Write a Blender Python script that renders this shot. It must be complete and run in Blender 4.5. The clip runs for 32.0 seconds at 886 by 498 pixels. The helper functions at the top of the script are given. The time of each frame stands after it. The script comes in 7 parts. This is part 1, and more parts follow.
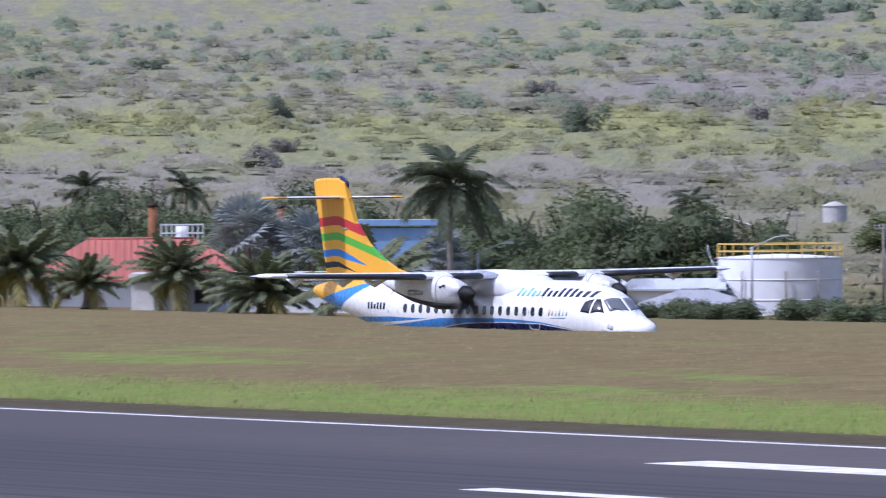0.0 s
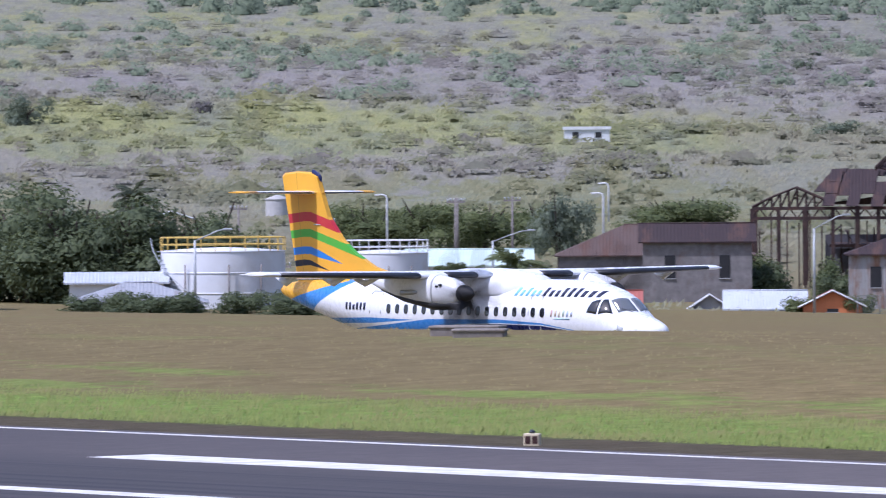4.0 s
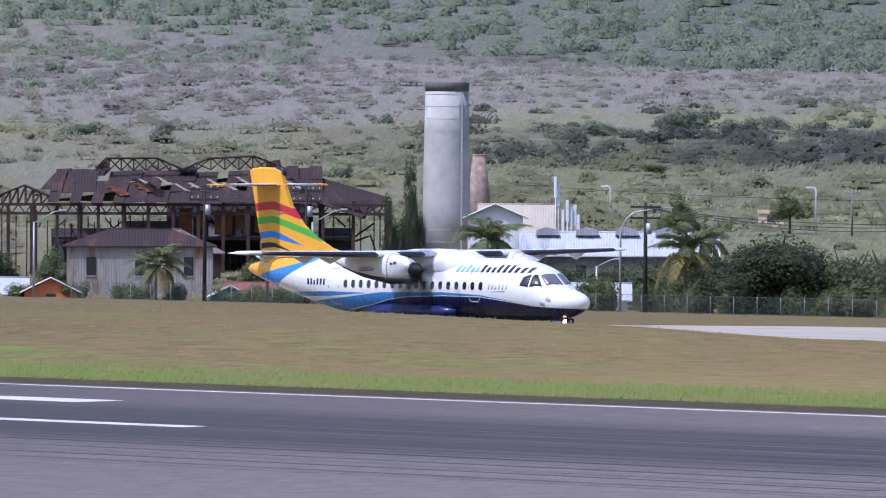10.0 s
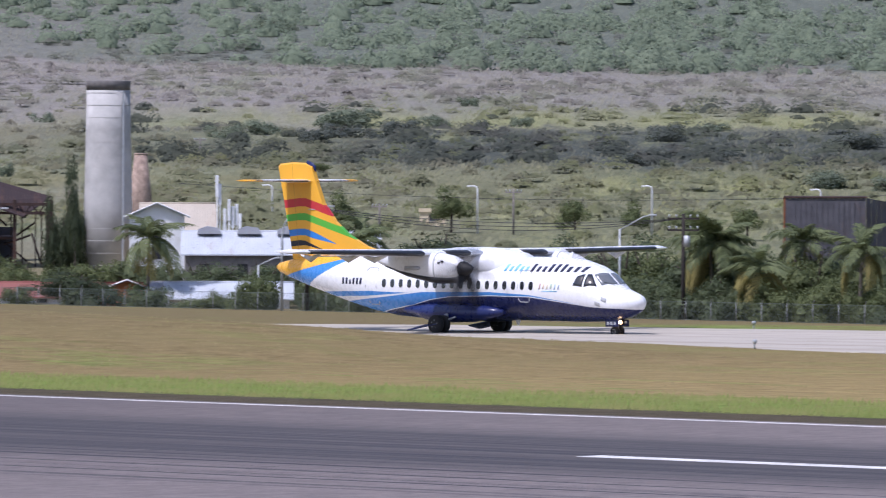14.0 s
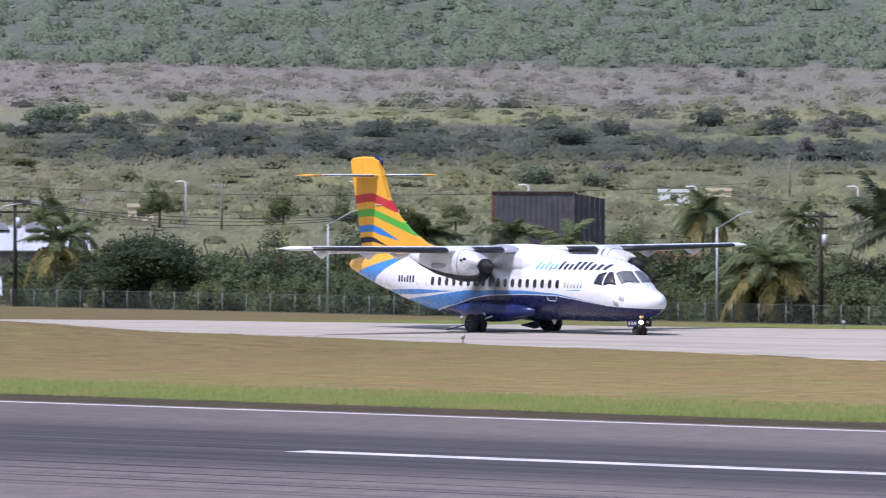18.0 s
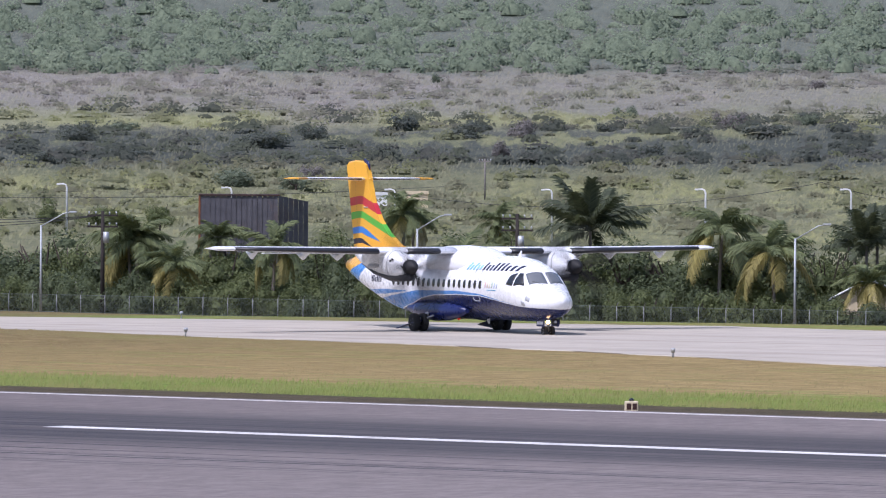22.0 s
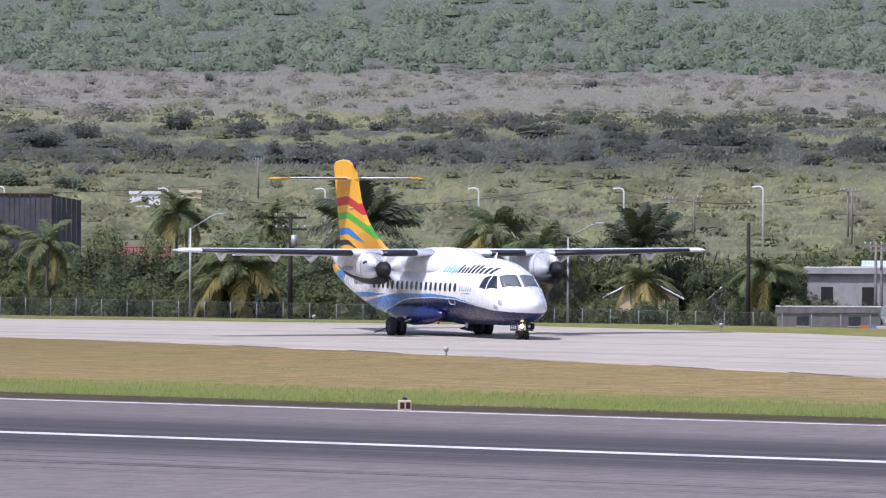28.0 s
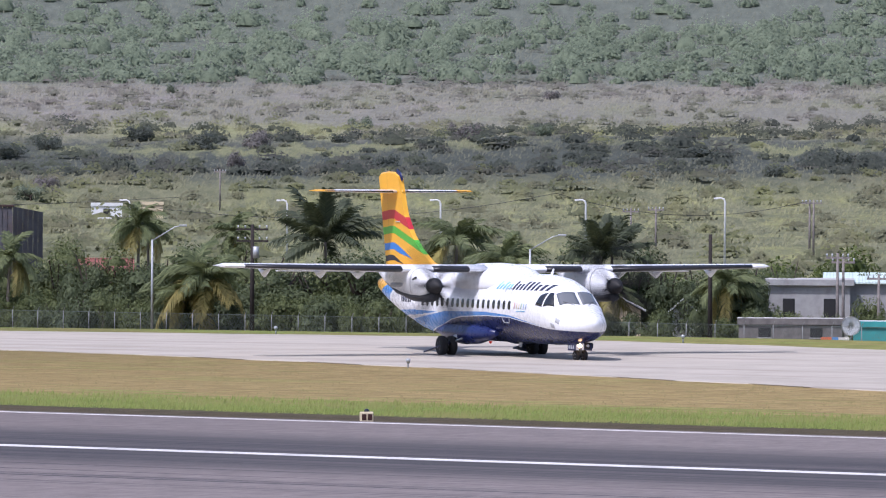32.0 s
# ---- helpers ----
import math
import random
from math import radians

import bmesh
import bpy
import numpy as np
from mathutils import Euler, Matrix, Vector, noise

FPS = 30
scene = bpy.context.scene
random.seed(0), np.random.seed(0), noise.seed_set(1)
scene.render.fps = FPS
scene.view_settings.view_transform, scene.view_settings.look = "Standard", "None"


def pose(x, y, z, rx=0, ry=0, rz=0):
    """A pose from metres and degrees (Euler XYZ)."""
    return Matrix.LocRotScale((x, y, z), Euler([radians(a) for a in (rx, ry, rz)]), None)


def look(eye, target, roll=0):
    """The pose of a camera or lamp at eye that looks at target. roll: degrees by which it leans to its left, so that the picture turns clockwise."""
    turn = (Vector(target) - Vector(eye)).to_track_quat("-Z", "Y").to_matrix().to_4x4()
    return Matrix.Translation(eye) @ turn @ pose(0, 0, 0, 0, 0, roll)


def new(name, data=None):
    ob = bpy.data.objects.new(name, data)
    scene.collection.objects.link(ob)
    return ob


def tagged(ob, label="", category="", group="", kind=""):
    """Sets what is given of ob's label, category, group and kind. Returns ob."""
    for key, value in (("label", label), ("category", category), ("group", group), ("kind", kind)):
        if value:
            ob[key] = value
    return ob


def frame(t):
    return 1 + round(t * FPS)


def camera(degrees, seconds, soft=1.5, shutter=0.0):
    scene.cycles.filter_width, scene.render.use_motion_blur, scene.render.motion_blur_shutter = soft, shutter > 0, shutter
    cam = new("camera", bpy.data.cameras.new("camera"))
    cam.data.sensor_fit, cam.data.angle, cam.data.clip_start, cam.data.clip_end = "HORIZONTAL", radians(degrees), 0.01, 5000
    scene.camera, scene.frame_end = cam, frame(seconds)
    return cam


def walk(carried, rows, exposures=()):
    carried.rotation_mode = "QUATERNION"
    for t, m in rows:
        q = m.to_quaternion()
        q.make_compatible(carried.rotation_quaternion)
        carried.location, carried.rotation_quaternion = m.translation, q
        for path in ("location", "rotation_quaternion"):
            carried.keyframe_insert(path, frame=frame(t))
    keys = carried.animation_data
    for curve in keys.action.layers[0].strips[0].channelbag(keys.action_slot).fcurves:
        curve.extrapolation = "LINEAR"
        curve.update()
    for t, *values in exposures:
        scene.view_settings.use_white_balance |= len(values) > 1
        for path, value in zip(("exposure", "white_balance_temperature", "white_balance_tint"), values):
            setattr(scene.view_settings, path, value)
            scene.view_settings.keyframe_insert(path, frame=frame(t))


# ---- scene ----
# camera: a long lens that pans after a taxiing airliner
cam = camera(7.14, 32.0, soft=1.15, shutter=0.42)
PATH = [
    (0.0, -54.40, 44.05, 6.800, -54.2719, -0.6653, -0.35),
    (0.5, -54.40, 44.05, 6.800, -53.5161, -0.6877, -0.35),
    (1.0, -54.40, 44.05, 6.800, -52.9995, -0.7002, -0.35),
    (1.5, -54.40, 44.05, 6.800, -52.5342, -0.6998, -0.35),
    (2.0, -54.40, 44.05, 6.800, -52.0961, -0.6997, -0.35),
    (2.5, -54.40, 44.05, 6.800, -51.6129, -0.7075, -0.35),
    (3.0, -54.40, 44.05, 6.800, -51.0925, -0.7184, -0.35),
    (3.5, -54.40, 44.05, 6.800, -50.3711, -0.7440, -0.35),
    (4.0, -54.40, 44.05, 6.800, -49.7808, -0.7457, -0.35),
    (4.5, -54.40, 44.05, 6.800, -49.2277, -0.7525, -0.35),
    (5.0, -43.75, 35.83, 6.908, -48.8056, -0.7371, -0.27),
    (5.5, -32.21, 26.92, 7.025, -48.3483, -0.7203, -0.17),
    (6.0, -20.67, 18.00, 7.142, -47.8910, -0.7036, -0.08),
    (6.5, -10.02, 9.78, 7.250, -47.4689, -0.6882, 0.00),
    (7.0, -10.02, 9.78, 7.250, -46.7444, -0.8223, 0.00),
    (7.5, -10.02, 9.78, 7.250, -46.2121, -0.8565, 0.00),
    (8.0, -10.02, 9.78, 7.250, -46.0758, -0.8267, 0.00),
    (8.5, -10.02, 9.78, 7.250, -45.7063, -0.8144, 0.00),
    (9.0, -10.02, 9.78, 7.250, -44.9351, -0.8185, 0.00),
    (9.5, -5.01, 4.89, 7.325, -44.2736, -0.8147, 0.10),
    (10.0, 0.00, 0.00, 7.400, -43.9591, -0.7905, 0.20),
    (10.5, 0.00, 0.00, 7.400, -43.7708, -0.7859, 0.20),
    (11.0, 0.00, 0.00, 7.400, -43.4631, -0.8000, 0.20),
    (11.5, 0.00, 0.00, 7.400, -43.0290, -0.7776, 0.20),
    (12.0, 0.00, 0.00, 7.400, -42.5716, -0.7854, 0.20),
    (12.5, 0.00, 0.00, 7.400, -42.2855, -0.7839, 0.20),
    (13.0, 0.00, 0.00, 7.400, -42.0801, -0.7833, 0.20),
    (13.5, 0.00, 0.00, 7.400, -41.9274, -0.7821, 0.20),
    (14.0, 0.00, 0.00, 7.400, -41.2300, -0.7908, 0.20),
    (14.5, 0.00, 0.00, 7.400, -40.8647, -0.7969, 0.20),
    (16.5, 0.00, 0.00, 7.400, -39.9657, -0.8025, 0.20),
    (17.0, 0.00, 0.00, 7.400, -39.7025, -0.8058, 0.20),
    (17.5, 0.00, 0.00, 7.400, -39.4111, -0.8130, 0.20),
    (18.0, 0.00, 0.00, 7.400, -38.8766, -0.8219, 0.20),
    (18.5, 0.00, 0.00, 7.400, -38.3757, -0.8228, 0.20),
    (19.0, 0.00, 0.00, 7.400, -37.9375, -0.8282, 0.20),
    (19.5, 0.00, 0.00, 7.400, -37.6178, -0.8293, 0.20),
    (20.0, 0.00, 0.00, 7.400, -37.3582, -0.8313, 0.20),
    (20.5, 0.00, 0.00, 7.400, -37.1109, -0.8381, 0.20),
    (21.0, 0.00, 0.00, 7.400, -36.9171, -0.8431, 0.20),
    (21.5, 5.16, -7.37, 7.445, -36.6559, -0.8338, 0.25),
    (22.0, 11.47, -16.38, 7.500, -36.3967, -0.7869, 0.30),
    (22.5, 11.47, -16.38, 7.500, -36.3375, -0.7699, 0.30),
    (23.0, 11.47, -16.38, 7.500, -36.0185, -0.7836, 0.30),
    (23.5, 11.47, -16.38, 7.500, -35.8940, -0.7824, 0.30),
    (24.0, 11.47, -16.38, 7.500, -35.7488, -0.7788, 0.30),
    (24.5, 11.47, -16.38, 7.500, -35.5094, -0.7828, 0.30),
    (25.0, 11.47, -16.38, 7.500, -35.2945, -0.7877, 0.30),
    (25.5, 11.47, -16.38, 7.500, -35.1471, -0.7843, 0.30),
    (26.0, 11.47, -16.38, 7.500, -34.9878, -0.7903, 0.30),
    (26.5, 11.47, -16.38, 7.500, -34.7981, -0.7865, 0.30),
    (28.5, 11.47, -16.38, 7.500, -34.3224, -0.7986, 0.30),
    (29.0, 11.47, -16.38, 7.500, -34.0127, -0.8066, 0.30),
    (29.5, 11.47, -16.38, 7.500, -34.1632, -0.7345, 0.30),
    (30.0, 11.47, -16.38, 7.500, -34.3437, -0.6828, 0.30),
    (30.5, 11.47, -16.38, 7.500, -34.2761, -0.6771, 0.30),
    (31.0, 11.47, -16.38, 7.500, -34.2799, -0.6997, 0.30),
    (31.5, 11.47, -16.38, 7.500, -34.2872, -0.6928, 0.30),
    (32.0, 11.47, -16.38, 7.500, -34.2600, -0.6899, 0.30),
]

walk(cam, [(t, pose(x, y, z, 90 + p, 0, -b) @ pose(0, 0, 0, 0, 0, r)) for t, x, y, z, b, p, r in PATH],
     exposures=((0, 0.32, 5480, 23), (4.5, 0.32, 5430, 23), (7, 0.2, 5380, 23), (9.5, 0.2, 5400, 23), (12, 0.22, 5680, 21), (18, 0.22, 5800, 21), (32, 0.28, 5850, 21)))

# light: high sun in the south, behind the camera and to its left, thin bright sky
world = bpy.data.worlds.new("sky")
scene.world = world
world.use_nodes = True
sky = world.node_tree.nodes.new("ShaderNodeTexSky")
sky.sky_type, sky.sun_disc = "NISHITA", False
sky.sun_elevation, sky.sun_rotation = radians(58), radians(188)
sky.air_density, sky.dust_density = 1.0, 2.5
world.node_tree.links.new(sky.outputs[0], world.node_tree.nodes["Background"].inputs[0])
world.node_tree.nodes["Background"].inputs[1].default_value = 0.12
sun = new("sun", bpy.data.lights.new("sun", "SUN"))
sun.data.energy, sun.data.angle, sun.data.color = 3.2, radians(0.6), (1.0, 0.965, 0.92)
sun.matrix_world = look((-15, -107, 175), (0, 0, 0))


# ---- node helpers ----
class Shade:
    """A material's node tree with short ways to wire it."""

    def __init__(self, name, rough=0.8, metal=0.0, spec=0.3):
        self.mat = bpy.data.materials.new(name)
        self.mat.use_nodes = True
        self.tree = self.mat.node_tree
        self.out = self.tree.nodes["Principled BSDF"]
        self.out.inputs["Roughness"].default_value = rough
        self.out.inputs["Metallic"].default_value = metal
        self.out.inputs["Specular IOR Level"].default_value = spec
        self.where = self.tree.nodes.new("ShaderNodeTexCoord").outputs["Object"]
        self.geo = self.tree.nodes.new("ShaderNodeNewGeometry")

    def set(self, socket, value):
        if hasattr(value, "is_linked"):
            self.tree.links.new(value, socket)
        elif value is not None:
            if isinstance(value, tuple) and len(value) == 3:
                value = (*value, 1.0) if socket.type == "RGBA" else value
            socket.default_value = value

    def math(self, op, a, b=None, c=None):
        n = self.tree.nodes.new("ShaderNodeMath")
        n.operation = op
        for k, v in enumerate((a, b, c)):
            self.set(n.inputs[k], v)
        return n.outputs[0]

    def axes(self, source=None):
        n = self.tree.nodes.new("ShaderNodeSeparateXYZ")
        self.set(n.inputs[0], source or self.where)
        return n.outputs

    def noise(self, scale, detail=4.0, rough=0.6, stretch=None, source=None):
        n = self.tree.nodes.new("ShaderNodeTexNoise")
        src = source or self.where
        if stretch:
            mp = self.tree.nodes.new("ShaderNodeMapping")
            mp.inputs["Scale"].default_value = stretch
            self.set(mp.inputs[0], src)
            src = mp.outputs[0]
        self.set(n.inputs["Vector"], src)
        n.inputs["Scale"].default_value, n.inputs["Detail"].default_value, n.inputs["Roughness"].default_value = scale, detail, rough
        return n.outputs[0]

    def ramp(self, value, stops, smooth=False):
        n = self.tree.nodes.new("ShaderNodeValToRGB")
        n.color_ramp.interpolation = "EASE" if smooth else "LINEAR"
        while len(n.color_ramp.elements) < len(stops):
            n.color_ramp.elements.new(0.5)
        for e, (p, col) in zip(n.color_ramp.elements, stops):
            e.position = p
            e.color = (col, col, col, 1) if isinstance(col, (int, float)) else (*col, 1)
        self.set(n.inputs[0], value)
        return n.outputs[0]

    def span(self, value, a, b, lo=0.0, hi=1.0):
        n = self.tree.nodes.new("ShaderNodeMapRange")
        for k, v in enumerate((value, a, b, lo, hi)):
            self.set(n.inputs[k], v)
        return n.outputs[0]

    def mix(self, fac, a, b, how="MIX"):
        n = self.tree.nodes.new("ShaderNodeMix")
        n.data_type, n.blend_type = "RGBA", how
        self.set(n.inputs[0], fac)
        self.set(n.inputs[6], a)
        self.set(n.inputs[7], b)
        return n.outputs[2]

    def bump(self, height, strength=0.3, distance=0.05):
        n = self.tree.nodes.new("ShaderNodeBump")
        n.inputs["Strength"].default_value, n.inputs["Distance"].default_value = strength, distance
        self.set(n.inputs["Height"], height)
        self.set(self.out.inputs["Normal"], n.outputs[0])

    def done(self, colour):
        self.set(self.out.inputs["Base Color"], colour)
        return self.mat


def plain(name, colour, rough=0.6, metal=0.0, spec=0.4, vary=0.12, scale=3.0, dirt=None):
    """A worn surface: one colour with two scales of mottling and a fine relief."""
    s = Shade(name, rough, metal, spec)
    lo = tuple(c * (1 - vary) for c in colour)
    hi = tuple(min(1.0, c * (1 + vary)) for c in colour)
    col = s.mix(s.span(s.noise(scale, 5), 0.3, 0.7), lo, hi)
    if dirt:
        col = s.mix(s.span(s.noise(scale * 0.35, 6, 0.7), 0.52, 0.75), col, dirt)
    s.bump(s.noise(scale * 8, 3), 0.15, 0.02)
    return s.done(col)


def glow(name, colour, power):
    s = Shade(name, 0.3)
    s.out.inputs["Emission Color"].default_value = (*colour, 1)
    s.out.inputs["Emission Strength"].default_value = power
    return s.done(colour)


def leafy(name, dark, light, dry=None, scale=0.15, gloss=0.25, through_light=0.35):
    """Foliage: leaf by leaf variation and a slow change from place to place."""
    s = Shade(name, 0.65, 0, gloss)
    col = s.mix(s.geo.outputs["Random Per Island"], dark, light)
    if dry:
        col = s.mix(s.span(s.noise(scale, 4), 0.45, 0.7), col, dry)
    info = s.tree.nodes.new("ShaderNodeObjectInfo")
    col = s.mix(0.25, col, s.mix(info.outputs["Random"], dark, light))
    thin = s.tree.nodes.new("ShaderNodeBsdfTranslucent")
    s.set(thin.inputs[0], s.mix(0.35, col, (0.16, 0.17, 0.04)))
    both = s.tree.nodes.new("ShaderNodeMixShader")
    both.inputs[0].default_value = through_light
    s.tree.links.new(s.out.outputs[0], both.inputs[1])
    s.tree.links.new(thin.outputs[0], both.inputs[2])
    s.tree.links.new(both.outputs[0], s.tree.nodes["Material Output"].inputs[0])
    return s.done(col)


# ---- mesh helpers ----
def part(name, bm, material, parent=None, label=""):
    """Links a bmesh (or a ready mesh) as one object, under a thing or a part."""
    if isinstance(bm, bpy.types.Mesh):
        data = bm
    else:
        data = bpy.data.meshes.new(name)
        bm.to_mesh(data)
        bm.free()
    if material and not data.materials:
        data.materials.append(material)
    ob = new(name, data)
    if parent:
        ob.parent = parent
    if label:
        ob["label"] = label
    return ob


def thing(name, m, label, category, group="", kind=""):
    ob = new(name)
    ob.matrix_world = m
    return tagged(ob, label, category, group, kind)


def shade_smooth(bm):
    for f in bm.faces:
        f.smooth = True
    return bm


def box(x0, y0, z0, x1, y1, z1, bevel=0.0, bm=None):
    own = bm is None
    bm = bm or bmesh.new()
    r = bmesh.ops.create_cube(bm, size=1.0)
    bmesh.ops.scale(bm, vec=(abs(x1 - x0), abs(y1 - y0), abs(z1 - z0)), verts=r["verts"])
    bmesh.ops.translate(bm, vec=((x0 + x1) / 2, (y0 + y1) / 2, (z0 + z1) / 2), verts=r["verts"])
    if bevel:
        es = list({e for v in r["verts"] for e in v.link_edges})
        bmesh.ops.bevel(bm, geom=es, offset=bevel, segments=1, affect="EDGES")
    return bm


def tube(points, radii, sides=8, bm=None, caps=True):
    """A round tube through points, with a radius at each."""
    bm = bm or bmesh.new()
    pts = [Vector(p) for p in points]
    if isinstance(radii, (int, float)):
        radii = [radii] * len(pts)
    rings = []
    side = None
    for k, p in enumerate(pts):
        way = (pts[min(k + 1, len(pts) - 1)] - pts[max(k - 1, 0)]).normalized()
        if side is None:
            side = way.cross(Vector((0, 0, 1)) if abs(way.z) < 0.9 else Vector((1, 0, 0))).normalized()
        side = (side - way * side.dot(way)).normalized()
        up = way.cross(side)
        rings.append([bm.verts.new(p + (side * math.cos(a) + up * math.sin(a)) * radii[k]) for a in (2 * math.pi * j / sides for j in range(sides))])
    for a, b in zip(rings, rings[1:]):
        for j in range(sides):
            f = bm.faces.new((a[j], a[(j + 1) % sides], b[(j + 1) % sides], b[j]))
            f.smooth = sides > 5
    if caps:
        bm.faces.new(rings[0][::-1])
        bm.faces.new(rings[-1])
    return bm


def loft(rings, bm=None, caps=True, smooth=True):
    """Skin over closed rings of equal count."""
    bm = bm or bmesh.new()
    vs = [[bm.verts.new(p) for p in r] for r in rings]
    n = len(vs[0])
    for a, b in zip(vs, vs[1:]):
        for j in range(n):
            f = bm.faces.new((a[j], b[j], b[(j + 1) % n], a[(j + 1) % n]))
            f.smooth = smooth
    if caps:
        bm.faces.new(vs[0])
        bm.faces.new(vs[-1][::-1])
    return bm


def soup(name, verts, faces, smooth=False):
    me = bpy.data.meshes.new(name)
    me.from_pydata(verts, [], faces)
    if smooth:
        me.shade_smooth()
    return me


def prism(outline, y0, y1, bm=None):
    """A slab from an outline in x and z, between two y."""
    bm = bm or bmesh.new()
    a = [bm.verts.new((x, y0, z)) for x, z in outline]
    b = [bm.verts.new((x, y1, z)) for x, z in outline]
    n = len(a)
    bm.faces.new(a)
    bm.faces.new(b[::-1])
    for j in range(n):
        bm.faces.new((a[j], b[j], b[(j + 1) % n], a[(j + 1) % n]))
    bmesh.ops.recalc_face_normals(bm, faces=bm.faces)
    return bm


# ---- the lie of the land ----
TAXI_X = [-400, -290, -270, -250, -240, -229, -220, -200, -184, -170, -150]
TAXI_Z = [-1.5, -1.3, -1.45, -1.25, -1.1, -0.95, -0.82, -0.65, -0.56, -0.48, -0.42]
NEAR_X = [-700, -216, -206, -196, -180, -164, -144, -121, -90, -40]
NEAR_Y = [237, 237, 230.5, 227, 223, 218.5, 210.5, 200.5, 186, 158]
FLAT_X = [-700, -250, -232, -214, -202, -180, -164, -144, -121, -90, -40]
FLAT_Y = [212, 212, 222, 227, 227, 223, 218.5, 210.5, 200.5, 186, 158]
FAR_X = [-700, -200, -172, -150, -130, -80, 30]
FAR_Y = [252, 252, 254, 248, 240, 217, 160]
HILL_R = [0, 557, 640, 750, 1000, 1250, 1500, 1850, 2200, 2600, 3500, 5000]
HILL_Z = [-6, -6.0, -5.0, -2.6, 1.6, 7.0, 14.5, 27.0, 42.0, 63.0, 190.0, 420.0]


STEEP = 0.35  # beyond a kilometre the hill rises over about a third of the profile's distance


def profile_r(r):
    return r if r < 1000 else 1000 + (r - 1000) / STEEP


def hill_r(pr):
    return pr if pr < 1000 else 1000 + (pr - 1000) * STEEP


def step(a, b, v):
    k = min(1.0, max(0.0, (v - a) / (b - a)))
    return k * k * (3 - 2 * k)


def taxi_z(x):
    return float(np.interp(x, TAXI_X, TAXI_Z))


def ground(x, y):
    """The height of the land."""
    if y < 100:
        return 5.4 * (1 - step(-10, 85, y)) * (1 - step(150, 400, abs(x)))
    if y <= 155.5:
        return 0.0
    zt, yn, yf = taxi_z(x), float(np.interp(x, FLAT_X, FLAT_Y)), float(np.interp(x, FAR_X, FAR_Y))
    if x > -40:
        yn = 158.0
    crest = float(np.interp(x, [-330, -222, -204, -189, -172], [1.34, 1.42, 1.30, 0.98, 0.0]))
    low = zt * step(156, 214, y)
    if y < yn:
        top = min(203.0, yn - 9)
        bulge = step(156, top, y) if y < top else 1 - step(top, yn - 0.5, y)
        return low * (1 - crest * 0.3) + crest * bulge if crest > 0 else zt * step(156, yn, y)
    if y < yf:
        return zt
    yf = min(yf + 11.0, 262.0)
    if y < yf:
        return zt
    field = zt + (-6.0 - zt) * min(1.0, (y - yf) / (440 - yf)) ** 1.0
    r = math.hypot(x, y)
    w = step(440, 540, y)
    if w == 0:
        return field
    pr = profile_r(r)
    q = r / pr
    lump = noise.noise((x * 0.006 / q, y * 0.006 / q, 3.1)) * 2.2 * step(700, 1300, pr) + noise.noise((x * 0.0016 / q, y * 0.0016 / q, 7.7)) * 14 * step(1300, 2400, pr)
    return field * (1 - w) + w * (7.4 + (float(np.interp(pr, HILL_R, HILL_Z)) + lump - 7.4) * q)


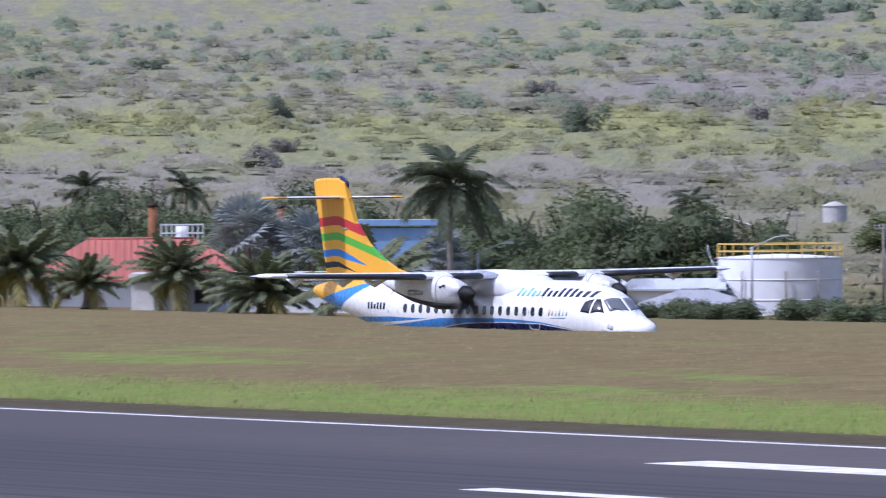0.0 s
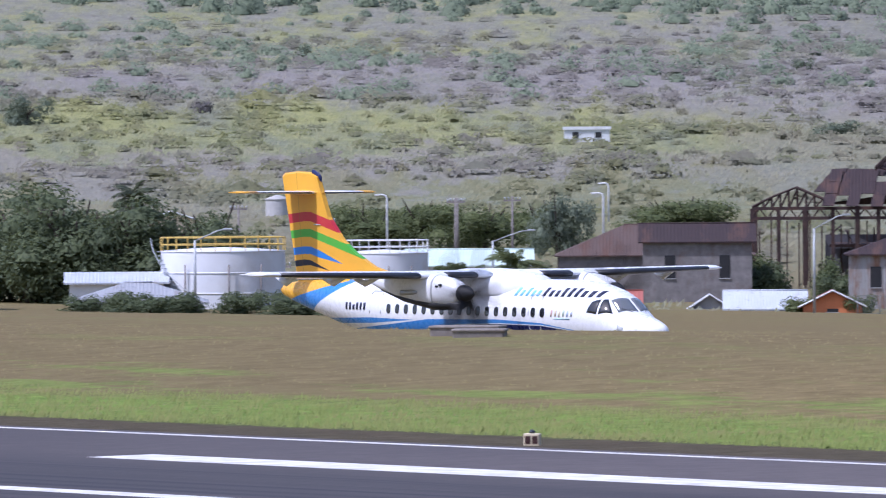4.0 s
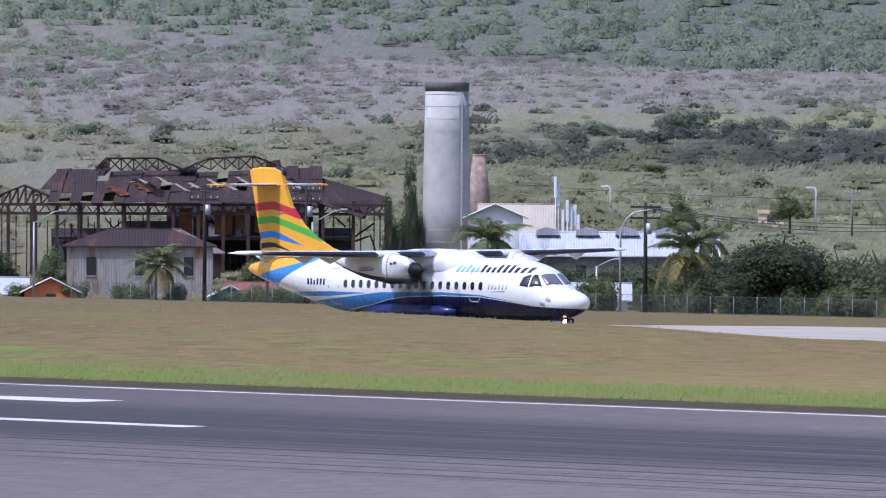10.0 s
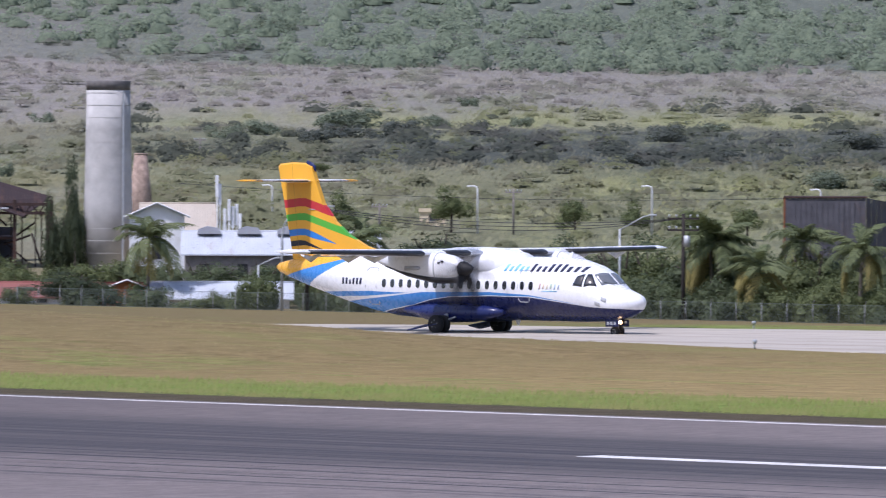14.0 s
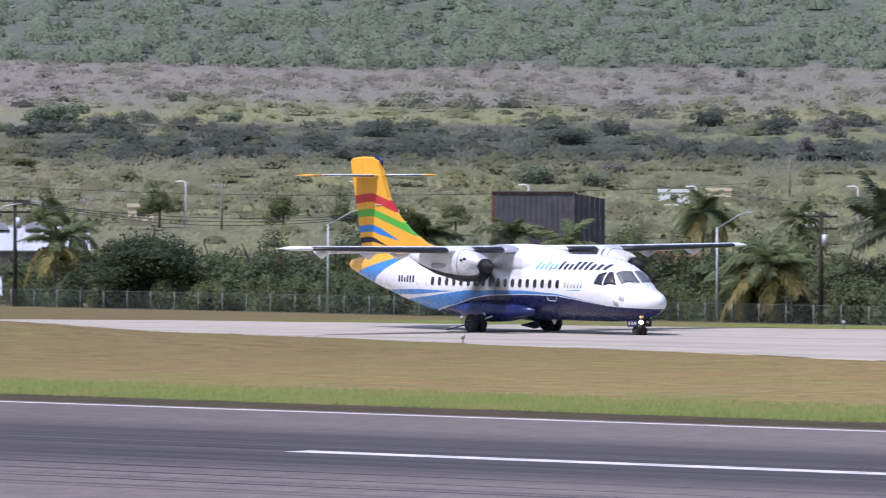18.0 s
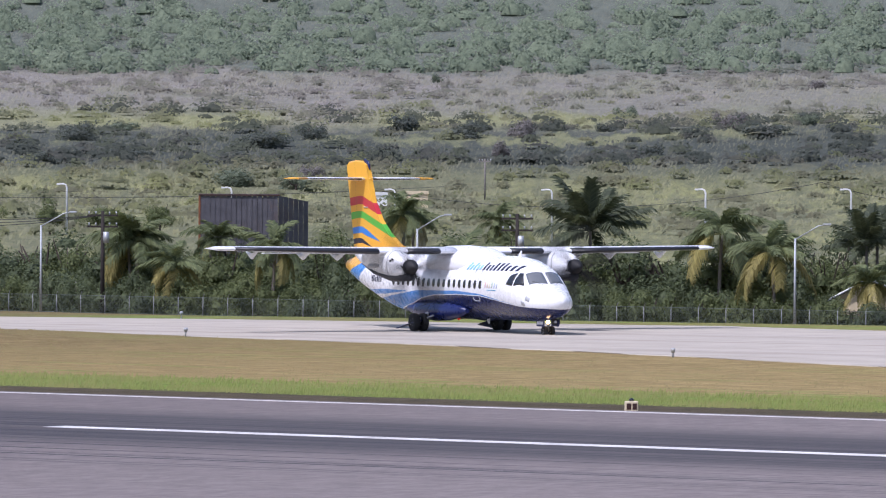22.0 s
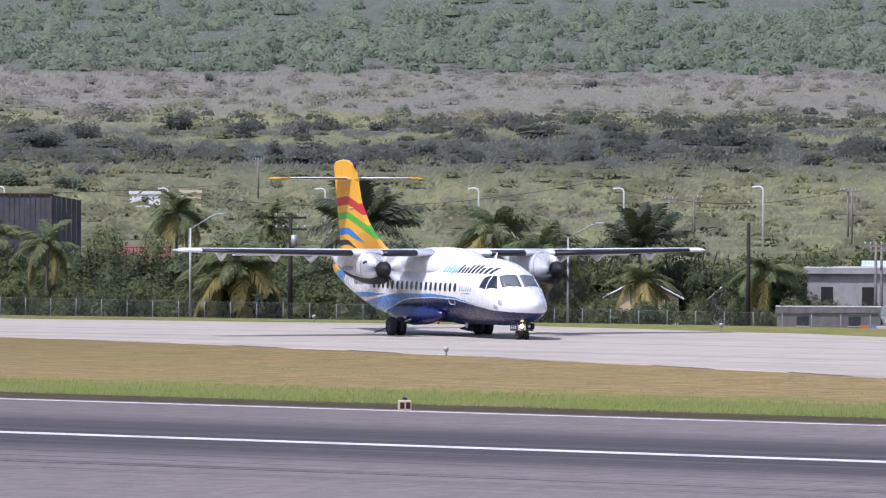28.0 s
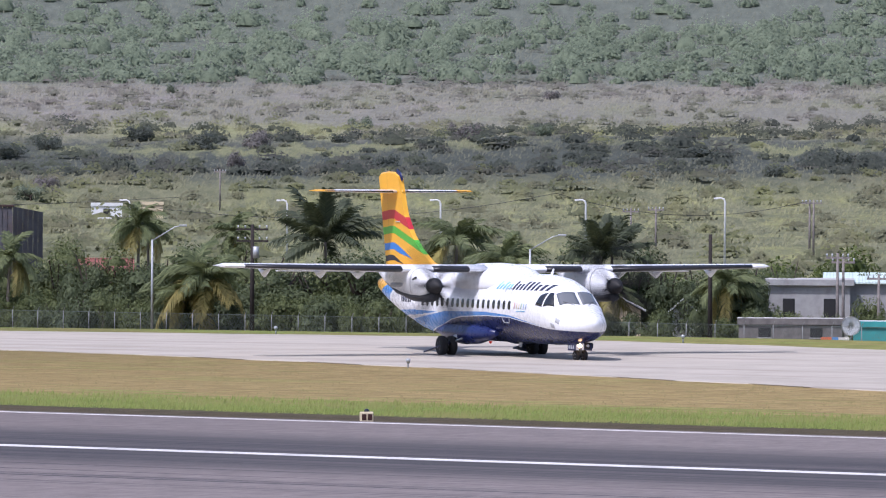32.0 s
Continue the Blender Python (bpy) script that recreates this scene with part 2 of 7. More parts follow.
# ---- materials of the ground ----
def hill_colour(s, x, y, r, grain=0.35):
    """The hillside's cover by distance and bearing: straw, thorn scrub, a painted cloud-shadow belt, green heights."""
    bearing = s.math("ARCTAN2", x, y)
    east = s.math("MULTIPLY", bearing, 57.2958)
    # drifts of growth run up and down the slope
    n = s.tree.nodes.new("ShaderNodeCombineXYZ")
    s.set(n.inputs[0], s.math("MULTIPLY", bearing, 1300))
    s.set(n.inputs[1], s.math("MULTIPLY", r, 0.22))
    drift = n.outputs[0]
    far = s.math("ADD", s.math("MINIMUM", r, 1000), s.math("MULTIPLY", s.math("MAXIMUM", s.math("SUBTRACT", r, 1000), 0.0), 1 / STEEP))
    wide = s.noise(0.022, 4, 0.6, None, drift)
    near = s.noise(0.055, 5, 0.62, None, drift)
    mid = s.noise(0.16, 5, 0.65, None, drift)
    blot = s.math("ADD", s.math("MULTIPLY", near, 0.5), s.math("MULTIPLY", mid, 0.5))
    r2 = s.math("ADD", far, s.math("ADD", s.math("MULTIPLY", s.math("SUBTRACT", near, 0.5), 420), s.math("MULTIPLY", s.math("SUBTRACT", mid, 0.5), 300)))
    r4 = s.math("ADD", far, s.math("ADD", s.math("MULTIPLY", s.math("SUBTRACT", near, 0.5), 700), s.math("MULTIPLY", s.math("SUBTRACT", mid, 0.5), 500)))
    fine = s.span(s.noise(grain * 1.6, 5, 0.7, None, drift), 0.3, 0.7)
    # tints lifted and blued to carry the distance haze
    straw = s.mix(fine, (0.165, 0.162, 0.088), (0.248, 0.234, 0.130))
    thorn = s.mix(fine, (0.212, 0.196, 0.180), (0.302, 0.280, 0.256))
    olive = s.mix(fine, (0.152, 0.168, 0.108), (0.252, 0.264, 0.172))
    lime = s.mix(fine, (0.230, 0.240, 0.096), (0.352, 0.348, 0.152))
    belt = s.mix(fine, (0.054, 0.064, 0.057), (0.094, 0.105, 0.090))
    # woodland floor darkened in colour for the shaded gaps between crowns
    wood = s.mix(fine, (0.105, 0.120, 0.100), (0.180, 0.200, 0.162))
    col = s.mix(s.span(blot, 0.44, 0.58), straw, olive)
    col = s.mix(s.math("MULTIPLY", s.span(wide, 0.50, 0.62), s.span(east, -36, -42, 0.08, 0.35)), col, thorn)
    # the lower eastern slope: grass, green in the hollows
    meadow = s.mix(s.span(s.math("ADD", s.math("MULTIPLY", mid, 0.6), s.math("MULTIPLY", s.noise(0.5, 4, 0.7, None, drift), 0.4)), 0.42, 0.60), s.mix(fine, (0.105, 0.118, 0.070), (0.172, 0.182, 0.112)), s.mix(s.span(near, 0.44, 0.58), s.mix(0.5, straw, olive), lime))
    col = s.mix(s.math("MULTIPLY", s.span(east, -44, -40), s.math("MULTIPLY", s.span(far, 1180, 1100), 0.85)), col, meadow)
    # west: lime meadow under green and purple thorn
    west = s.span(s.math("ADD", east, s.math("MULTIPLY", s.math("SUBTRACT", wide, 0.5), 8)), -45.5, -49.5)
    col = s.mix(s.math("MULTIPLY", west, s.math("MULTIPLY", s.span(r4, 1150, 1300), s.span(r4, 1800, 1520))), col, s.mix(s.span(blot, 0.42, 0.62), lime, olive))
    col = s.mix(s.math("MULTIPLY", s.math("MULTIPLY", west, 0.7), s.math("MULTIPLY", s.span(r4, 1060, 1120), s.span(r4, 1300, 1200))), col, thorn)
    # the middle slope
    dusk = s.mix(fine, (0.154, 0.162, 0.124), (0.226, 0.232, 0.180))
    start = s.math("MULTIPLY", s.span(east, -49.5, -46.5), 170)
    upper = s.mix(s.span(blot, 0.46, 0.60), s.mix(s.span(east, -36, -43, 0.6, 0.0), thorn, dusk), s.mix(s.span(wide, 0.42, 0.60), thorn, olive))
    col = s.mix(s.span(s.math("ADD", r2, start), 1500, 1680), col, upper)
    high = s.mix(s.span(blot, 0.42, 0.56), s.mix(0.5, thorn, olive), s.mix(s.span(mid, 0.4, 0.62), olive, lime))
    col = s.mix(s.math("MULTIPLY", s.span(s.math("ADD", r2, s.math("MULTIPLY", s.span(east, -50.5, -54.0), 420)), 1960, 2120), s.math("MULTIPLY", west, 0.8)), col, high)
    # east: a cloud's shadow painted in as a dark belt, and the green strips along it
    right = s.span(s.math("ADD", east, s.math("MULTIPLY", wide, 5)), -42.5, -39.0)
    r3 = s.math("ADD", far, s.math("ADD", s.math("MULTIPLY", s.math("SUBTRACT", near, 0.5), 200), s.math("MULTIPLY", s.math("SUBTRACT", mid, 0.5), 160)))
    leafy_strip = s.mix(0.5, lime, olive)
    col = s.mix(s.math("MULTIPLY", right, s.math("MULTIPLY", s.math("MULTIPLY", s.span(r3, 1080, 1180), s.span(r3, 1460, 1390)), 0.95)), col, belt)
    col = s.mix(s.math("MULTIPLY", right, s.math("MULTIPLY", s.math("MULTIPLY", s.span(r3, 1410, 1440), s.span(r3, 1560, 1490)), s.span(wide, 0.40, 0.56))), col, leafy_strip)
    col = s.mix(s.math("MULTIPLY", right, s.math("MULTIPLY", s.math("MULTIPLY", s.span(r3, 1330, 1350), s.span(r3, 1395, 1375)), s.math("MULTIPLY", s.span(near, 0.45, 0.55), 0.7))), col, leafy_strip)
    col = s.mix(s.math("MULTIPLY", s.span(r2, 2060, 2150), s.span(east, -48, -42)), col, wood)
    return col


def ground_material():
    s = Shade("airfield_and_hill", 0.95, 0, 0.1)
    x, y, z = s.axes()
    r = s.math("SQRT", s.math("ADD", s.math("MULTIPLY", x, x), s.math("MULTIPLY", y, y)))
    fine = s.noise(1.1, 8, 0.82, (1, 0.55, 1))
    broad = s.noise(0.05, 5, 0.6, (0.5, 1.6, 1))
    dry = s.mix(s.span(fine, 0.38, 0.62), (0.165, 0.120, 0.052), (0.310, 0.232, 0.105))
    dry = s.mix(s.span(broad, 0.45, 0.68), dry, (0.240, 0.188, 0.080))
    dry = s.mix(s.math("MULTIPLY", s.span(x, -170, -110), 0.8), dry, s.mix(s.span(fine, 0.36, 0.64), (0.215, 0.160, 0.070), (0.400, 0.305, 0.140)))
    dry = s.mix(s.math("MULTIPLY", s.span(x, -150, -215), 0.8), dry, s.mix(s.span(fine, 0.34, 0.66), (0.108, 0.086, 0.042), (0.188, 0.150, 0.076)))
    lush = s.mix(s.span(fine, 0.34, 0.66), (0.092, 0.148, 0.030), (0.225, 0.302, 0.066))
    ragged = s.math("ADD", s.math("MULTIPLY", s.noise(0.10, 6, 0.78), 15), s.math("MULTIPLY", s.noise(1.3, 4, 0.7), 5))
    verge = s.span(s.math("ADD", y, ragged), 179.0, 174.0)
    verge = s.math("MULTIPLY", verge, s.span(s.noise(0.55, 6, 0.8, (0.5, 1.2, 1)), 0.36, 0.52, 0.55, 1.0))
    patch = s.span(s.noise(0.22, 7, 0.75, (0.22, 0.6, 1)), 0.53, 0.60)
    lower = s.span(y, 190, 176)
    patch = s.math("MULTIPLY", patch, s.math("ADD", 0.28, s.math("MULTIPLY", 0.6, lower)))
    behind = s.math("MULTIPLY", s.span(y, 238, 248), s.span(x, -225, -208))
    turf = s.mix(s.math("MAXIMUM", s.math("MAXIMUM", verge, s.math("MULTIPLY", patch, 0.8)), s.math("MULTIPLY", behind, s.span(s.noise(0.35, 6, 0.75, (0.3, 1.2, 1)), 0.38, 0.60, 0.15, 0.85))), dry, lush)
    worn = s.math("ADD", y, s.math("ADD", s.math("MULTIPLY", s.noise(0.45, 5, 0.7), 3.0), s.math("MULTIPLY", s.noise(3.0, 3), 1.0)))
    turf = s.mix(s.math("MULTIPLY", s.math("MULTIPLY", s.span(worn, 160.2, 158.2), s.span(y, 140, 150)), 0.92), turf, s.mix(s.span(fine, 0.35, 0.65), (0.050, 0.036, 0.029), (0.098, 0.072, 0.056)))
    hill = s.mix(1.0, hill_colour(s, x, y, r), (0.84, 0.84, 0.84), "MULTIPLY")
    s.bump(s.noise(3.0, 6, 0.8), 0.6, 0.12)
    return s.done(s.mix(s.span(y, 430, 560), turf, hill))


def tarmac_material():
    s = Shade("asphalt", 0.75, 0, 0.35)
    x, y, z = s.axes()
    grain = s.noise(1.6, 8, 0.85, (1, 0.45, 1))
    col = s.mix(s.span(grain, 0.38, 0.64), (0.148, 0.124, 0.115), (0.250, 0.212, 0.197))
    col = s.mix(s.span(x, -80, -140), col, s.mix(s.span(grain, 0.38, 0.64), (0.105, 0.086, 0.079), (0.180, 0.148, 0.136)))
    streak = s.noise(1.0, 6, 0.8, (0.010, 1.1, 1))
    band = s.math("MULTIPLY", s.span(s.math("ABSOLUTE", s.math("SUBTRACT", y, 132.5)), 11.5, 6.0), s.span(streak, 0.3, 0.58, 0.35, 1.0))
    col = s.mix(s.math("MULTIPLY", band, 0.93), col, (0.046, 0.041, 0.042))
    worn = s.math("MULTIPLY", s.span(s.math("ADD", x, s.math("MULTIPLY", s.noise(0.03, 3), 60)), -100, -170), s.span(y, 112, 122))
    col = s.mix(s.math("MULTIPLY", worn, 0.80), col, (0.046, 0.041, 0.043))
    wheel = s.noise(1.0, 5, 0.8, (0.006, 1.7, 1))
    col = s.mix(s.math("MULTIPLY", s.span(wheel, 0.52, 0.57), s.span(s.math("ABSOLUTE", s.math("SUBTRACT", y, 127)), 16, 9)), col, (0.030, 0.029, 0.034))
    s.bump(grain, 0.25, 0.01)
    return s.done(col)


def concrete_material():
    s = Shade("taxiway_concrete", 0.85, 0, 0.25)
    n = s.noise(0.35, 6, 0.7)
    col = s.mix(s.span(n, 0.3, 0.7), (0.370, 0.330, 0.276), (0.480, 0.435, 0.368))
    col = s.mix(s.span(s.noise(1.0, 6, 0.75, (0.02, 0.5, 1)), 0.50, 0.72), col, (0.27, 0.235, 0.20))
    col = s.mix(s.span(s.noise(0.9, 5, 0.8, (0.05, 0.9, 1)), 0.60, 0.68, 0.0, 0.5), col, (0.20, 0.175, 0.15))
    s.bump(s.noise(6, 4), 0.15, 0.01)
    return s.done(col)


GROUND, TARMAC, CONCRETE = ground_material(), tarmac_material(), concrete_material()
PAINT = plain("white_runway_paint", (0.66, 0.64, 0.62), 0.7, vary=0.22, scale=1.5, dirt=(0.30, 0.28, 0.27))


def spaced(a, b, step_):
    return [a + step_ * k for k in range(int(round((b - a) / step_)))]


def build_land():
    xs = spaced(-4600, -2600, 200) + spaced(-2600, -1700, 50) + spaced(-1700, -400, 12.5) + spaced(-400, -320, 5) + spaced(-320, -60, 2.5) + spaced(-60, 60, 6) + spaced(60, 600, 40) + spaced(600, 4600, 400) + [4600]
    ys = spaced(-4000, -400, 400) + spaced(-400, -10, 39) + spaced(-10, 90, 10) + spaced(90, 150, 10) + spaced(150, 260, 1.25) + spaced(260, 460, 8) + spaced(460, 1800, 10) + spaced(1800, 2400, 50) + spaced(2400, 4800, 150) + [4800]
    verts = [(x, y, ground(x, y)) for y in ys for x in xs]
    n = len(xs)
    faces = [(j * n + i, j * n + i + 1, (j + 1) * n + i + 1, (j + 1) * n + i) for j in range(len(ys) - 1) for i in range(n - 1)]
    tagged(part("ground", soup("ground", verts, faces, True), GROUND), "dry mown airfield grass running to a scrub-covered hillside", "ground", kind="structure")


build_land()


def strip(name, x0, x1, y0, y1, z0, z1, material, parent=None, cols=1):
    bm = bmesh.new()
    box(x0, y0, z0, x1, y1, z1, bm=bm)
    return part(name, bm, material, parent)


def build_runway():
    rw = tagged(strip("runway", -1500, 900, 92, 152.3, -0.3, 0.02, TARMAC), "grey asphalt runway with dark tyre-rubber streaks", "runway", kind="structure")
    part("edge_line", box(-1500, 151.22, 0.02, 900, 151.58, 0.026), PAINT, rw, "white painted edge line")
    for a, b in ((-260.5, -203.5), (-175.1, -136.2), (-110.7, -67.5), (-43, 0)):
        part("centreline_stripe", box(a, 131.25, 0.02, b, 132.15, 0.026), PAINT, rw, "white painted centreline stripe")
    part("touchdown_bar", box(-182.8, 142.0, 0.02, -151.8, 143.9, 0.026), PAINT, rw, "broad white painted touchdown bar")


build_runway()


def build_taxiway():
    xs = spaced(-700, -260, 20) + spaced(-260, -60, 4) + [-60, -40, -20, 10, 30]
    verts, faces = [], []
    for x in xs:
        yn, yf = float(np.interp(x, NEAR_X, NEAR_Y)), float(np.interp(x, FAR_X, FAR_Y))
        yn, yf = max(yn, 154.4), max(yf, 154.9)
        z = taxi_z(x) + 0.03 if yn > 165 else 0.03
        for y, dz in ((yn, -0.25), (yn, 0), (yf, 0), (yf, -0.25)):
            verts.append((x, y + 0.25 * math.sin(x * 0.9) * (1 if dz == 0 else 0), z + dz))
    for k in range(len(xs) - 1):
        for j in range(3):
            faces.append((4 * k + j, 4 * k + j + 1, 4 * k + 5 + j, 4 * k + 4 + j))
    me = soup("taxiway", verts, [f[::-1] for f in faces])
    tagged(part("taxiway", me, CONCRETE), "pale concrete taxiway curving towards the runway", "taxiway", kind="structure")


build_taxiway()

# ---- the twin-turboprop airliner ----
MG = 10.35  # metres from the nose back to the main wheels, which stand at the model's origin
WHITE = (0.78, 0.79, 0.82)
NAVY, BLUE, YELLOW = (0.012, 0.018, 0.085), (0.055, 0.24, 0.62), (0.78, 0.40, 0.035)


def gloss(name, colour, rough=0.28, spec=0.5, metal=0.0):
    s = Shade(name, rough, metal, spec)
    x, y, z = s.axes()
    soot = s.span(s.noise(1.3, 5, 0.7, (0.25, 1, 1)), 0.5, 0.85, 0.0, 0.22)
    s.set(s.out.inputs["Roughness"], s.span(s.noise(5, 4), 0.3, 0.7, rough * 0.8, rough * 1.4))
    return s.done(s.mix(soot, colour, tuple(c * 0.62 for c in colour)))


def band(s, v, lo, hi):
    return s.math("MULTIPLY", s.math("GREATER_THAN", v, lo), s.math("LESS_THAN", v, hi))


def fuselage_paint():
    s = Shade("fuselage_livery", 0.25, 0, 0.5)
    x, y, z = s.axes()
    st = s.math("SUBTRACT", MG, x)
    u = s.math("DIVIDE", st, 24.0)
    navy_z = s.math("MULTIPLY", s.ramp(u, [(0.0, 1.18 / 4), (0.09, 1.28 / 4), (0.16, 1.48 / 4), (0.23, 1.66 / 4), (0.33, 1.68 / 4), (0.43, 1.60 / 4), (0.48, 1.46 / 4), (0.53, 1.2 / 4), (0.64, 0.8 / 4), (0.7, 0.3 / 4)]), 4.0)
    blue_z = s.math("MULTIPLY", s.ramp(u, [(0.0, 1.2 / 4), (0.09, 1.31 / 4), (0.16, 1.54 / 4), (0.23, 1.76 / 4), (0.33, 1.86 / 4), (0.5, 1.80 / 4), (0.6, 1.55 / 4), (0.72, 1.30 / 4)]), 4.0)
    col = s.mix(s.math("LESS_THAN", z, blue_z), WHITE, BLUE)
    edge = s.math("SUBTRACT", z, navy_z)
    col = s.mix(s.math("LESS_THAN", edge, 0.035), col, WHITE)
    col = s.mix(s.math("LESS_THAN", edge, 0.0), col, NAVY)
    # the upper streak along the rear cabin
    mid = s.math("ADD", 1.70, s.math("MULTIPLY", s.math("SUBTRACT", st, 15), -0.025))
    width = s.span(st, 12.8, 15.5, 0.0, 0.11)
    streak = s.math("MULTIPLY", s.math("LESS_THAN", s.math("ABSOLUTE", s.math("SUBTRACT", z, mid)), width), band(s, st, 12.8, 19.2))
    col = s.mix(streak, col, BLUE)
    # tail cone: yellow above slanting blue
    up = s.math("ADD", 2.36, s.math("MULTIPLY", s.math("SUBTRACT", 21.8, st), 0.20))
    low = s.math("ADD", 1.95, s.math("MULTIPLY", s.math("SUBTRACT", 20.0, st), 0.43))
    aft = s.math("GREATER_THAN", st, 17.0)
    col = s.mix(s.math("MULTIPLY", aft, s.math("GREATER_THAN", z, low)), col, BLUE)
    col = s.mix(s.math("MULTIPLY", s.math("GREATER_THAN", st, 17.6), s.math("GREATER_THAN", z, up)), col, YELLOW)
    grime = s.span(s.noise(1.6, 6, 0.7, (0.2, 1, 1)), 0.52, 0.85, 0.0, 0.25)
    col = s.mix(grime, col, s.mix(0.5, col, (0.25, 0.22, 0.19)))
    s.set(s.out.inputs["Roughness"], s.span(s.noise(5, 4), 0.3, 0.7, 0.2, 0.36))
    return s.done(col)


def fin_paint():
    s = Shade("fin_livery", 0.3, 0, 0.5)
    x, y, z = s.axes()
    st = s.math("SUBTRACT", MG, x)
    fall = s.math("MULTIPLY", s.math("MAXIMUM", s.math("SUBTRACT", 20.5, st), 0.0), 0.27)
    rise = s.math("MULTIPLY", s.math("MAXIMUM", s.math("SUBTRACT", st, 20.9), 0.0), 0.10)
    wave = s.math("ADD", z, s.math("ADD", fall, rise))
    col = YELLOW
    for mid, half, front, tint in ((5.76, 0.19, 10, (0.50, 0.030, 0.045)), (5.10, 0.16, 10, (0.085, 0.40, 0.045)), (4.40, 0.15, 18.5, (0.035, 0.20, 0.60)), (3.90, 0.125, 19.3, (0.012, 0.014, 0.035))):
        reach = s.math("MULTIPLY", s.span(st, front, front + 1.5), half)
        col = s.mix(s.math("LESS_THAN", s.math("ABSOLUTE", s.math("SUBTRACT", wave, mid)), reach), col, tint)
    seam = s.math("LESS_THAN", s.math("ABSOLUTE", s.math("SUBTRACT", st, s.math("ADD", 20.55, s.math("MULTIPLY", z, 0.11)))), 0.012)
    col = s.mix(s.math("MULTIPLY", seam, 0.5), col, (0.2, 0.12, 0.03))
    return s.done(s.mix(s.span(s.noise(2.0, 5), 0.5, 0.85, 0, 0.18), col, (0.42, 0.25, 0.06)))


PAINT_BODY, PAINT_FIN = fuselage_paint(), fin_paint()
PAINT_WHITE, PAINT_NAVY, PAINT_YELLOW = gloss("white_gloss_paint", WHITE), gloss("navy_gloss_paint", (0.012, 0.020, 0.100)), gloss("yellow_gloss_paint", YELLOW)
BOOT = plain("black_deicing_rubber", (0.022, 0.022, 0.026), 0.42, spec=0.5)
DARK = plain("dark_metal", (0.03, 0.03, 0.033), 0.45, 0.3)
BLADE = plain("propeller_blade_black", (0.022, 0.022, 0.024), 0.6, spec=0.2)
TYRE = plain("tyre_rubber", (0.022, 0.022, 0.023), 0.85)
HUB = plain("wheel_hub_grey", (0.42, 0.42, 0.43), 0.4, 0.5)
STEEL = plain("bare_steel", (0.42, 0.43, 0.45), 0.35, 0.8)
GLASS = Shade("cabin_glass", 0.06, 0, 0.9).done((0.018, 0.021, 0.026))
# pale base colour carries the sky reflected in the windscreen
SCREEN = Shade("windscreen_glass", 0.05, 0, 1.0).done((0.15, 0.16, 0.17))
SEAM = plain("grey_door_seam", (0.40, 0.41, 0.43), 0.5)
INK, INK_BLUE = plain("navy_lettering", (0.02, 0.024, 0.06), 0.4), plain("light_blue_lettering", (0.22, 0.52, 0.78), 0.4)
LAMP = glow("landing_lamp_lit", (1.0, 0.62, 0.28), 9.0)
RED_LAMP = glow("red_beacon", (0.7, 0.05, 0.03), 0.4)

# station, keel height, crown height, half width
BODY = [(0.0, 1.49, 1.53, 0.02), (0.06, 1.32, 1.68, 0.19), (0.2, 1.15, 1.80, 0.37), (0.5, 0.98, 1.92, 0.61), (0.9, 0.84, 2.04, 0.86), (1.35, 0.74, 2.18, 1.05),
        (1.75, 0.68, 2.52, 1.16), (2.2, 0.64, 2.90, 1.27), (2.7, 0.62, 3.13, 1.35), (3.5, 0.60, 3.34, 1.42), (4.5, 0.60, 3.44, 1.435), (7.0, 0.6, 3.44, 1.435), (10.0, 0.6, 3.44, 1.435),
        (13.2, 0.60, 3.44, 1.435), (14.5, 0.68, 3.44, 1.41), (16.0, 0.90, 3.43, 1.32), (17.5, 1.24, 3.40, 1.15), (19.0, 1.62, 3.34, 0.92), (20.4, 2.0, 3.25, 0.64), (21.5, 2.32, 3.12, 0.36), (22.2, 2.56, 2.98, 0.15), (22.4, 2.7, 2.84, 0.05)]


def section(st):
    t = [np.interp(st, [b[0] for b in BODY], [b[k] for b in BODY]) for k in (1, 2, 3)]
    return (t[0] + t[1]) / 2, (t[1] - t[0]) / 2, t[2]


def skin(st, turn, off=0.0):
    """A point on the fuselage: station and degrees from the crown, positive to starboard."""
    mid, rz, hw = section(st)
    a = radians(turn)
    return Vector((MG - st, -(hw + off) * math.sin(a), mid + (rz + off) * math.cos(a)))


def turn_at(st, z):
    mid, rz, hw = section(st)
    return math.degrees(math.acos(max(-1, min(1, (z - mid) / rz))))


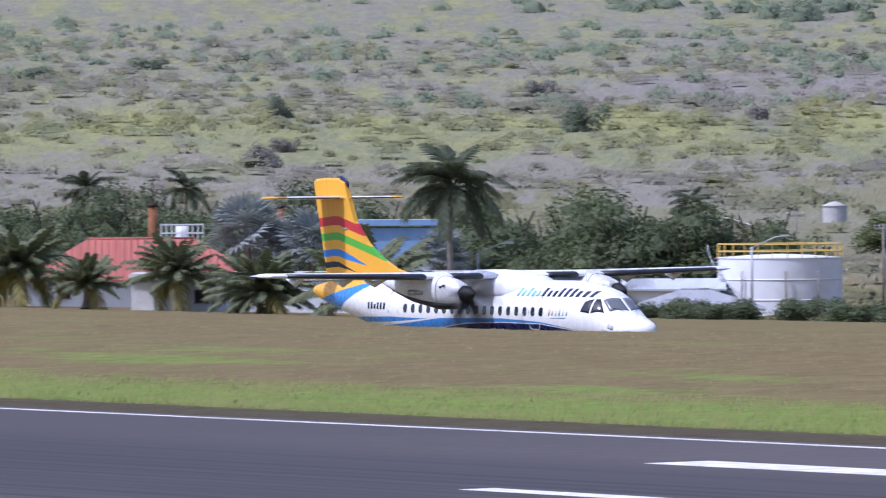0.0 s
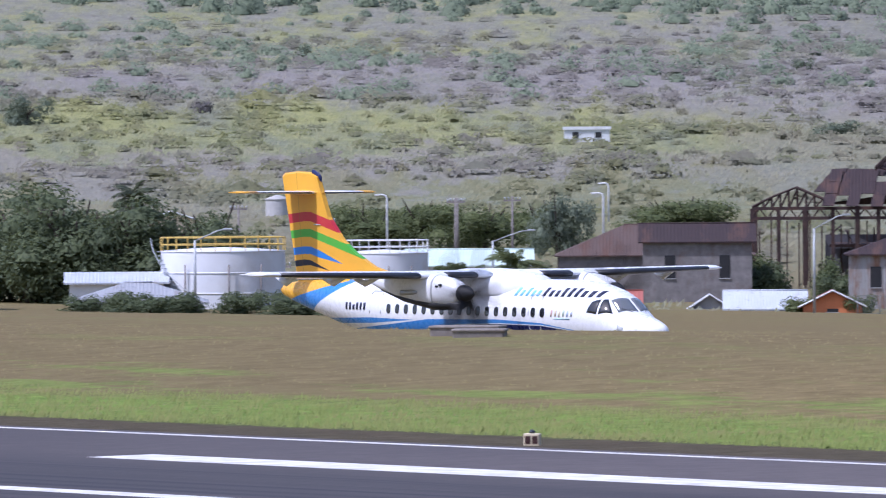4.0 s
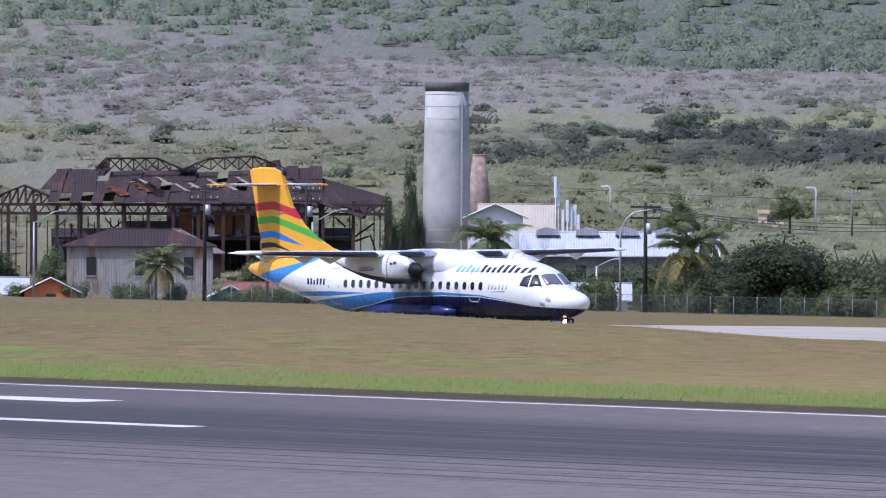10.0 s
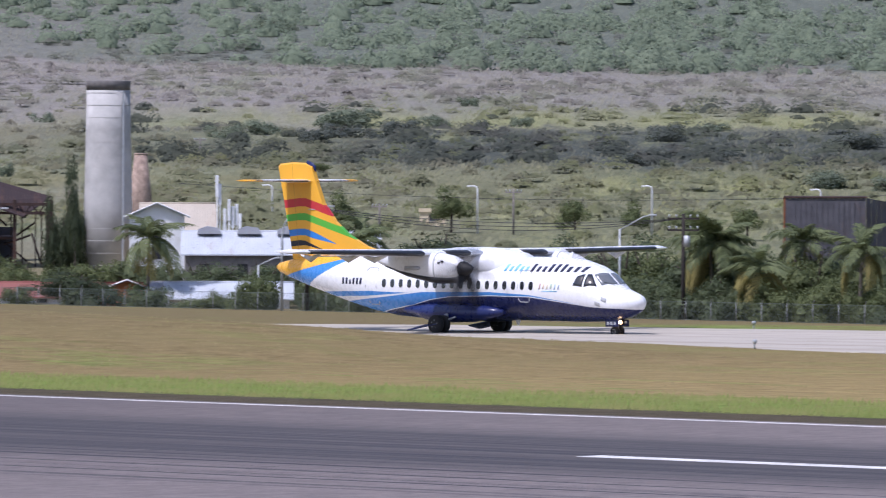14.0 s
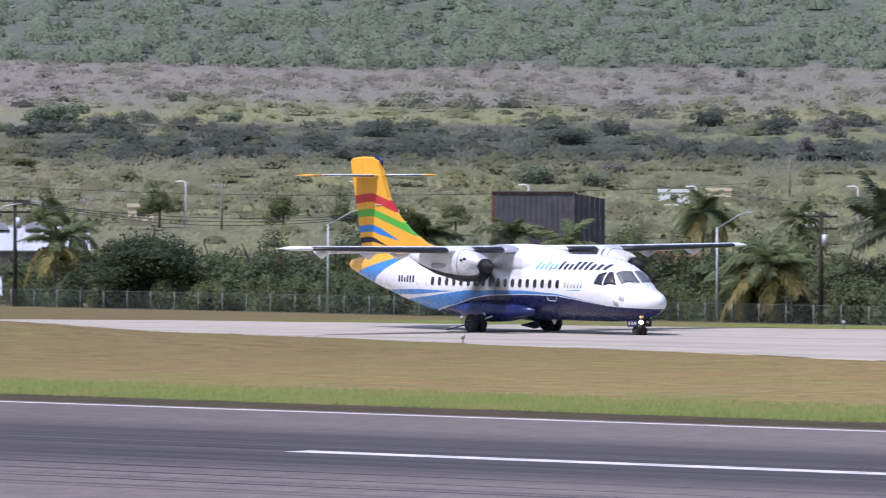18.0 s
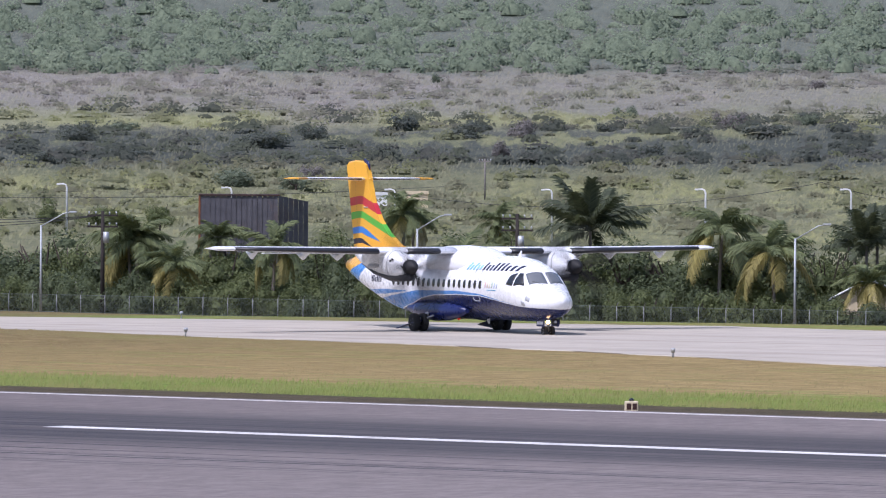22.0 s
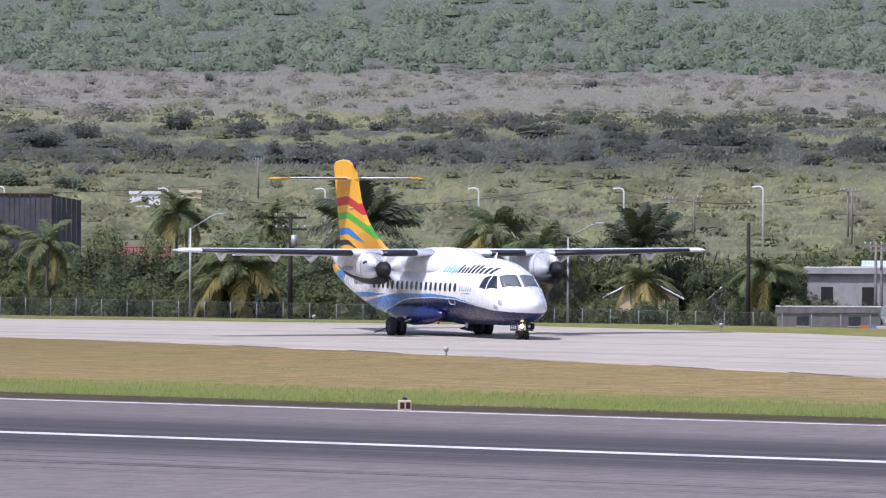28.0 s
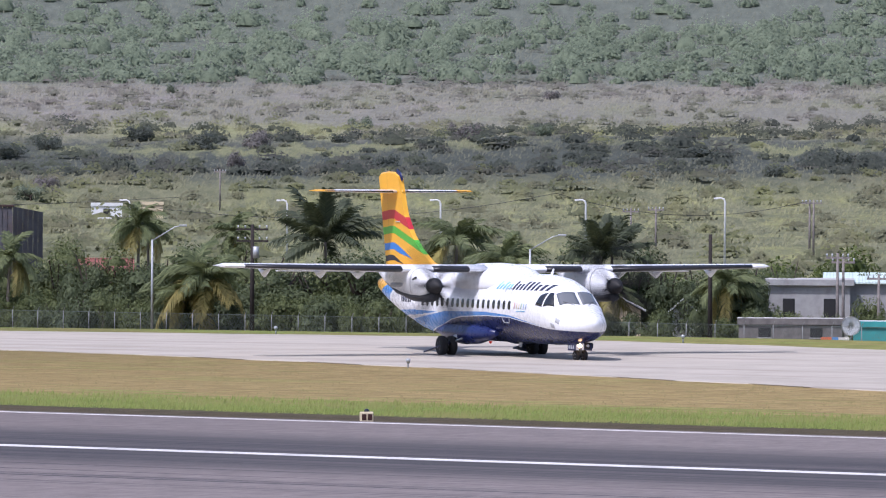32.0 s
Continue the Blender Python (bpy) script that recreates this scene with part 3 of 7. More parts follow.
def patch(corners, off=0.012, cuts=4, thick=0.02):
    """A plate that lies on the fuselage; corners are four (station, turn)."""
    bm = bmesh.new()
    g = []
    for layer in (off, off - thick):
        rows = []
        for i in range(cuts + 1):
            v = i / cuts
            row = []
            for j in range(cuts + 1):
                w = j / cuts
                st = (1 - v) * ((1 - w) * corners[0][0] + w * corners[1][0]) + v * ((1 - w) * corners[3][0] + w * corners[2][0])
                tu = (1 - v) * ((1 - w) * corners[0][1] + w * corners[1][1]) + v * ((1 - w) * corners[3][1] + w * corners[2][1])
                row.append(bm.verts.new(skin(st, tu, layer)))
            rows.append(row)
        g.append(rows)
    for k, rows in enumerate(g):
        for i in range(cuts):
            for j in range(cuts):
                f = (rows[i][j], rows[i][j + 1], rows[i + 1][j + 1], rows[i + 1][j])
                bm.faces.new(f if k == 0 else f[::-1]).smooth = True
    a, b = g
    rim = [(i, 0) for i in range(cuts)] + [(cuts, j) for j in range(cuts)] + [(cuts - i, cuts) for i in range(cuts)] + [(0, cuts - j) for j in range(cuts)]
    for (i, j), (p, q) in zip(rim, rim[1:] + rim[:1]):
        bm.faces.new((a[i][j], a[p][q], b[p][q], b[i][j]))
    return bm


def oval(st, z, a, b, side, off=0.012):
    """A rounded pane that lies on the fuselage side."""
    bm = bmesh.new()
    rings = []
    for k in range(16):
        t = 2 * math.pi * k / 16
        s2 = st + a * math.copysign(abs(math.cos(t)) ** 0.7, math.cos(t))
        z2 = z + b * math.copysign(abs(math.sin(t)) ** 0.7, math.sin(t))
        rings.append([bm.verts.new(skin(s2, side * turn_at(s2, z2), o)) for o in (off, off - 0.02)])
    bm.faces.new([r[0] for r in rings])
    for p, q in zip(rings, rings[1:] + rings[:1]):
        bm.faces.new((p[0], p[1], q[1], q[0]))
    bmesh.ops.recalc_face_normals(bm, faces=bm.faces)
    return bm


def frame_on_skin(st0, st1, z0, z1, side=1, w=0.045):
    """A raised rounded seam round a door."""
    pts = []
    for st, z in ((st0, z0 + .1), (st0, (z0 + z1) / 2), (st0, z1 - .1), (st0 + .1, z1), (st1 - .1, z1), (st1, z1 - .1), (st1, (z0 + z1) / 2), (st1, z0 + .1), (st1 - .1, z0), (st0 + .1, z0), (st0, z0 + .1)):
        pts.append(skin(st, side * turn_at(st, z), 0.002))
    return tube(pts, w / 2, 5, caps=False)


def aerofoil(chord, thick, n=12):
    """Ring of (back from the leading edge, height)."""
    out = []
    for k in range(n + 1):
        c = 0.5 * (1 - math.cos(math.pi * k / n))
        out.append((c * chord, thick * (1.9 * math.sqrt(c) * (1 - c) + 0.35 * c * (1 - c)) * 0.55 + 0.02 * thick))
    low = [(c, -h * 0.62) for c, h in out[-2:0:-1]]
    return out + low


def wing_ring(y, le, chord, z, thick, keep=None, grow=0.0, n=12):
    ring = [(MG - le - c, y, z + h * (1 + grow)) for c, h in aerofoil(chord, thick, n)]
    return ring


def boot_ring(y, le, chord, z, thick, part_=0.13):
    ring = []
    full = aerofoil(chord, thick, 24)
    top = [p for p in full[:25] if p[0] <= chord * part_]
    low = [p for p in full[25:] if p[0] <= chord * part_]
    for c, h in top + low:
        ring.append((MG - le - c + 0.015, y, z + h * 1.03 + (0.006 if h > 0 else -0.006)))
    return ring


def wing_at(y):
    y = abs(y)
    return (float(np.interp(y, [0, 4.7, 12.28], [8.72, 8.72, 9.35])), float(np.interp(y, [0, 4.7, 12.28], [2.57, 2.57, 1.45])),
            float(np.interp(y, [0, 4.7, 12.28], [3.56, 3.56, 3.70])), float(np.interp(y, [0, 4.7, 12.28], [0.46, 0.45, 0.25])))


def lettering(parent, tall, material, label, st0, st1, z, height, slant=0.12):
    """Plain slanted bars, one for each letter (tall ones marked 1), wrapped on the fuselage side."""
    w = (st0 - st1) / len(tall)
    for k, up in enumerate(tall):
        h = height * (1.0 if up else 0.70)
        a = st0 - w * (k + 0.15)
        b, c = a - w * 0.52, 0.6 * slant * h / height
        part("lettering_bar", patch([(a, turn_at(a, z)), (b, turn_at(b, z)), (b - c, turn_at(b - c, z + h)), (a - c, turn_at(a - c, z + h))], 0.012, 2, 0.014), material, parent, label)


def build_aircraft():
    plane = thing("airliner", pose(-290, 220, -1.3), "white yellow and navy twin-turboprop airliner taxiing on the concrete", "airliner")
    rings = []
    fine = sorted(set([b[0] for b in BODY] + [4.5 + 0.9 * k for k in range(10)]))
    for st in fine:
        rings.append([skin(st, 360 * j / 40) for j in range(40)])
    part("fuselage", loft(rings), PAINT_BODY, plane, "white fuselage with blue swoosh and navy belly")
    # hump that carries the wing
    hump = []
    for st, hw, top in ((6.6, 0.5, 3.42), (7.2, 0.95, 3.62), (8.2, 1.25, 3.80), (9.5, 1.3, 3.84), (11.2, 1.25, 3.80), (12.6, 0.95, 3.62), (13.6, 0.4, 3.42)):
        hump.append([(MG - st, hw * math.cos(a), 2.9 + (top - 2.9) * abs(math.sin(a)) ** 0.7 * (1 if math.sin(a) > 0 else -0.4)) for a in (2 * math.pi * j / 24 for j in range(24))])
    part("wing_fairing", loft(hump), PAINT_WHITE, plane)
    for side, name in ((-1, "starboard"), (1, "port")):
        ys = [0.9, 2.5, 4.7, 7, 9.5, 11.6, 12.1, 12.28]
        ring = [wing_ring(side * y, *wing_at(y)[:3], wing_at(y)[3] * (1 if y < 12.2 else 0.4)) for y in ys]
        w = part("wing", loft(ring if side < 0 else ring[::-1]), PAINT_WHITE, plane, "slender white high wing")
        for a, b in ((1.75, 3.35), (4.75, 11.45)):
            rr = [boot_ring(side * y, *wing_at(y)) for y in np.linspace(a, b, 5)]
            part("deicing_boot", loft(rr if side < 0 else rr[::-1]), BOOT, w, "black rubber leading edge boot")
        for y in (5.9, 7.6, 10.1):
            le, ch, z, th = wing_at(y)
            bm = loft([[(MG - le - ch * 0.45, side * (y + 0.05 * math.cos(a)), z - 0.08 + 0.04 * math.sin(a)) for a in (0.8 * j for j in range(8))],
                       [(MG - le - ch * 0.78, side * (y + 0.12 * math.cos(a)), z - 0.30 + 0.14 * math.sin(a)) for a in (0.8 * j for j in range(8))],
                       [(MG - le - ch * 1.12, side * (y + 0.03 * math.cos(a)), z - 0.12 + 0.03 * math.sin(a)) for a in (0.8 * j for j in range(8))]])
            part("flap_fairing", bm, PAINT_WHITE, w)
        part("flap_line", box(MG - 11.32, side * 4.9, 3.45, MG - 11.0, side * 9.3, 3.50, 0.01), PAINT_WHITE, w)
        # engine
        y0 = side * 4.05
        spec = [(7.12, 2.92, 0.30, 0.33), (7.3, 2.92, 0.40, 0.46), (7.7, 2.95, 0.46, 0.57), (8.4, 3.0, 0.50, 0.63), (9.4, 3.06, 0.50, 0.62), (10.6, 3.16, 0.44, 0.50), (11.8, 3.32, 0.30, 0.30), (12.7, 3.45, 0.10, 0.10)]
        rr = [[(MG - st, y0 + hw * math.copysign(abs(math.cos(a)) ** 0.85, math.cos(a)), zc + hz * math.copysign(abs(math.sin(a)) ** 0.85, math.sin(a))) for a in (2 * math.pi * j / 28 for j in range(28))] for st, zc, hw, hz in spec]
        nac = part("engine_nacelle", loft(rr), PAINT_WHITE, plane, "white engine nacelle with grey soot")
        part("cowl_seam", loft([[(MG - st, y0 + 0.505 * math.copysign(abs(math.cos(a)) ** 0.85, math.cos(a)), 3.0 + 0.638 * math.copysign(abs(math.sin(a)) ** 0.85, math.sin(a))) for a in (2 * math.pi * j / 28 for j in range(28))] for st in (8.36, 8.44)]), SEAM, nac)
        scoop = [[(MG - st, y0 + hw * math.cos(a), zc + hz * math.sin(a)) for a in (2 * math.pi * j / 16 for j in range(16))] for st, zc, hw, hz in ((7.05, 2.50, 0.22, 0.12), (7.25, 2.48, 0.32, 0.20), (8.6, 2.45, 0.42, 0.20), (10.2, 2.68, 0.40, 0.16), (11.6, 3.02, 0.24, 0.08))]
        part("chin_intake", loft(scoop), DARK, nac, "dark soot-stained chin intake")
        part("exhaust_pipe", tube([(MG - 9.2, y0 + side * 0.42, 2.95), (MG - 10.0, y0 + side * 0.60, 2.92)], [0.09, 0.11], 12), STEEL, nac)
        for st, z in ((7.9, 3.2), (8.1, 3.14)):
            part("cowl_vent", box(MG - st - 0.07, y0 + side * 0.44, z, MG - st + 0.07, y0 + side * 0.50, z + 0.09, 0.01), DARK, nac)
        # six-bladed propeller, turning about its own axis
        prop = new("propeller")
        prop.parent = plane
        prop.matrix_basis = pose(MG - 6.95, y0, 2.92)
        cone = [[(-0.18 + x, r * math.cos(a), r * math.sin(a)) for a in (2 * math.pi * j / 20 for j in range(20))] for x, r in ((0, 0.34), (0.2, 0.33), (0.42, 0.23), (0.58, 0.11), (0.66, 0.02))]
        part("spinner", loft(cone), BLADE, prop, "black propeller spinner")
        for k in range(6):
            a0 = k * math.pi / 3
            rr = []
            for r, c, tw in ((0.2, 0.26, 50), (0.5, 0.36, 42), (0.9, 0.36, 32), (1.4, 0.35, 24), (1.8, 0.26, 19), (1.97, 0.10, 17)):
                ring = []
                for q in ((-0.5, 0), (-0.2, 0.06), (0.25, 0.05), (0.5, 0), (0.25, -0.03), (-0.2, -0.04)):
                    fx = math.sin(radians(tw)) * q[0] * c + math.cos(radians(tw)) * q[1] * c
                    ft = math.cos(radians(tw)) * q[0] * c - math.sin(radians(tw)) * q[1] * c
                    ring.append((fx, math.cos(a0) * r - math.sin(a0) * ft, math.sin(a0) * r + math.cos(a0) * ft))
                rr.append(ring)
            part("blade", loft(rr), BLADE, prop)
        PROPS.append(prop)
        # tailplane
        rt = [[(MG - le - c, side * y, z + h) for c, h in aerofoil(ch, th, 8)] for y, le, ch, z, th in ((0.05, 20.15, 1.62, 6.72, 0.2), (2.0, 20.42, 1.28, 6.73, 0.16), (3.5, 20.62, 1.0, 6.74, 0.11), (3.65, 20.78, 0.7, 6.74, 0.05))]
        tp = part("tailplane", loft(rt if side < 0 else rt[::-1]), PAINT_WHITE, plane, "white tailplane with yellow tips on the fin")
        rk = [[(MG - le - c, side * y, z + h) for c, h in aerofoil(ch, th, 8)] for y, le, ch, z, th in ((2.85, 20.51, 1.16, 6.735, 0.15), (3.5, 20.60, 1.04, 6.74, 0.13), (3.67, 20.76, 0.74, 6.74, 0.06))]
        part("tip", loft(rk if side < 0 else rk[::-1]), PAINT_YELLOW, tp, "yellow tailplane tip")
        rb = [boot_ring(side * y, le, ch, z, th, 0.035) for y, le, ch, z, th in ((0.3, 20.19, 1.57, 6.72, 0.2), (2.0, 20.42, 1.28, 6.73, 0.16), (3.3, 20.6, 1.03, 6.74, 0.115))]
        part("deicing_boot", loft(rb if side < 0 else rb[::-1]), BOOT, tp)
        # cabin windows and doors
        for k in range(18):
            st = 5.42 + 0.525 * k
            part("window", oval(st, 2.17, 0.12, 0.185, -side), GLASS, plane, "dark oval cabin window")
        part("service_door", frame_on_skin(5.55, 6.2, 1.45, 2.85, -side), SEAM, plane)
        part("passenger_door", frame_on_skin(14.85, 15.55, 1.2, 2.85, -side), SEAM, plane)
        # flight-deck glazing
        for kind, c in (("windscreen", [(1.44, 3), (1.74, 46), (2.22, 37), (2.02, 3)]), ("side_window", [(a, turn_at(a, z)) for a, z in ((1.88, 2.18), (2.46, 2.16), (2.50, 2.72), (2.34, 2.72))]),
                        ("side_window", [(a, turn_at(a, z)) for a, z in ((2.54, 2.16), (3.02, 2.22), (2.92, 2.62), (2.58, 2.72))])):
            part(kind, patch([(a, -side * b) for a, b in c], 0.012, 5, 0.02), SCREEN if kind == "windscreen" else GLASS, plane)
        for st, z in ((1.45, 1.62), (1.75, 1.42)):
            part("probe_plate", patch([(st - .12, -side * turn_at(st, z + .09)), (st + .12, -side * turn_at(st, z + .09)), (st + .12, -side * turn_at(st, z - .09)), (st - .12, -side * turn_at(st, z - .09))], 0.01, 3, 0.012), SEAM, plane, "grey sensor plate")
        # main wheel bay and gear
        pod = [[(MG - st, side * (1.18 + hw * math.cos(a)), zc + hz * math.sin(a)) for a in (2 * math.pi * j / 20 for j in range(20))] for st, zc, hw, hz in ((7.2, 0.98, 0.10, 0.10), (8.0, 0.94, 0.27, 0.27), (9.0, 0.91, 0.44, 0.40), (10.4, 0.90, 0.52, 0.44), (11.8, 0.92, 0.42, 0.36), (13.2, 1.0, 0.12, 0.1))]
        part("wheel_bay", loft(pod), PAINT_NAVY, plane, "glossy blue main gear fairing")
        part("gear_leg", tube([(0.25, side * 1.35, 1.0), (0.05, side * 1.75, 0.72), (0, side * 2.05, 0.42)], [0.11, 0.1, 0.09], 10), STEEL, plane)
        part("drag_strut", tube([(0.85, side * 1.4, 0.85), (0.1, side * 1.95, 0.5)], 0.045, 8), STEEL, plane)
        part("gear_door", box(-1.75, side * 1.70, 0, 0.10, side * 2.45, 0.05, 0.015), PAINT_NAVY, plane, "blue gear door hanging open").matrix_basis = pose(0, 0, 0.88, side * -12, -10, 0)
        for dy in (-0.21, 0.21):
            wheel(plane, 0.0, side * 2.05 + dy, 0.41, 0.41, 0.27)
    # fin with its long curved fillet
    out = [(22.35, 7.40), (22.2, 7.52), (21.4, 7.59), (20.6, 7.56), (20.15, 7.42), (19.95, 6.9), (19.45, 5.75), (18.6, 4.85), (17.75, 4.28), (16.6, 3.74), (15.6, 3.50), (14.7, 3.38), (16.5, 3.2), (19.5, 3.0), (21.35, 3.0), (21.6, 4.2)]
    bm = bmesh.new()
    mid_ = [bm.verts.new((MG - s, 0, z)) for s, z in out]
    cx = sum(s for s, z in out) / len(out), sum(z for s, z in out) / len(out)
    for sd in (-1, 1):
        inner = [bm.verts.new((MG - (s + (cx[0] - s) * 0.04), sd * 0.11, z + (cx[1] - z) * 0.03)) for s, z in out]
        for j in range(len(out)):
            k = (j + 1) % len(out)
            bm.faces.new((mid_[j], mid_[k], inner[k], inner[j]) if sd < 0 else (mid_[k], mid_[j], inner[j], inner[k]))
        bm.faces.new(inner if sd < 0 else inner[::-1])
    bmesh.ops.recalc_face_normals(bm, faces=bm.faces)
    fin = part("fin", bm, PAINT_FIN, plane, "yellow fin with red green blue and black waves")
    part("fin_cap", loft([[(MG - s, 0.05 * math.cos(a), z + 0.13 * math.sin(a)) for a in (2 * math.pi * j / 10 for j in range(10))] for s, z in ((19.98, 7.28), (20.12, 7.42), (20.5, 7.55))]), PAINT_NAVY, fin, "navy fin tip")
    part("tail_light", box(MG - 19.9, -0.16, 5.42, MG - 20.3, 0.16, 5.46, 0.01), SEAM, fin)
    part("bullet_fairing", loft([[(MG - s, r * math.cos(a), 6.73 + r * math.sin(a)) for a in (2 * math.pi * j / 14 for j in range(14))] for s, r in ((19.8, 0.03), (20.1, 0.13), (20.9, 0.17), (21.8, 0.12), (22.3, 0.02))]), PAINT_YELLOW, fin)
    # nose gear
    part("nose_gear_leg", tube([(MG - 1.5, 0, 0.9), (MG - 1.55, 0, 0.22)], [0.07, 0.06], 10), STEEL, plane)
    for dy in (-0.17, 0.17):
        wheel(plane, MG - 1.55, dy, 0.22, 0.225, 0.16)
        part("nose_gear_door", box(MG - 1.95, dy * 2.1 - 0.012, 0.42, MG - 1.2, dy * 2.1 + 0.012, 0.72, 0.006), PAINT_NAVY, plane)
    for k in range(3):
        part("door_mark", box(MG - 1.85 + k * 0.2, -0.385, 0.5, MG - 1.72 + k * 0.2, -0.372, 0.64), PAINT_WHITE, plane)
    for dy, r, m in ((-0.16, 0.085, LAMP), (0.2, 0.06, STEEL)):
        part("landing_lamp", tube([(MG - 1.32, dy, 0.62), (MG - 1.22, dy, 0.62)], [r * 0.8, r], 14), m, plane, "lit landing lamp" if m == LAMP else "")
    part("taxi_lamp_housing", box(MG - 1.7, 0.26, 0.5, MG - 1.35, 0.5, 0.74, 0.03), DARK, plane)
    # marks, aerials, beacon
    lettering(plane, (1, 0, 1, 0, 0), INK_BLUE, "light blue lettering", 7.30, 5.75, 2.80, 0.31)
    lettering(plane, (1, 0, 0, 1, 1, 1, 0, 0, 0), INK, "dark navy lettering", 5.72, 2.60, 2.80, 0.33)
    lettering(plane, (1, 1, 0, 1, 1, 1), INK, "dark registration lettering", 17.2, 15.75, 2.10, 0.28, 0.05)
    for k, tint in enumerate(((0.55, 0.12, 0.06), (0.62, 0.36, 0.05), (0.62, 0.45, 0.10), (0.16, 0.42, 0.16), (0.08, 0.3, 0.6), (0.1, 0.22, 0.5))):
        a = 4.95 - 0.22 * k
        part("emblem_bar", patch([(a, turn_at(a, 2.02 + 0.03 * (k % 2))), (a - 0.08, turn_at(a, 2.04)), (a - 0.12, turn_at(a, 2.26)), (a - 0.04, turn_at(a, 2.30 - 0.04 * (k % 3)))], 0.012, 2, 0.014), plain("emblem_paint", tuple(0.45 * c + 0.35 for c in tint), 0.4), plane)
    part("emblem_underline", patch([(4.8, turn_at(4.8, 1.93)), (3.9, turn_at(3.9, 1.93)), (3.85, turn_at(3.9, 1.97)), (4.6, turn_at(4.8, 1.96))], 0.012, 2, 0.014), INK_BLUE, plane)
    part("aerial", prism([(MG - 4.3, 3.35), (MG - 4.15, 3.66), (MG - 4.25, 3.68), (MG - 4.55, 3.38)], -0.015, 0.015), PAINT_WHITE, plane)
    part("belly_aerial", prism([(MG - 7.3, 0.62), (MG - 7.4, 0.4), (MG - 7.5, 0.4), (MG - 7.6, 0.62)], -0.02, 0.02), PAINT_WHITE, plane)
    part("beacon", tube([(MG - 10.5, 0, 0.58), (MG - 10.5, 0, 0.48)], [0.08, 0.04], 10), RED_LAMP, plane)
    for dy in (-0.55, 0.55):
        part("wiper", tube([skin(1.45, dy * 30, 0.02), skin(1.75, dy * 62, 0.03)], 0.012, 5), DARK, plane)
    return plane


def wheel(parent, x, y, z, r, w):
    """A wheel that rolls: tyre and hub under one turning part."""
    hold = new("wheel")
    hold.parent = parent
    hold.matrix_basis = pose(x, y, z)
    prof = [(-0.5, 0.62), (-0.5, 0.88), (-0.36, 0.98), (0, 1.0), (0.36, 0.98), (0.5, 0.88), (0.5, 0.62)]
    part("tyre", loft([[(r * q * math.cos(a), w * p, r * q * math.sin(a)) for a in (2 * math.pi * j / 24 for j in range(24))] for p, q in prof]), TYRE, hold)
    hub = loft([[(r * q * math.cos(a), w * p, r * q * math.sin(a)) for a in (2 * math.pi * j / 12 for j in range(12))] for p, q in ((-0.46, 0.5), (-0.42, 0.62), (0.42, 0.62), (0.46, 0.5))])
    for j in range(5):
        a = 2 * math.pi * j / 5
        for sd in (-1, 1):
            box(r * 0.4 * math.cos(a) - 0.02, sd * w * 0.46 - 0.012, r * 0.4 * math.sin(a) - 0.02, r * 0.4 * math.cos(a) + 0.02, sd * w * 0.46 + 0.012, r * 0.4 * math.sin(a) + 0.02, bm=hub)
    part("rim", hub, HUB, hold)
    WHEELS.append((hold, (x, y, z), r))


PROPS, WHEELS = [], []
AIRLINER = build_aircraft()

# ---- plants ----
LEAF_DARK = leafy("dark_tree_leaves", (0.056, 0.076, 0.044), (0.140, 0.172, 0.085))
LEAF_DEEP = leafy("deep_green_leaves", (0.030, 0.044, 0.027), (0.082, 0.104, 0.054))
LEAF_MID = leafy("green_shrub_leaves", (0.070, 0.092, 0.040), (0.175, 0.205, 0.085))
LEAF_LIGHT = leafy("light_green_leaves", (0.070, 0.100, 0.025), (0.180, 0.215, 0.070))
LEAF_GREY = leafy("grey_twig_scrub", (0.150, 0.140, 0.136), (0.265, 0.245, 0.236))
LEAF_HILL = leafy("blue_green_hill_leaves", (0.125, 0.155, 0.112), (0.230, 0.270, 0.185))
LEAF_HILL_DARK = leafy("dark_hill_leaves", (0.078, 0.092, 0.082), (0.140, 0.158, 0.134))
FROND = leafy("palm_frond_green", (0.082, 0.108, 0.054), (0.235, 0.270, 0.125))
FROND_DRY = leafy("palm_frond_yellowing", (0.19, 0.17, 0.055), (0.42, 0.37, 0.13), (0.26, 0.19, 0.08), 0.4)
FROND_SILVER = leafy("silver_fan_leaf", (0.19, 0.22, 0.225), (0.42, 0.46, 0.47))
BARK = plain("palm_bark_grey", (0.20, 0.175, 0.15), 0.95, vary=0.3, scale=5)
BARK_DARK = plain("tree_bark_dark", (0.07, 0.055, 0.045), 0.95, vary=0.3, scale=5)
RNG = np.random.default_rng(11)


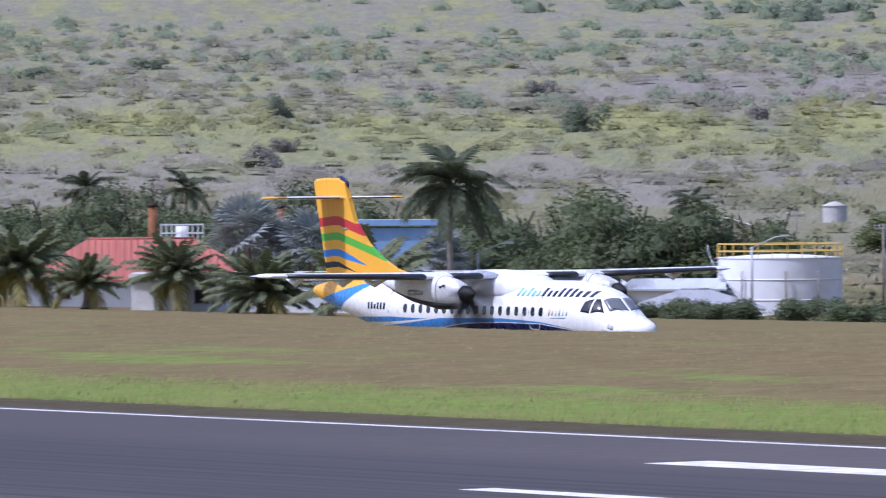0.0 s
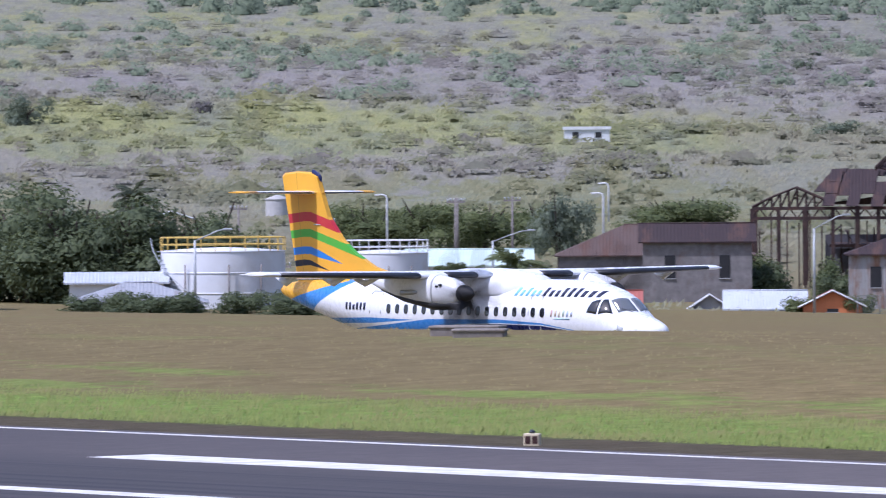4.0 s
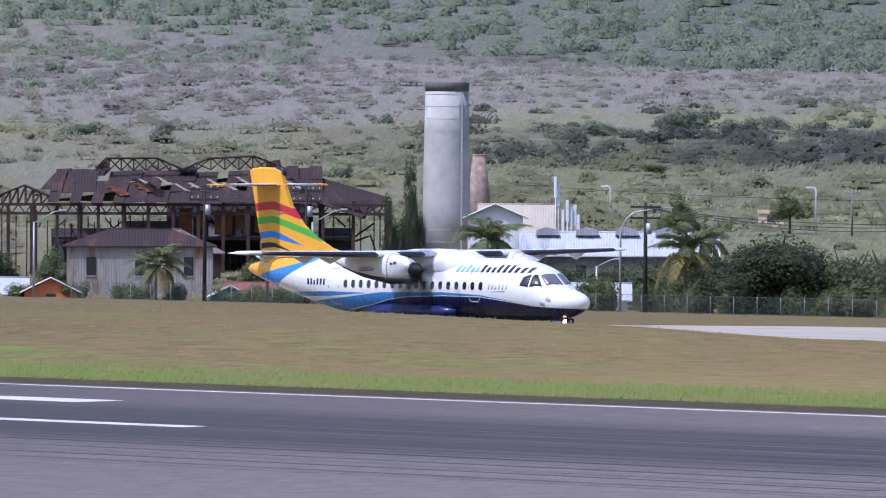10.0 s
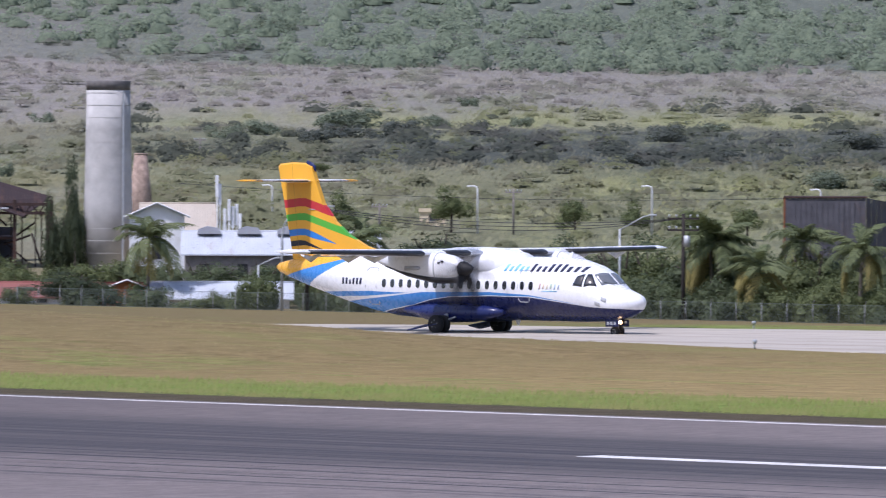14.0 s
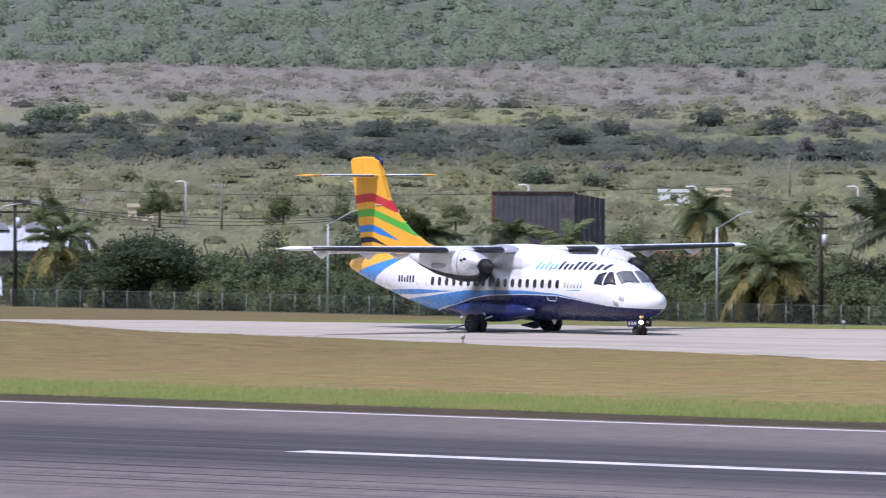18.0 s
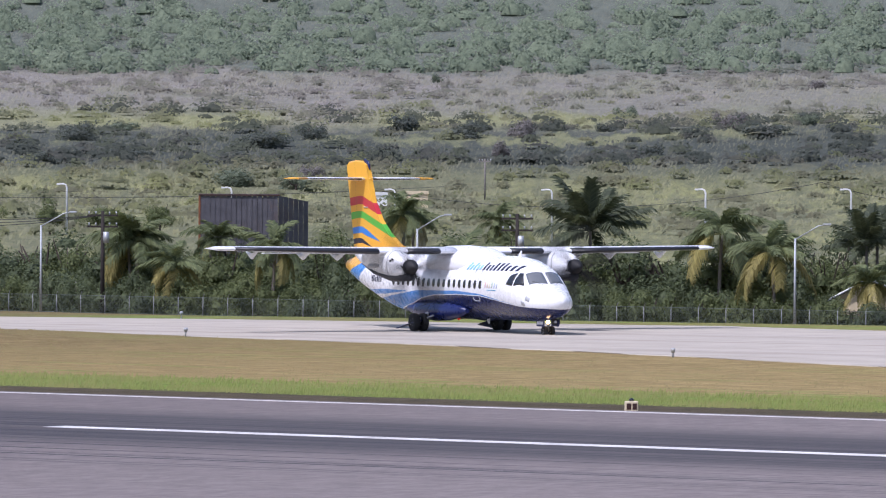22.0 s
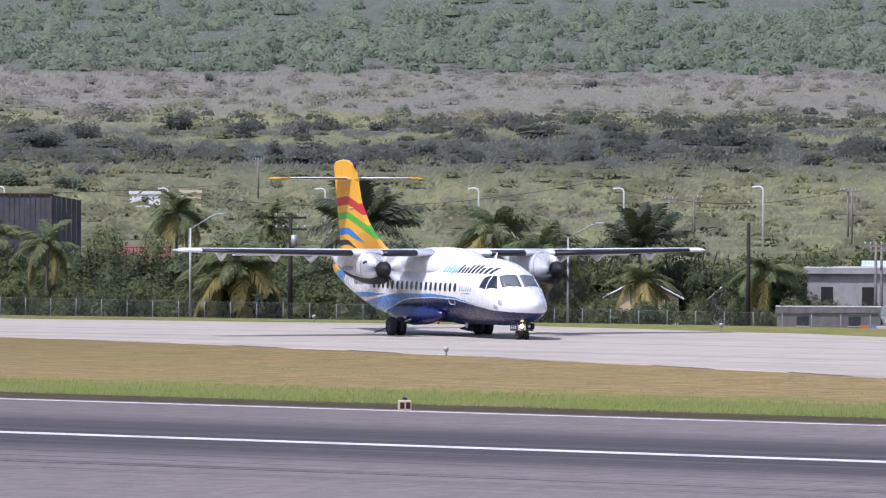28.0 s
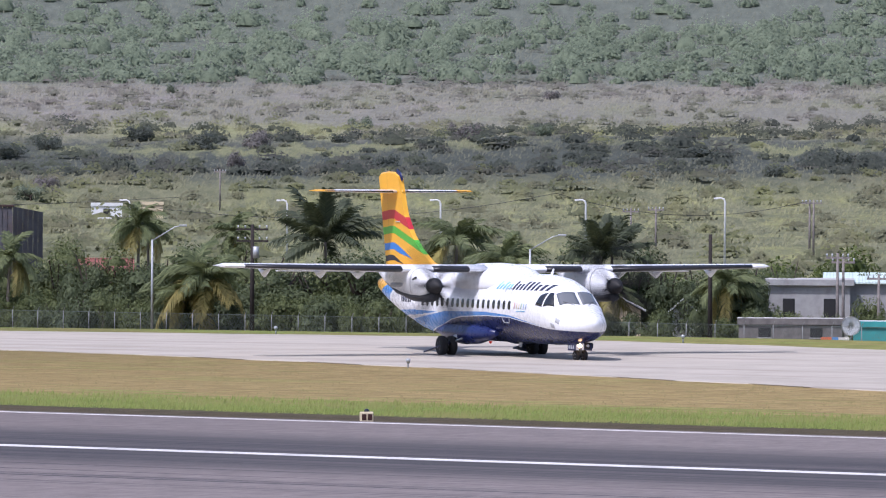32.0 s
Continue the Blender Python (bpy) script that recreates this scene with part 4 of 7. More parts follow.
def leaf_cloud(centres, radii, count, size, flat=0.8, seed=1):
    """Leaf quads over lumpy blobs: centres (n,3), one radius each."""
    g = np.random.default_rng(seed)
    centres, radii = np.asarray(centres, float), np.asarray(radii, float)
    pick = g.choice(len(centres), count, p=radii ** 2 / (radii ** 2).sum())
    d = g.normal(size=(count, 3))
    d /= np.linalg.norm(d, axis=1, keepdims=True)
    r = radii[pick] * (0.66 + 0.48 * g.random(count) ** 0.7)
    p = centres[pick] + d * r[:, None] * np.array([1, 1, flat])
    face = d * 0.7 + np.array([0, 0, 0.6]) + g.normal(size=(count, 3)) * 0.45
    a = np.cross(face, g.normal(size=(count, 3)))
    a /= np.linalg.norm(a, axis=1, keepdims=True)
    b = np.cross(a, face)
    b /= np.linalg.norm(b, axis=1, keepdims=True) + 1e-9
    s = size * (0.6 + 0.8 * g.random(count))[:, None]
    v = np.stack([p - a * s, p + b * s * 0.45, p + a * s, p - b * s * 0.45], 1).reshape(-1, 3)
    f = np.arange(count * 4).reshape(-1, 4)
    return v, f


def lump(seed, sub=2, rough=0.28, cut=-0.25):
    """A ragged rounded mass of twigs, radius one, open below."""
    bm = bmesh.new()
    bmesh.ops.create_icosphere(bm, subdivisions=sub, radius=1.0)
    for v in bm.verts:
        n = noise.noise(v.co * 1.6 + Vector((seed, 0, 0))) * 1.3 + noise.noise(v.co * 4.3 + Vector((0, seed, 0))) * 0.8
        v.co *= 1 + rough * n
    bmesh.ops.delete(bm, geom=[v for v in bm.verts if v.co.z < cut], context="VERTS")
    bm.verts.index_update()
    out = np.array([v.co[:] for v in bm.verts]), np.array([[v.index for v in f.verts] for f in bm.faces])
    bm.free()
    return out


LUMPS = [lump(k * 3.7) for k in range(6)]
LOW_LUMPS = [lump(k * 2.9 + 40, 1, 0.34, -0.1) for k in range(8)]


def cloud_mesh(name, centres, radii, count, size, flat=0.8, seed=1, core=0.56):
    """A crown: fine leaves over dense inner masses."""
    v, f = leaf_cloud(centres, radii, count, size, flat, seed)
    vs, fs, base = v.tolist(), f.tolist(), len(v)
    for k, (c, r) in enumerate(zip(centres, radii)):
        lv, lf = LUMPS[(k + seed) % 6]
        vs += (np.asarray(c) + lv * r * core * np.array([1, 1, flat])).tolist()
        fs += (lf + base).tolist()
        base += len(lv)
    return soup(name, vs, fs, True)


def crown_blobs(seed, n=9, wide=1.0, tall=0.8):
    g = np.random.default_rng(seed)
    c = g.normal(size=(n, 3)) * np.array([0.42 * wide, 0.42 * wide, 0.28 * tall])
    c[:, 2] = c[:, 2] + 0.55 * tall
    return c, 0.30 + 0.22 * g.random(n)


# unit crowns: about two metres wide, standing on the ground at zero
BUSHES = [cloud_mesh("bush_leaves", *crown_blobs(20 + k, 9, 1.0, 0.75), 3400, 0.052, seed=40 + k) for k in range(4)]
CROWNS = [cloud_mesh("tree_leaves", *crown_blobs(60 + k, 14, 1.05, 0.9), 6400, 0.044, seed=70 + k) for k in range(4)]


def shared(mesh, material):
    me = mesh.copy()
    me.materials.clear()
    me.materials.append(material)
    return me


BUSH_SETS = {m: [shared(b, m) for b in BUSHES] for m in (LEAF_DARK, LEAF_MID, LEAF_LIGHT, LEAF_GREY, LEAF_HILL, LEAF_HILL_DARK)}
CROWN_SETS = {m: [shared(b, m) for b in CROWNS] for m in (LEAF_DARK, LEAF_DEEP, LEAF_MID, LEAF_LIGHT, LEAF_HILL)}


def stem_mesh(seed):
    g = random.Random(seed)
    bm = tube([(0, 0, -0.1), (0.03, 0.02, 0.2), (g.uniform(-.06, .06), g.uniform(-.06, .06), 0.5)], [0.07, 0.05, 0.04], 7)
    for k in range(5):
        a = g.uniform(0, 6.28)
        tube([(0, 0, 0.3 + 0.04 * k), (0.2 * math.cos(a), 0.2 * math.sin(a), 0.5), (0.42 * math.cos(a), 0.42 * math.sin(a), 0.62 + 0.05 * k)], [0.035, 0.025, 0.01], 5, bm)
    me = bpy.data.meshes.new("trunk")
    bm.to_mesh(me)
    bm.free()
    me.materials.append(BARK_DARK)
    return me


STEMS = [stem_mesh(k) for k in range(3)]


def shrub(x, y, w, h, material=None, label="dense green shrub beside the airfield fence", category="shrub", group="", sink=0.15, z=None):
    """A bush: leaves on short stems, width and height in metres."""
    k = RNG.integers(0, 4)
    m = Matrix.Translation((x, y, (ground(x, y) if z is None else z) - sink)) @ Matrix.Rotation(RNG.uniform(0, 6.28), 4, "Z") @ Matrix.Diagonal((w / 2.0, w / 2.0, h / 1.25, 1))
    top = new("shrub")
    top.matrix_world = m
    tagged(top, label, category, group)
    part("foliage", BUSH_SETS[material or LEAF_MID][k], None, top)
    part("stem", STEMS[k % 3], None, top)
    return top


def tree(x, y, w, h, material=None, label="dark leafy broadleaf tree behind the fence", bare=0.25, z=None):
    """A tree: trunk with limbs and a crown with gaps."""
    k = RNG.integers(0, 4)
    base = ground(x, y) if z is None else z
    top = thing("tree", pose(x, y, base, 0, 0, RNG.uniform(0, 360)), label, "tree")
    part("trunk", STEMS[k % 3], None, top).matrix_basis = Matrix.Diagonal((w * 0.62, w * 0.62, h * 1.1, 1))
    part("crown", CROWN_SETS[material or LEAF_DARK][k], None, top).matrix_basis = Matrix.Translation((0, 0, h * bare)) @ Matrix.Diagonal((w / 2.1, w / 2.1, h * (1 - bare) / 1.5, 1))
    return top


def frond_mesh(name, material, droop, leaflets=34, width=0.17, lift=0.5, seed=3):
    """A pinnate palm leaf, one metre long, growing along +x and arching down."""
    g = random.Random(seed)
    bm = bmesh.new()
    spine = []
    for k in range(13):
        t = k / 12
        spine.append(Vector((t * (1 - 0.18 * droop * t), 0, lift * t - (lift + droop) * t * t * 0.9)))
    tube(spine, [0.014 * (1 - 0.8 * k / 12) for k in range(13)], 4, bm, caps=False)
    for k in range(leaflets):
        t = 0.16 + 0.84 * k / leaflets
        q = t * 12
        i = min(11, int(q))
        p = spine[i].lerp(spine[i + 1], q - i)
        way = (spine[i + 1] - spine[i]).normalized()
        size = width * 1.15 * (0.55 + 1.1 * math.sin(math.pi * min(1, t * 0.92 + 0.06)) ** 0.8) * g.uniform(0.85, 1.15)
        for sd in (-1, 1):
            out = (Vector((0, sd, 0)) * 0.85 + way * 0.75 + Vector((0, 0, g.uniform(-0.35, 0.1)))).normalized()
            mid = p + out * size * 0.55
            tip = p + out * size + Vector((0, 0, -size * (0.35 + 0.4 * abs(droop))))
            wv = way * 0.013
            a, b = bm.verts.new(p - wv), bm.verts.new(p + wv)
            c, d = bm.verts.new(mid - wv * 1.5), bm.verts.new(mid + wv * 1.5)
            e = bm.verts.new(tip)
            bm.faces.new((a, b, d, c))
            bm.faces.new((c, d, e))
    me = bpy.data.meshes.new(name)
    bm.to_mesh(me)
    bm.free()
    me.materials.append(material)
    return me


FRONDS = [frond_mesh("frond", FROND, 0.45, seed=1), frond_mesh("frond", FROND, 0.75, seed=2), frond_mesh("frond", FROND, 0.15, lift=0.75, seed=3)]
FROND_DARK = leafy("dark_palm_frond", (0.048, 0.062, 0.044), (0.130, 0.152, 0.088))
FRONDS_UP = [frond_mesh("frond", FROND_DARK, 0.10, 40, 0.14, 0.26, 8), frond_mesh("frond", FROND_DARK, 0.24, 40, 0.14, 0.34, 9)]
FRONDS_DRY = [frond_mesh("frond", FROND_DRY, 0.9, seed=4), frond_mesh("frond", FROND_DRY, 0.6, seed=5)]
FROND_DATE = leafy("date_palm_frond", (0.115, 0.135, 0.078), (0.26, 0.285, 0.165))
FRONDS_STIFF = [frond_mesh("frond", FROND_DATE, 0.12, 44, 0.10, 0.22, 6), frond_mesh("frond", FROND_DATE, 0.22, 44, 0.10, 0.35, 7)]


FRONDS_ROYAL = [frond_mesh("frond", FROND_DARK, 0.40, 40, 0.16, 0.50, 11), frond_mesh("frond", FROND_DARK, 0.70, 40, 0.16, 0.45, 12), frond_mesh("frond", FROND_DARK, 0.15, 40, 0.16, 0.60, 13)]


def palm_trunk(seed, bulge=1.0):
    g = random.Random(seed)
    pts, rad = [], []
    for k in range(9):
        t = k / 8
        pts.append((0.06 * t * t, 0.02 * math.sin(3 * t), t * 1.02 - 0.02))
        rad.append((0.040 - 0.016 * t + (0.02 if k == 0 else 0)) * bulge * (1 + 0.05 * (k % 2)))
    me = bpy.data.meshes.new("palm_trunk")
    bm = tube(pts, rad, 10)
    bm.to_mesh(me)
    bm.free()
    me.materials.append(BARK)
    return me


PALM_TRUNKS = [palm_trunk(k) for k in range(2)]


def palm(x, y, crown_z, reach, n=20, dry=3, stiff=False, label="coconut palm with arching green fronds", seed=0, trunk_w=1.0, spread=128, upright=False, royal=False):
    """A feather palm whose crown sits at the height crown_z."""
    g = random.Random(seed + int(x * 7 + y * 3))
    base = ground(x, y)
    h = max(1.2, crown_z - base)
    top = thing("palm_tree", pose(x, y, base, 0, 0, g.uniform(0, 360)), label, "palm tree")
    part("trunk", PALM_TRUNKS[seed % 2], None, top).matrix_basis = Matrix.Diagonal((4.2 * trunk_w, 4.2 * trunk_w, h, 1))
    tip = Vector((0.06 * 4.2 * trunk_w, 0, h))
    for k in range(n):
        u = k / max(1, n - 1)
        az = 137.5 * k + g.uniform(-12, 12)
        pitch = 82 - spread * u + g.uniform(-8, 8)
        old = k >= n - dry
        pool = FRONDS_DRY if old and not upright else (FRONDS_STIFF if stiff else FRONDS_UP if upright else FRONDS_ROYAL if royal else FRONDS)
        me = pool[g.randrange(len(pool))]
        s = reach * 1.1 * g.uniform(0.85, 1.1) * (0.8 if u < 0.12 and not upright else 1.0)
        part("frond", me, None, top, "yellowing frond" if old else "").matrix_basis = Matrix.Translation(tip) @ pose(0, 0, 0, 0, -pitch * 0.85, az) @ pose(0, 0, 0, g.uniform(-25, 25), 0, 0) @ Matrix.Diagonal((s, s, s, 1))
    return top


def fan_leaf():
    bm = bmesh.new()
    tube([(0, 0, 0), (0.5, 0, 0.06)], [0.02, 0.012], 4, bm, caps=False)
    hub = Vector((0.5, 0, 0.06))
    for k in range(26):
        a = radians(-125 + 250 * k / 25)
        d = Vector((math.cos(a), math.sin(a), 0.12 * (k % 2)))
        s = Vector((-math.sin(a), math.cos(a), 0)) * 0.03
        m = hub + d * 0.32
        bm.faces.new([bm.verts.new(hub), bm.verts.new(m - s), bm.verts.new(hub + d * (0.5 + 0.04 * (k % 3)) + Vector((0, 0, -0.08))), bm.verts.new(m + s)])
    me = bpy.data.meshes.new("fan_leaf")
    bm.to_mesh(me)
    bm.free()
    me.materials.append(FROND_SILVER)
    return me


FAN = fan_leaf()


def fan_palm(x, y, crown_z, reach, seed=0):
    g = random.Random(seed)
    base = ground(x, y)
    h = max(0.8, crown_z - base)
    top = thing("fan_palm", pose(x, y, base, 0, 0, g.uniform(0, 360)), "silvery blue-grey fan palm with stiff round leaves", "palm tree")
    part("trunk", PALM_TRUNKS[seed % 2], None, top).matrix_basis = Matrix.Diagonal((5.5, 5.5, h, 1))
    for k in range(26):
        part("leaf", FAN, None, top).matrix_basis = Matrix.Translation((0.2, 0, h)) @ pose(0, 0, 0, 0, -(70 - 105 * k / 25), 137.5 * k) @ pose(0, 0, 0, g.uniform(-40, 40), 0, 0) @ Matrix.Diagonal((reach, reach, reach, 1))
    return top


# ---- stuff: mown grass tufts near the runway, and the hill's scrub ----
def scatter_tufts(name, n, area, tall, blades, material, label, seed, weight=None):
    g = np.random.default_rng(seed)
    x0, x1, y0, y1 = area
    xs, ys = g.uniform(x0, x1, n), y0 + (y1 - y0) * g.random(n) ** (weight or 1.0)
    keep = np.array([ys[k] < np.interp(xs[k], NEAR_X, NEAR_Y) - 0.4 for k in range(n)])
    xs, ys = xs[keep], ys[keep]
    n = len(xs)
    zs = np.array([ground(a, b) for a, b in zip(xs, ys)])
    base = np.repeat(np.stack([xs, ys, zs], 1), blades, 0)
    m = n * blades
    az = g.normal(1.57, 0.5, m)
    h = tall * (0.35 + g.random(m) ** 2.5 * 1.3)
    lean = np.stack([np.cos(az), np.sin(az), np.zeros(m)], 1)
    foot = base + np.stack([g.normal(0, 0.07, m), g.normal(0, 0.07, m), np.full(m, -0.02)], 1)
    side = np.stack([-np.sin(az), np.cos(az), np.zeros(m)], 1) * (0.018 + 0.02 * g.random(m))[:, None]
    tip = foot + lean * (h * 0.45)[:, None] + np.stack([np.zeros(m), np.zeros(m), h], 1)
    side[np.cross(side, tip - foot) @ np.array([0.5, -0.85, 0.1]) < 0] *= -1
    v = np.stack([foot - side, foot + side, tip], 1).reshape(-1, 3)
    me = soup(name, v.tolist(), np.arange(m * 3).reshape(-1, 3).tolist(), True)
    me.normals_split_custom_set_from_vertices([(-0.1, -0.2, 0.97)] * (m * 3))
    tagged(part(name, me, material), label, "grass", kind="stuff")


GRASS_GREEN = leafy("green_grass_blades", (0.135, 0.178, 0.042), (0.290, 0.335, 0.095), (0.30, 0.27, 0.11), 0.25)
GRASS_DRY = leafy("dry_grass_blades", (0.185, 0.150, 0.068), (0.33, 0.275, 0.135), (0.24, 0.21, 0.085), 0.05)
scatter_tufts("grass_verge", 34000, (-330, -60, 156.6, 168), 0.13, 4, GRASS_GREEN, "bright green grass verge along the runway", 5, 1.5)
scatter_tufts("dry_grass", 30000, (-330, -60, 160, 232), 0.065, 4, GRASS_DRY, "short dry brown airfield grass", 6, 0.9)


def airy(n, soft):
    n = n / (np.linalg.norm(n, axis=1, keepdims=True) + 1e-9) * (1 - soft) + np.array([-0.29, -0.44, 0.85]) * soft
    return n / np.linalg.norm(n, axis=1, keepdims=True)


def cover(name, n, r0, r1, b0, b1, size, tall, pool, material, label, seed, keep=None, leaves=0, leaf=0.3, soft=0.62, core=0.74):
    """Low masses of scrub over the hillside; bearings in degrees from +y."""
    g = np.random.default_rng(seed)
    vs, fs, ns, base = [], [], [], 0
    r = g.uniform(r0, r1, n)
    b = np.radians(g.uniform(b0, b1, n))
    for k in range(n):
        x, y = r[k] * math.sin(b[k]), r[k] * math.cos(b[k])
        if keep and not keep(x, y, r[k], math.degrees(b[k]), g.random()):
            continue
        q = hill_r(r[k]) / r[k]
        x, y = x * q, y * q
        s = q * size * (0.45 + 1.2 * g.random() ** 1.8)
        lv, lf = pool[g.integers(0, len(pool))]
        a = g.uniform(0, 6.28)
        rot = np.array([[math.cos(a), -math.sin(a), 0], [math.sin(a), math.cos(a), 0], [0, 0, 1]])
        form = np.array([s * 0.5 * g.uniform(0.8, 1.4), s * 0.5 * g.uniform(0.8, 1.2), s * tall * g.uniform(0.7, 1.3)])
        foot = np.array([x, y, ground(x, y)])
        if core:
            vs.append((lv * form * core) @ rot.T + foot)
            ns.append(airy((lv / form) @ rot.T, soft))
            fs += (lf + base).tolist()
            base += len(lv)
        if leaves:
            d = g.normal(size=(leaves, 3))
            d[:, 2] = np.abs(d[:, 2])
            d /= np.linalg.norm(d, axis=1, keepdims=True)
            p = d * form * (0.62 + 0.5 * g.random(leaves) ** 0.6)[:, None]
            nn = (d @ rot.T) * 0.7 + np.array([0.25, -0.75, 0.45]) + 0.35 * g.normal(size=(leaves, 3))
            nn = nn / np.linalg.norm(nn, axis=1, keepdims=True) @ rot
            a3 = np.cross(nn, g.normal(size=(leaves, 3)))
            a3 /= np.linalg.norm(a3, axis=1, keepdims=True)
            c3 = np.cross(a3, nn)
            w = q * leaf * (0.6 + 0.8 * g.random(leaves))[:, None]
            vs.append(np.stack([p - a3 * w, p + c3 * w * 0.7, p + a3 * w, p - c3 * w * 0.7], 1).reshape(-1, 3) @ rot.T + foot)
            ns.append(airy(np.repeat((d / form) @ rot.T, 4, 0), soft))
            fs += (np.arange(leaves * 4).reshape(-1, 4) + base).tolist()
            base += leaves * 4
    allv = np.concatenate(vs)
    me = soup(name, allv.tolist(), fs, True)
    # airy twigs take the light of the open sky more evenly than a closed skin
    me.normals_split_custom_set_from_vertices(np.concatenate(ns).tolist())
    tagged(part(name, me, material), label, "scrub", kind="stuff")


def patchy(scale, off, lim):
    """Growth in drifts; the lower eastern slope stays open grass with few bushes."""
    return lambda x, y, r, b, q: (r > 1150 or b < -47 or q > 0.45) and noise.noise((x * scale, y * scale, off)) + (q - 0.5) * 0.5 > lim


def scrub_material(name, dark, light, blend=0.0, grain=1.4, relief=True, thin_part=0.5):
    """Twiggy bush surface; blend carries the slope's colours into it, painted cloud shadow included."""
    s = Shade(name, 0.9, 0, 0.1)
    x, y, z = s.axes()
    fine = s.span(s.noise(grain, 6, 0.8), 0.36, 0.64)
    slow = s.span(s.noise(grain * 0.2, 4, 0.6), 0.35, 0.65)
    tone = s.mix(0.3, s.mix(0.4, fine, slow), s.geo.outputs["Random Per Island"])
    col = s.mix(tone, dark, light)
    if blend:
        r = s.math("SQRT", s.math("ADD", s.math("MULTIPLY", x, x), s.math("MULTIPLY", y, y)))
        col = s.mix(blend, col, hill_colour(s, x, y, r, 1.2))
    if relief:
        thin = s.tree.nodes.new("ShaderNodeBsdfTranslucent")
        s.set(thin.inputs[0], col)
        both = s.tree.nodes.new("ShaderNodeMixShader")
        both.inputs[0].default_value = thin_part
        s.tree.links.new(s.out.outputs[0], both.inputs[1])
        s.tree.links.new(thin.outputs[0], both.inputs[2])
        s.tree.links.new(both.outputs[0], s.tree.nodes["Material Output"].inputs[0])
    return s.done(col)


# these scrub tints are lightened and blued for haze as well
SCRUB_LOW = scrub_material("thorn_scrub", (0.165, 0.150, 0.140), (0.285, 0.258, 0.238), 0.84)
SCRUB_BUSH = scrub_material("hill_bush", (0.120, 0.142, 0.090), (0.235, 0.260, 0.160), 0.72)
# this darkest bush tint has the belt's cloud shadow in it
SCRUB_SHADOWED = scrub_material("shadowed_hill_bush", (0.058, 0.070, 0.062), (0.115, 0.128, 0.104), 0.2)
SCRUB_WOOD = scrub_material("hill_wood", (0.116, 0.152, 0.108), (0.290, 0.345, 0.232), 0.08, 1.1, True, 0.4)
TWIGS = scrub_material("thin_twigs_and_grass", (0.105, 0.105, 0.070), (0.190, 0.185, 0.125), 0.62, 0.5, False)


def hill_blades(name, n, r0, r1, tall, wide, material, label, seed, keep=None):
    """Upright twigs and grass over the whole slope, one leaf-shaped blade each."""
    g = np.random.default_rng(seed)
    rs, bs = np.linspace(hill_r(r0) - 5, hill_r(r1) + 5, 140), np.linspace(-61, -26, 120)
    grid = np.array([[ground(q * math.sin(math.radians(a)), q * math.cos(math.radians(a))) for a in bs] for q in rs])
    pr, b = g.uniform(r0, r1, n), g.uniform(-60.5, -26.5, n)
    r = np.where(pr < 1000, pr, 1000 + (pr - 1000) * STEEP)
    q = r / pr
    fi, fj = (r - rs[0]) / (rs[1] - rs[0]), (b - bs[0]) / (bs[1] - bs[0])
    i, j = fi.astype(int), fj.astype(int)
    u, v = fi - i, fj - j
    z = (grid[i, j] * (1 - v) + grid[i, j + 1] * v) * (1 - u) + (grid[i + 1, j] * (1 - v) + grid[i + 1, j + 1] * v) * u
    a = np.radians(b)
    foot = np.stack([r * np.sin(a), r * np.cos(a), z - 0.1], 1)
    # taller in drifts
    drift = 0.55 + 0.45 * np.sin(foot[:, 0] * 0.11 + 2 * np.sin(foot[:, 1] * 0.05)) * np.sin(foot[:, 1] * 0.031 + foot[:, 0] * 0.023)
    h = tall * q * (0.5 + pr / 2400) * (0.4 + g.random(n) ** 2) * (0.6 + drift)
    w = wide * q * (0.5 + pr / 2400) * (0.6 + 0.8 * g.random(n))
    az = g.normal(0.1, 0.35, n)
    side = np.stack([np.cos(az), np.sin(az), 0.25 * g.normal(size=n)], 1) * w[:, None]
    lean = np.stack([g.normal(0, 0.3, n), 0.55 + 0.2 * g.normal(size=n), np.ones(n)], 1) * h[:, None]
    side[np.cross(side, lean) @ np.array([0.6, -0.8, 0.1]) < 0] *= -1
    vs = np.stack([foot - side * 0.3, foot + lean * 0.55 + side, foot + lean, foot + lean * 0.6 - side], 1).reshape(-1, 3)
    me = bpy.data.meshes.new(name)
    me.vertices.add(len(vs))
    me.vertices.foreach_set("co", vs.astype(np.float32).ravel())
    me.loops.add(len(vs))
    me.loops.foreach_set("vertex_index", np.arange(len(vs), dtype=np.int32))
    me.polygons.add(n)
    me.polygons.foreach_set("loop_start", np.arange(0, 4 * n, 4, dtype=np.int32))
    me.update(calc_edges=True)
    me.shade_smooth()
    up = np.array([-0.22, -0.36, 0.9]) + 0.25 * g.normal(size=(n, 3))
    me.normals_split_custom_set_from_vertices(np.repeat(up / np.linalg.norm(up, axis=1, keepdims=True), 4, 0).tolist())
    tagged(part(name, me, material), label, "scrub", kind="stuff")


hill_blades("thorn_scrub", 250000, 640, 2760, 0.55, 0.18, TWIGS, "grey-green thorn scrub and dry grass over the hillside", 31)
SCRUB_LIME = scrub_material("lime_bush", (0.170, 0.190, 0.085), (0.300, 0.320, 0.155), 0.6)
cover("grey_scrub", 4600, 700, 2400, -60, -27, 4.4, 0.34, LOW_LUMPS, SCRUB_LOW, "grey leafless bushes over the hillside", 41, patchy(0.006, 8.0, -0.15), 46, 0.30, 0.75, 0.78)
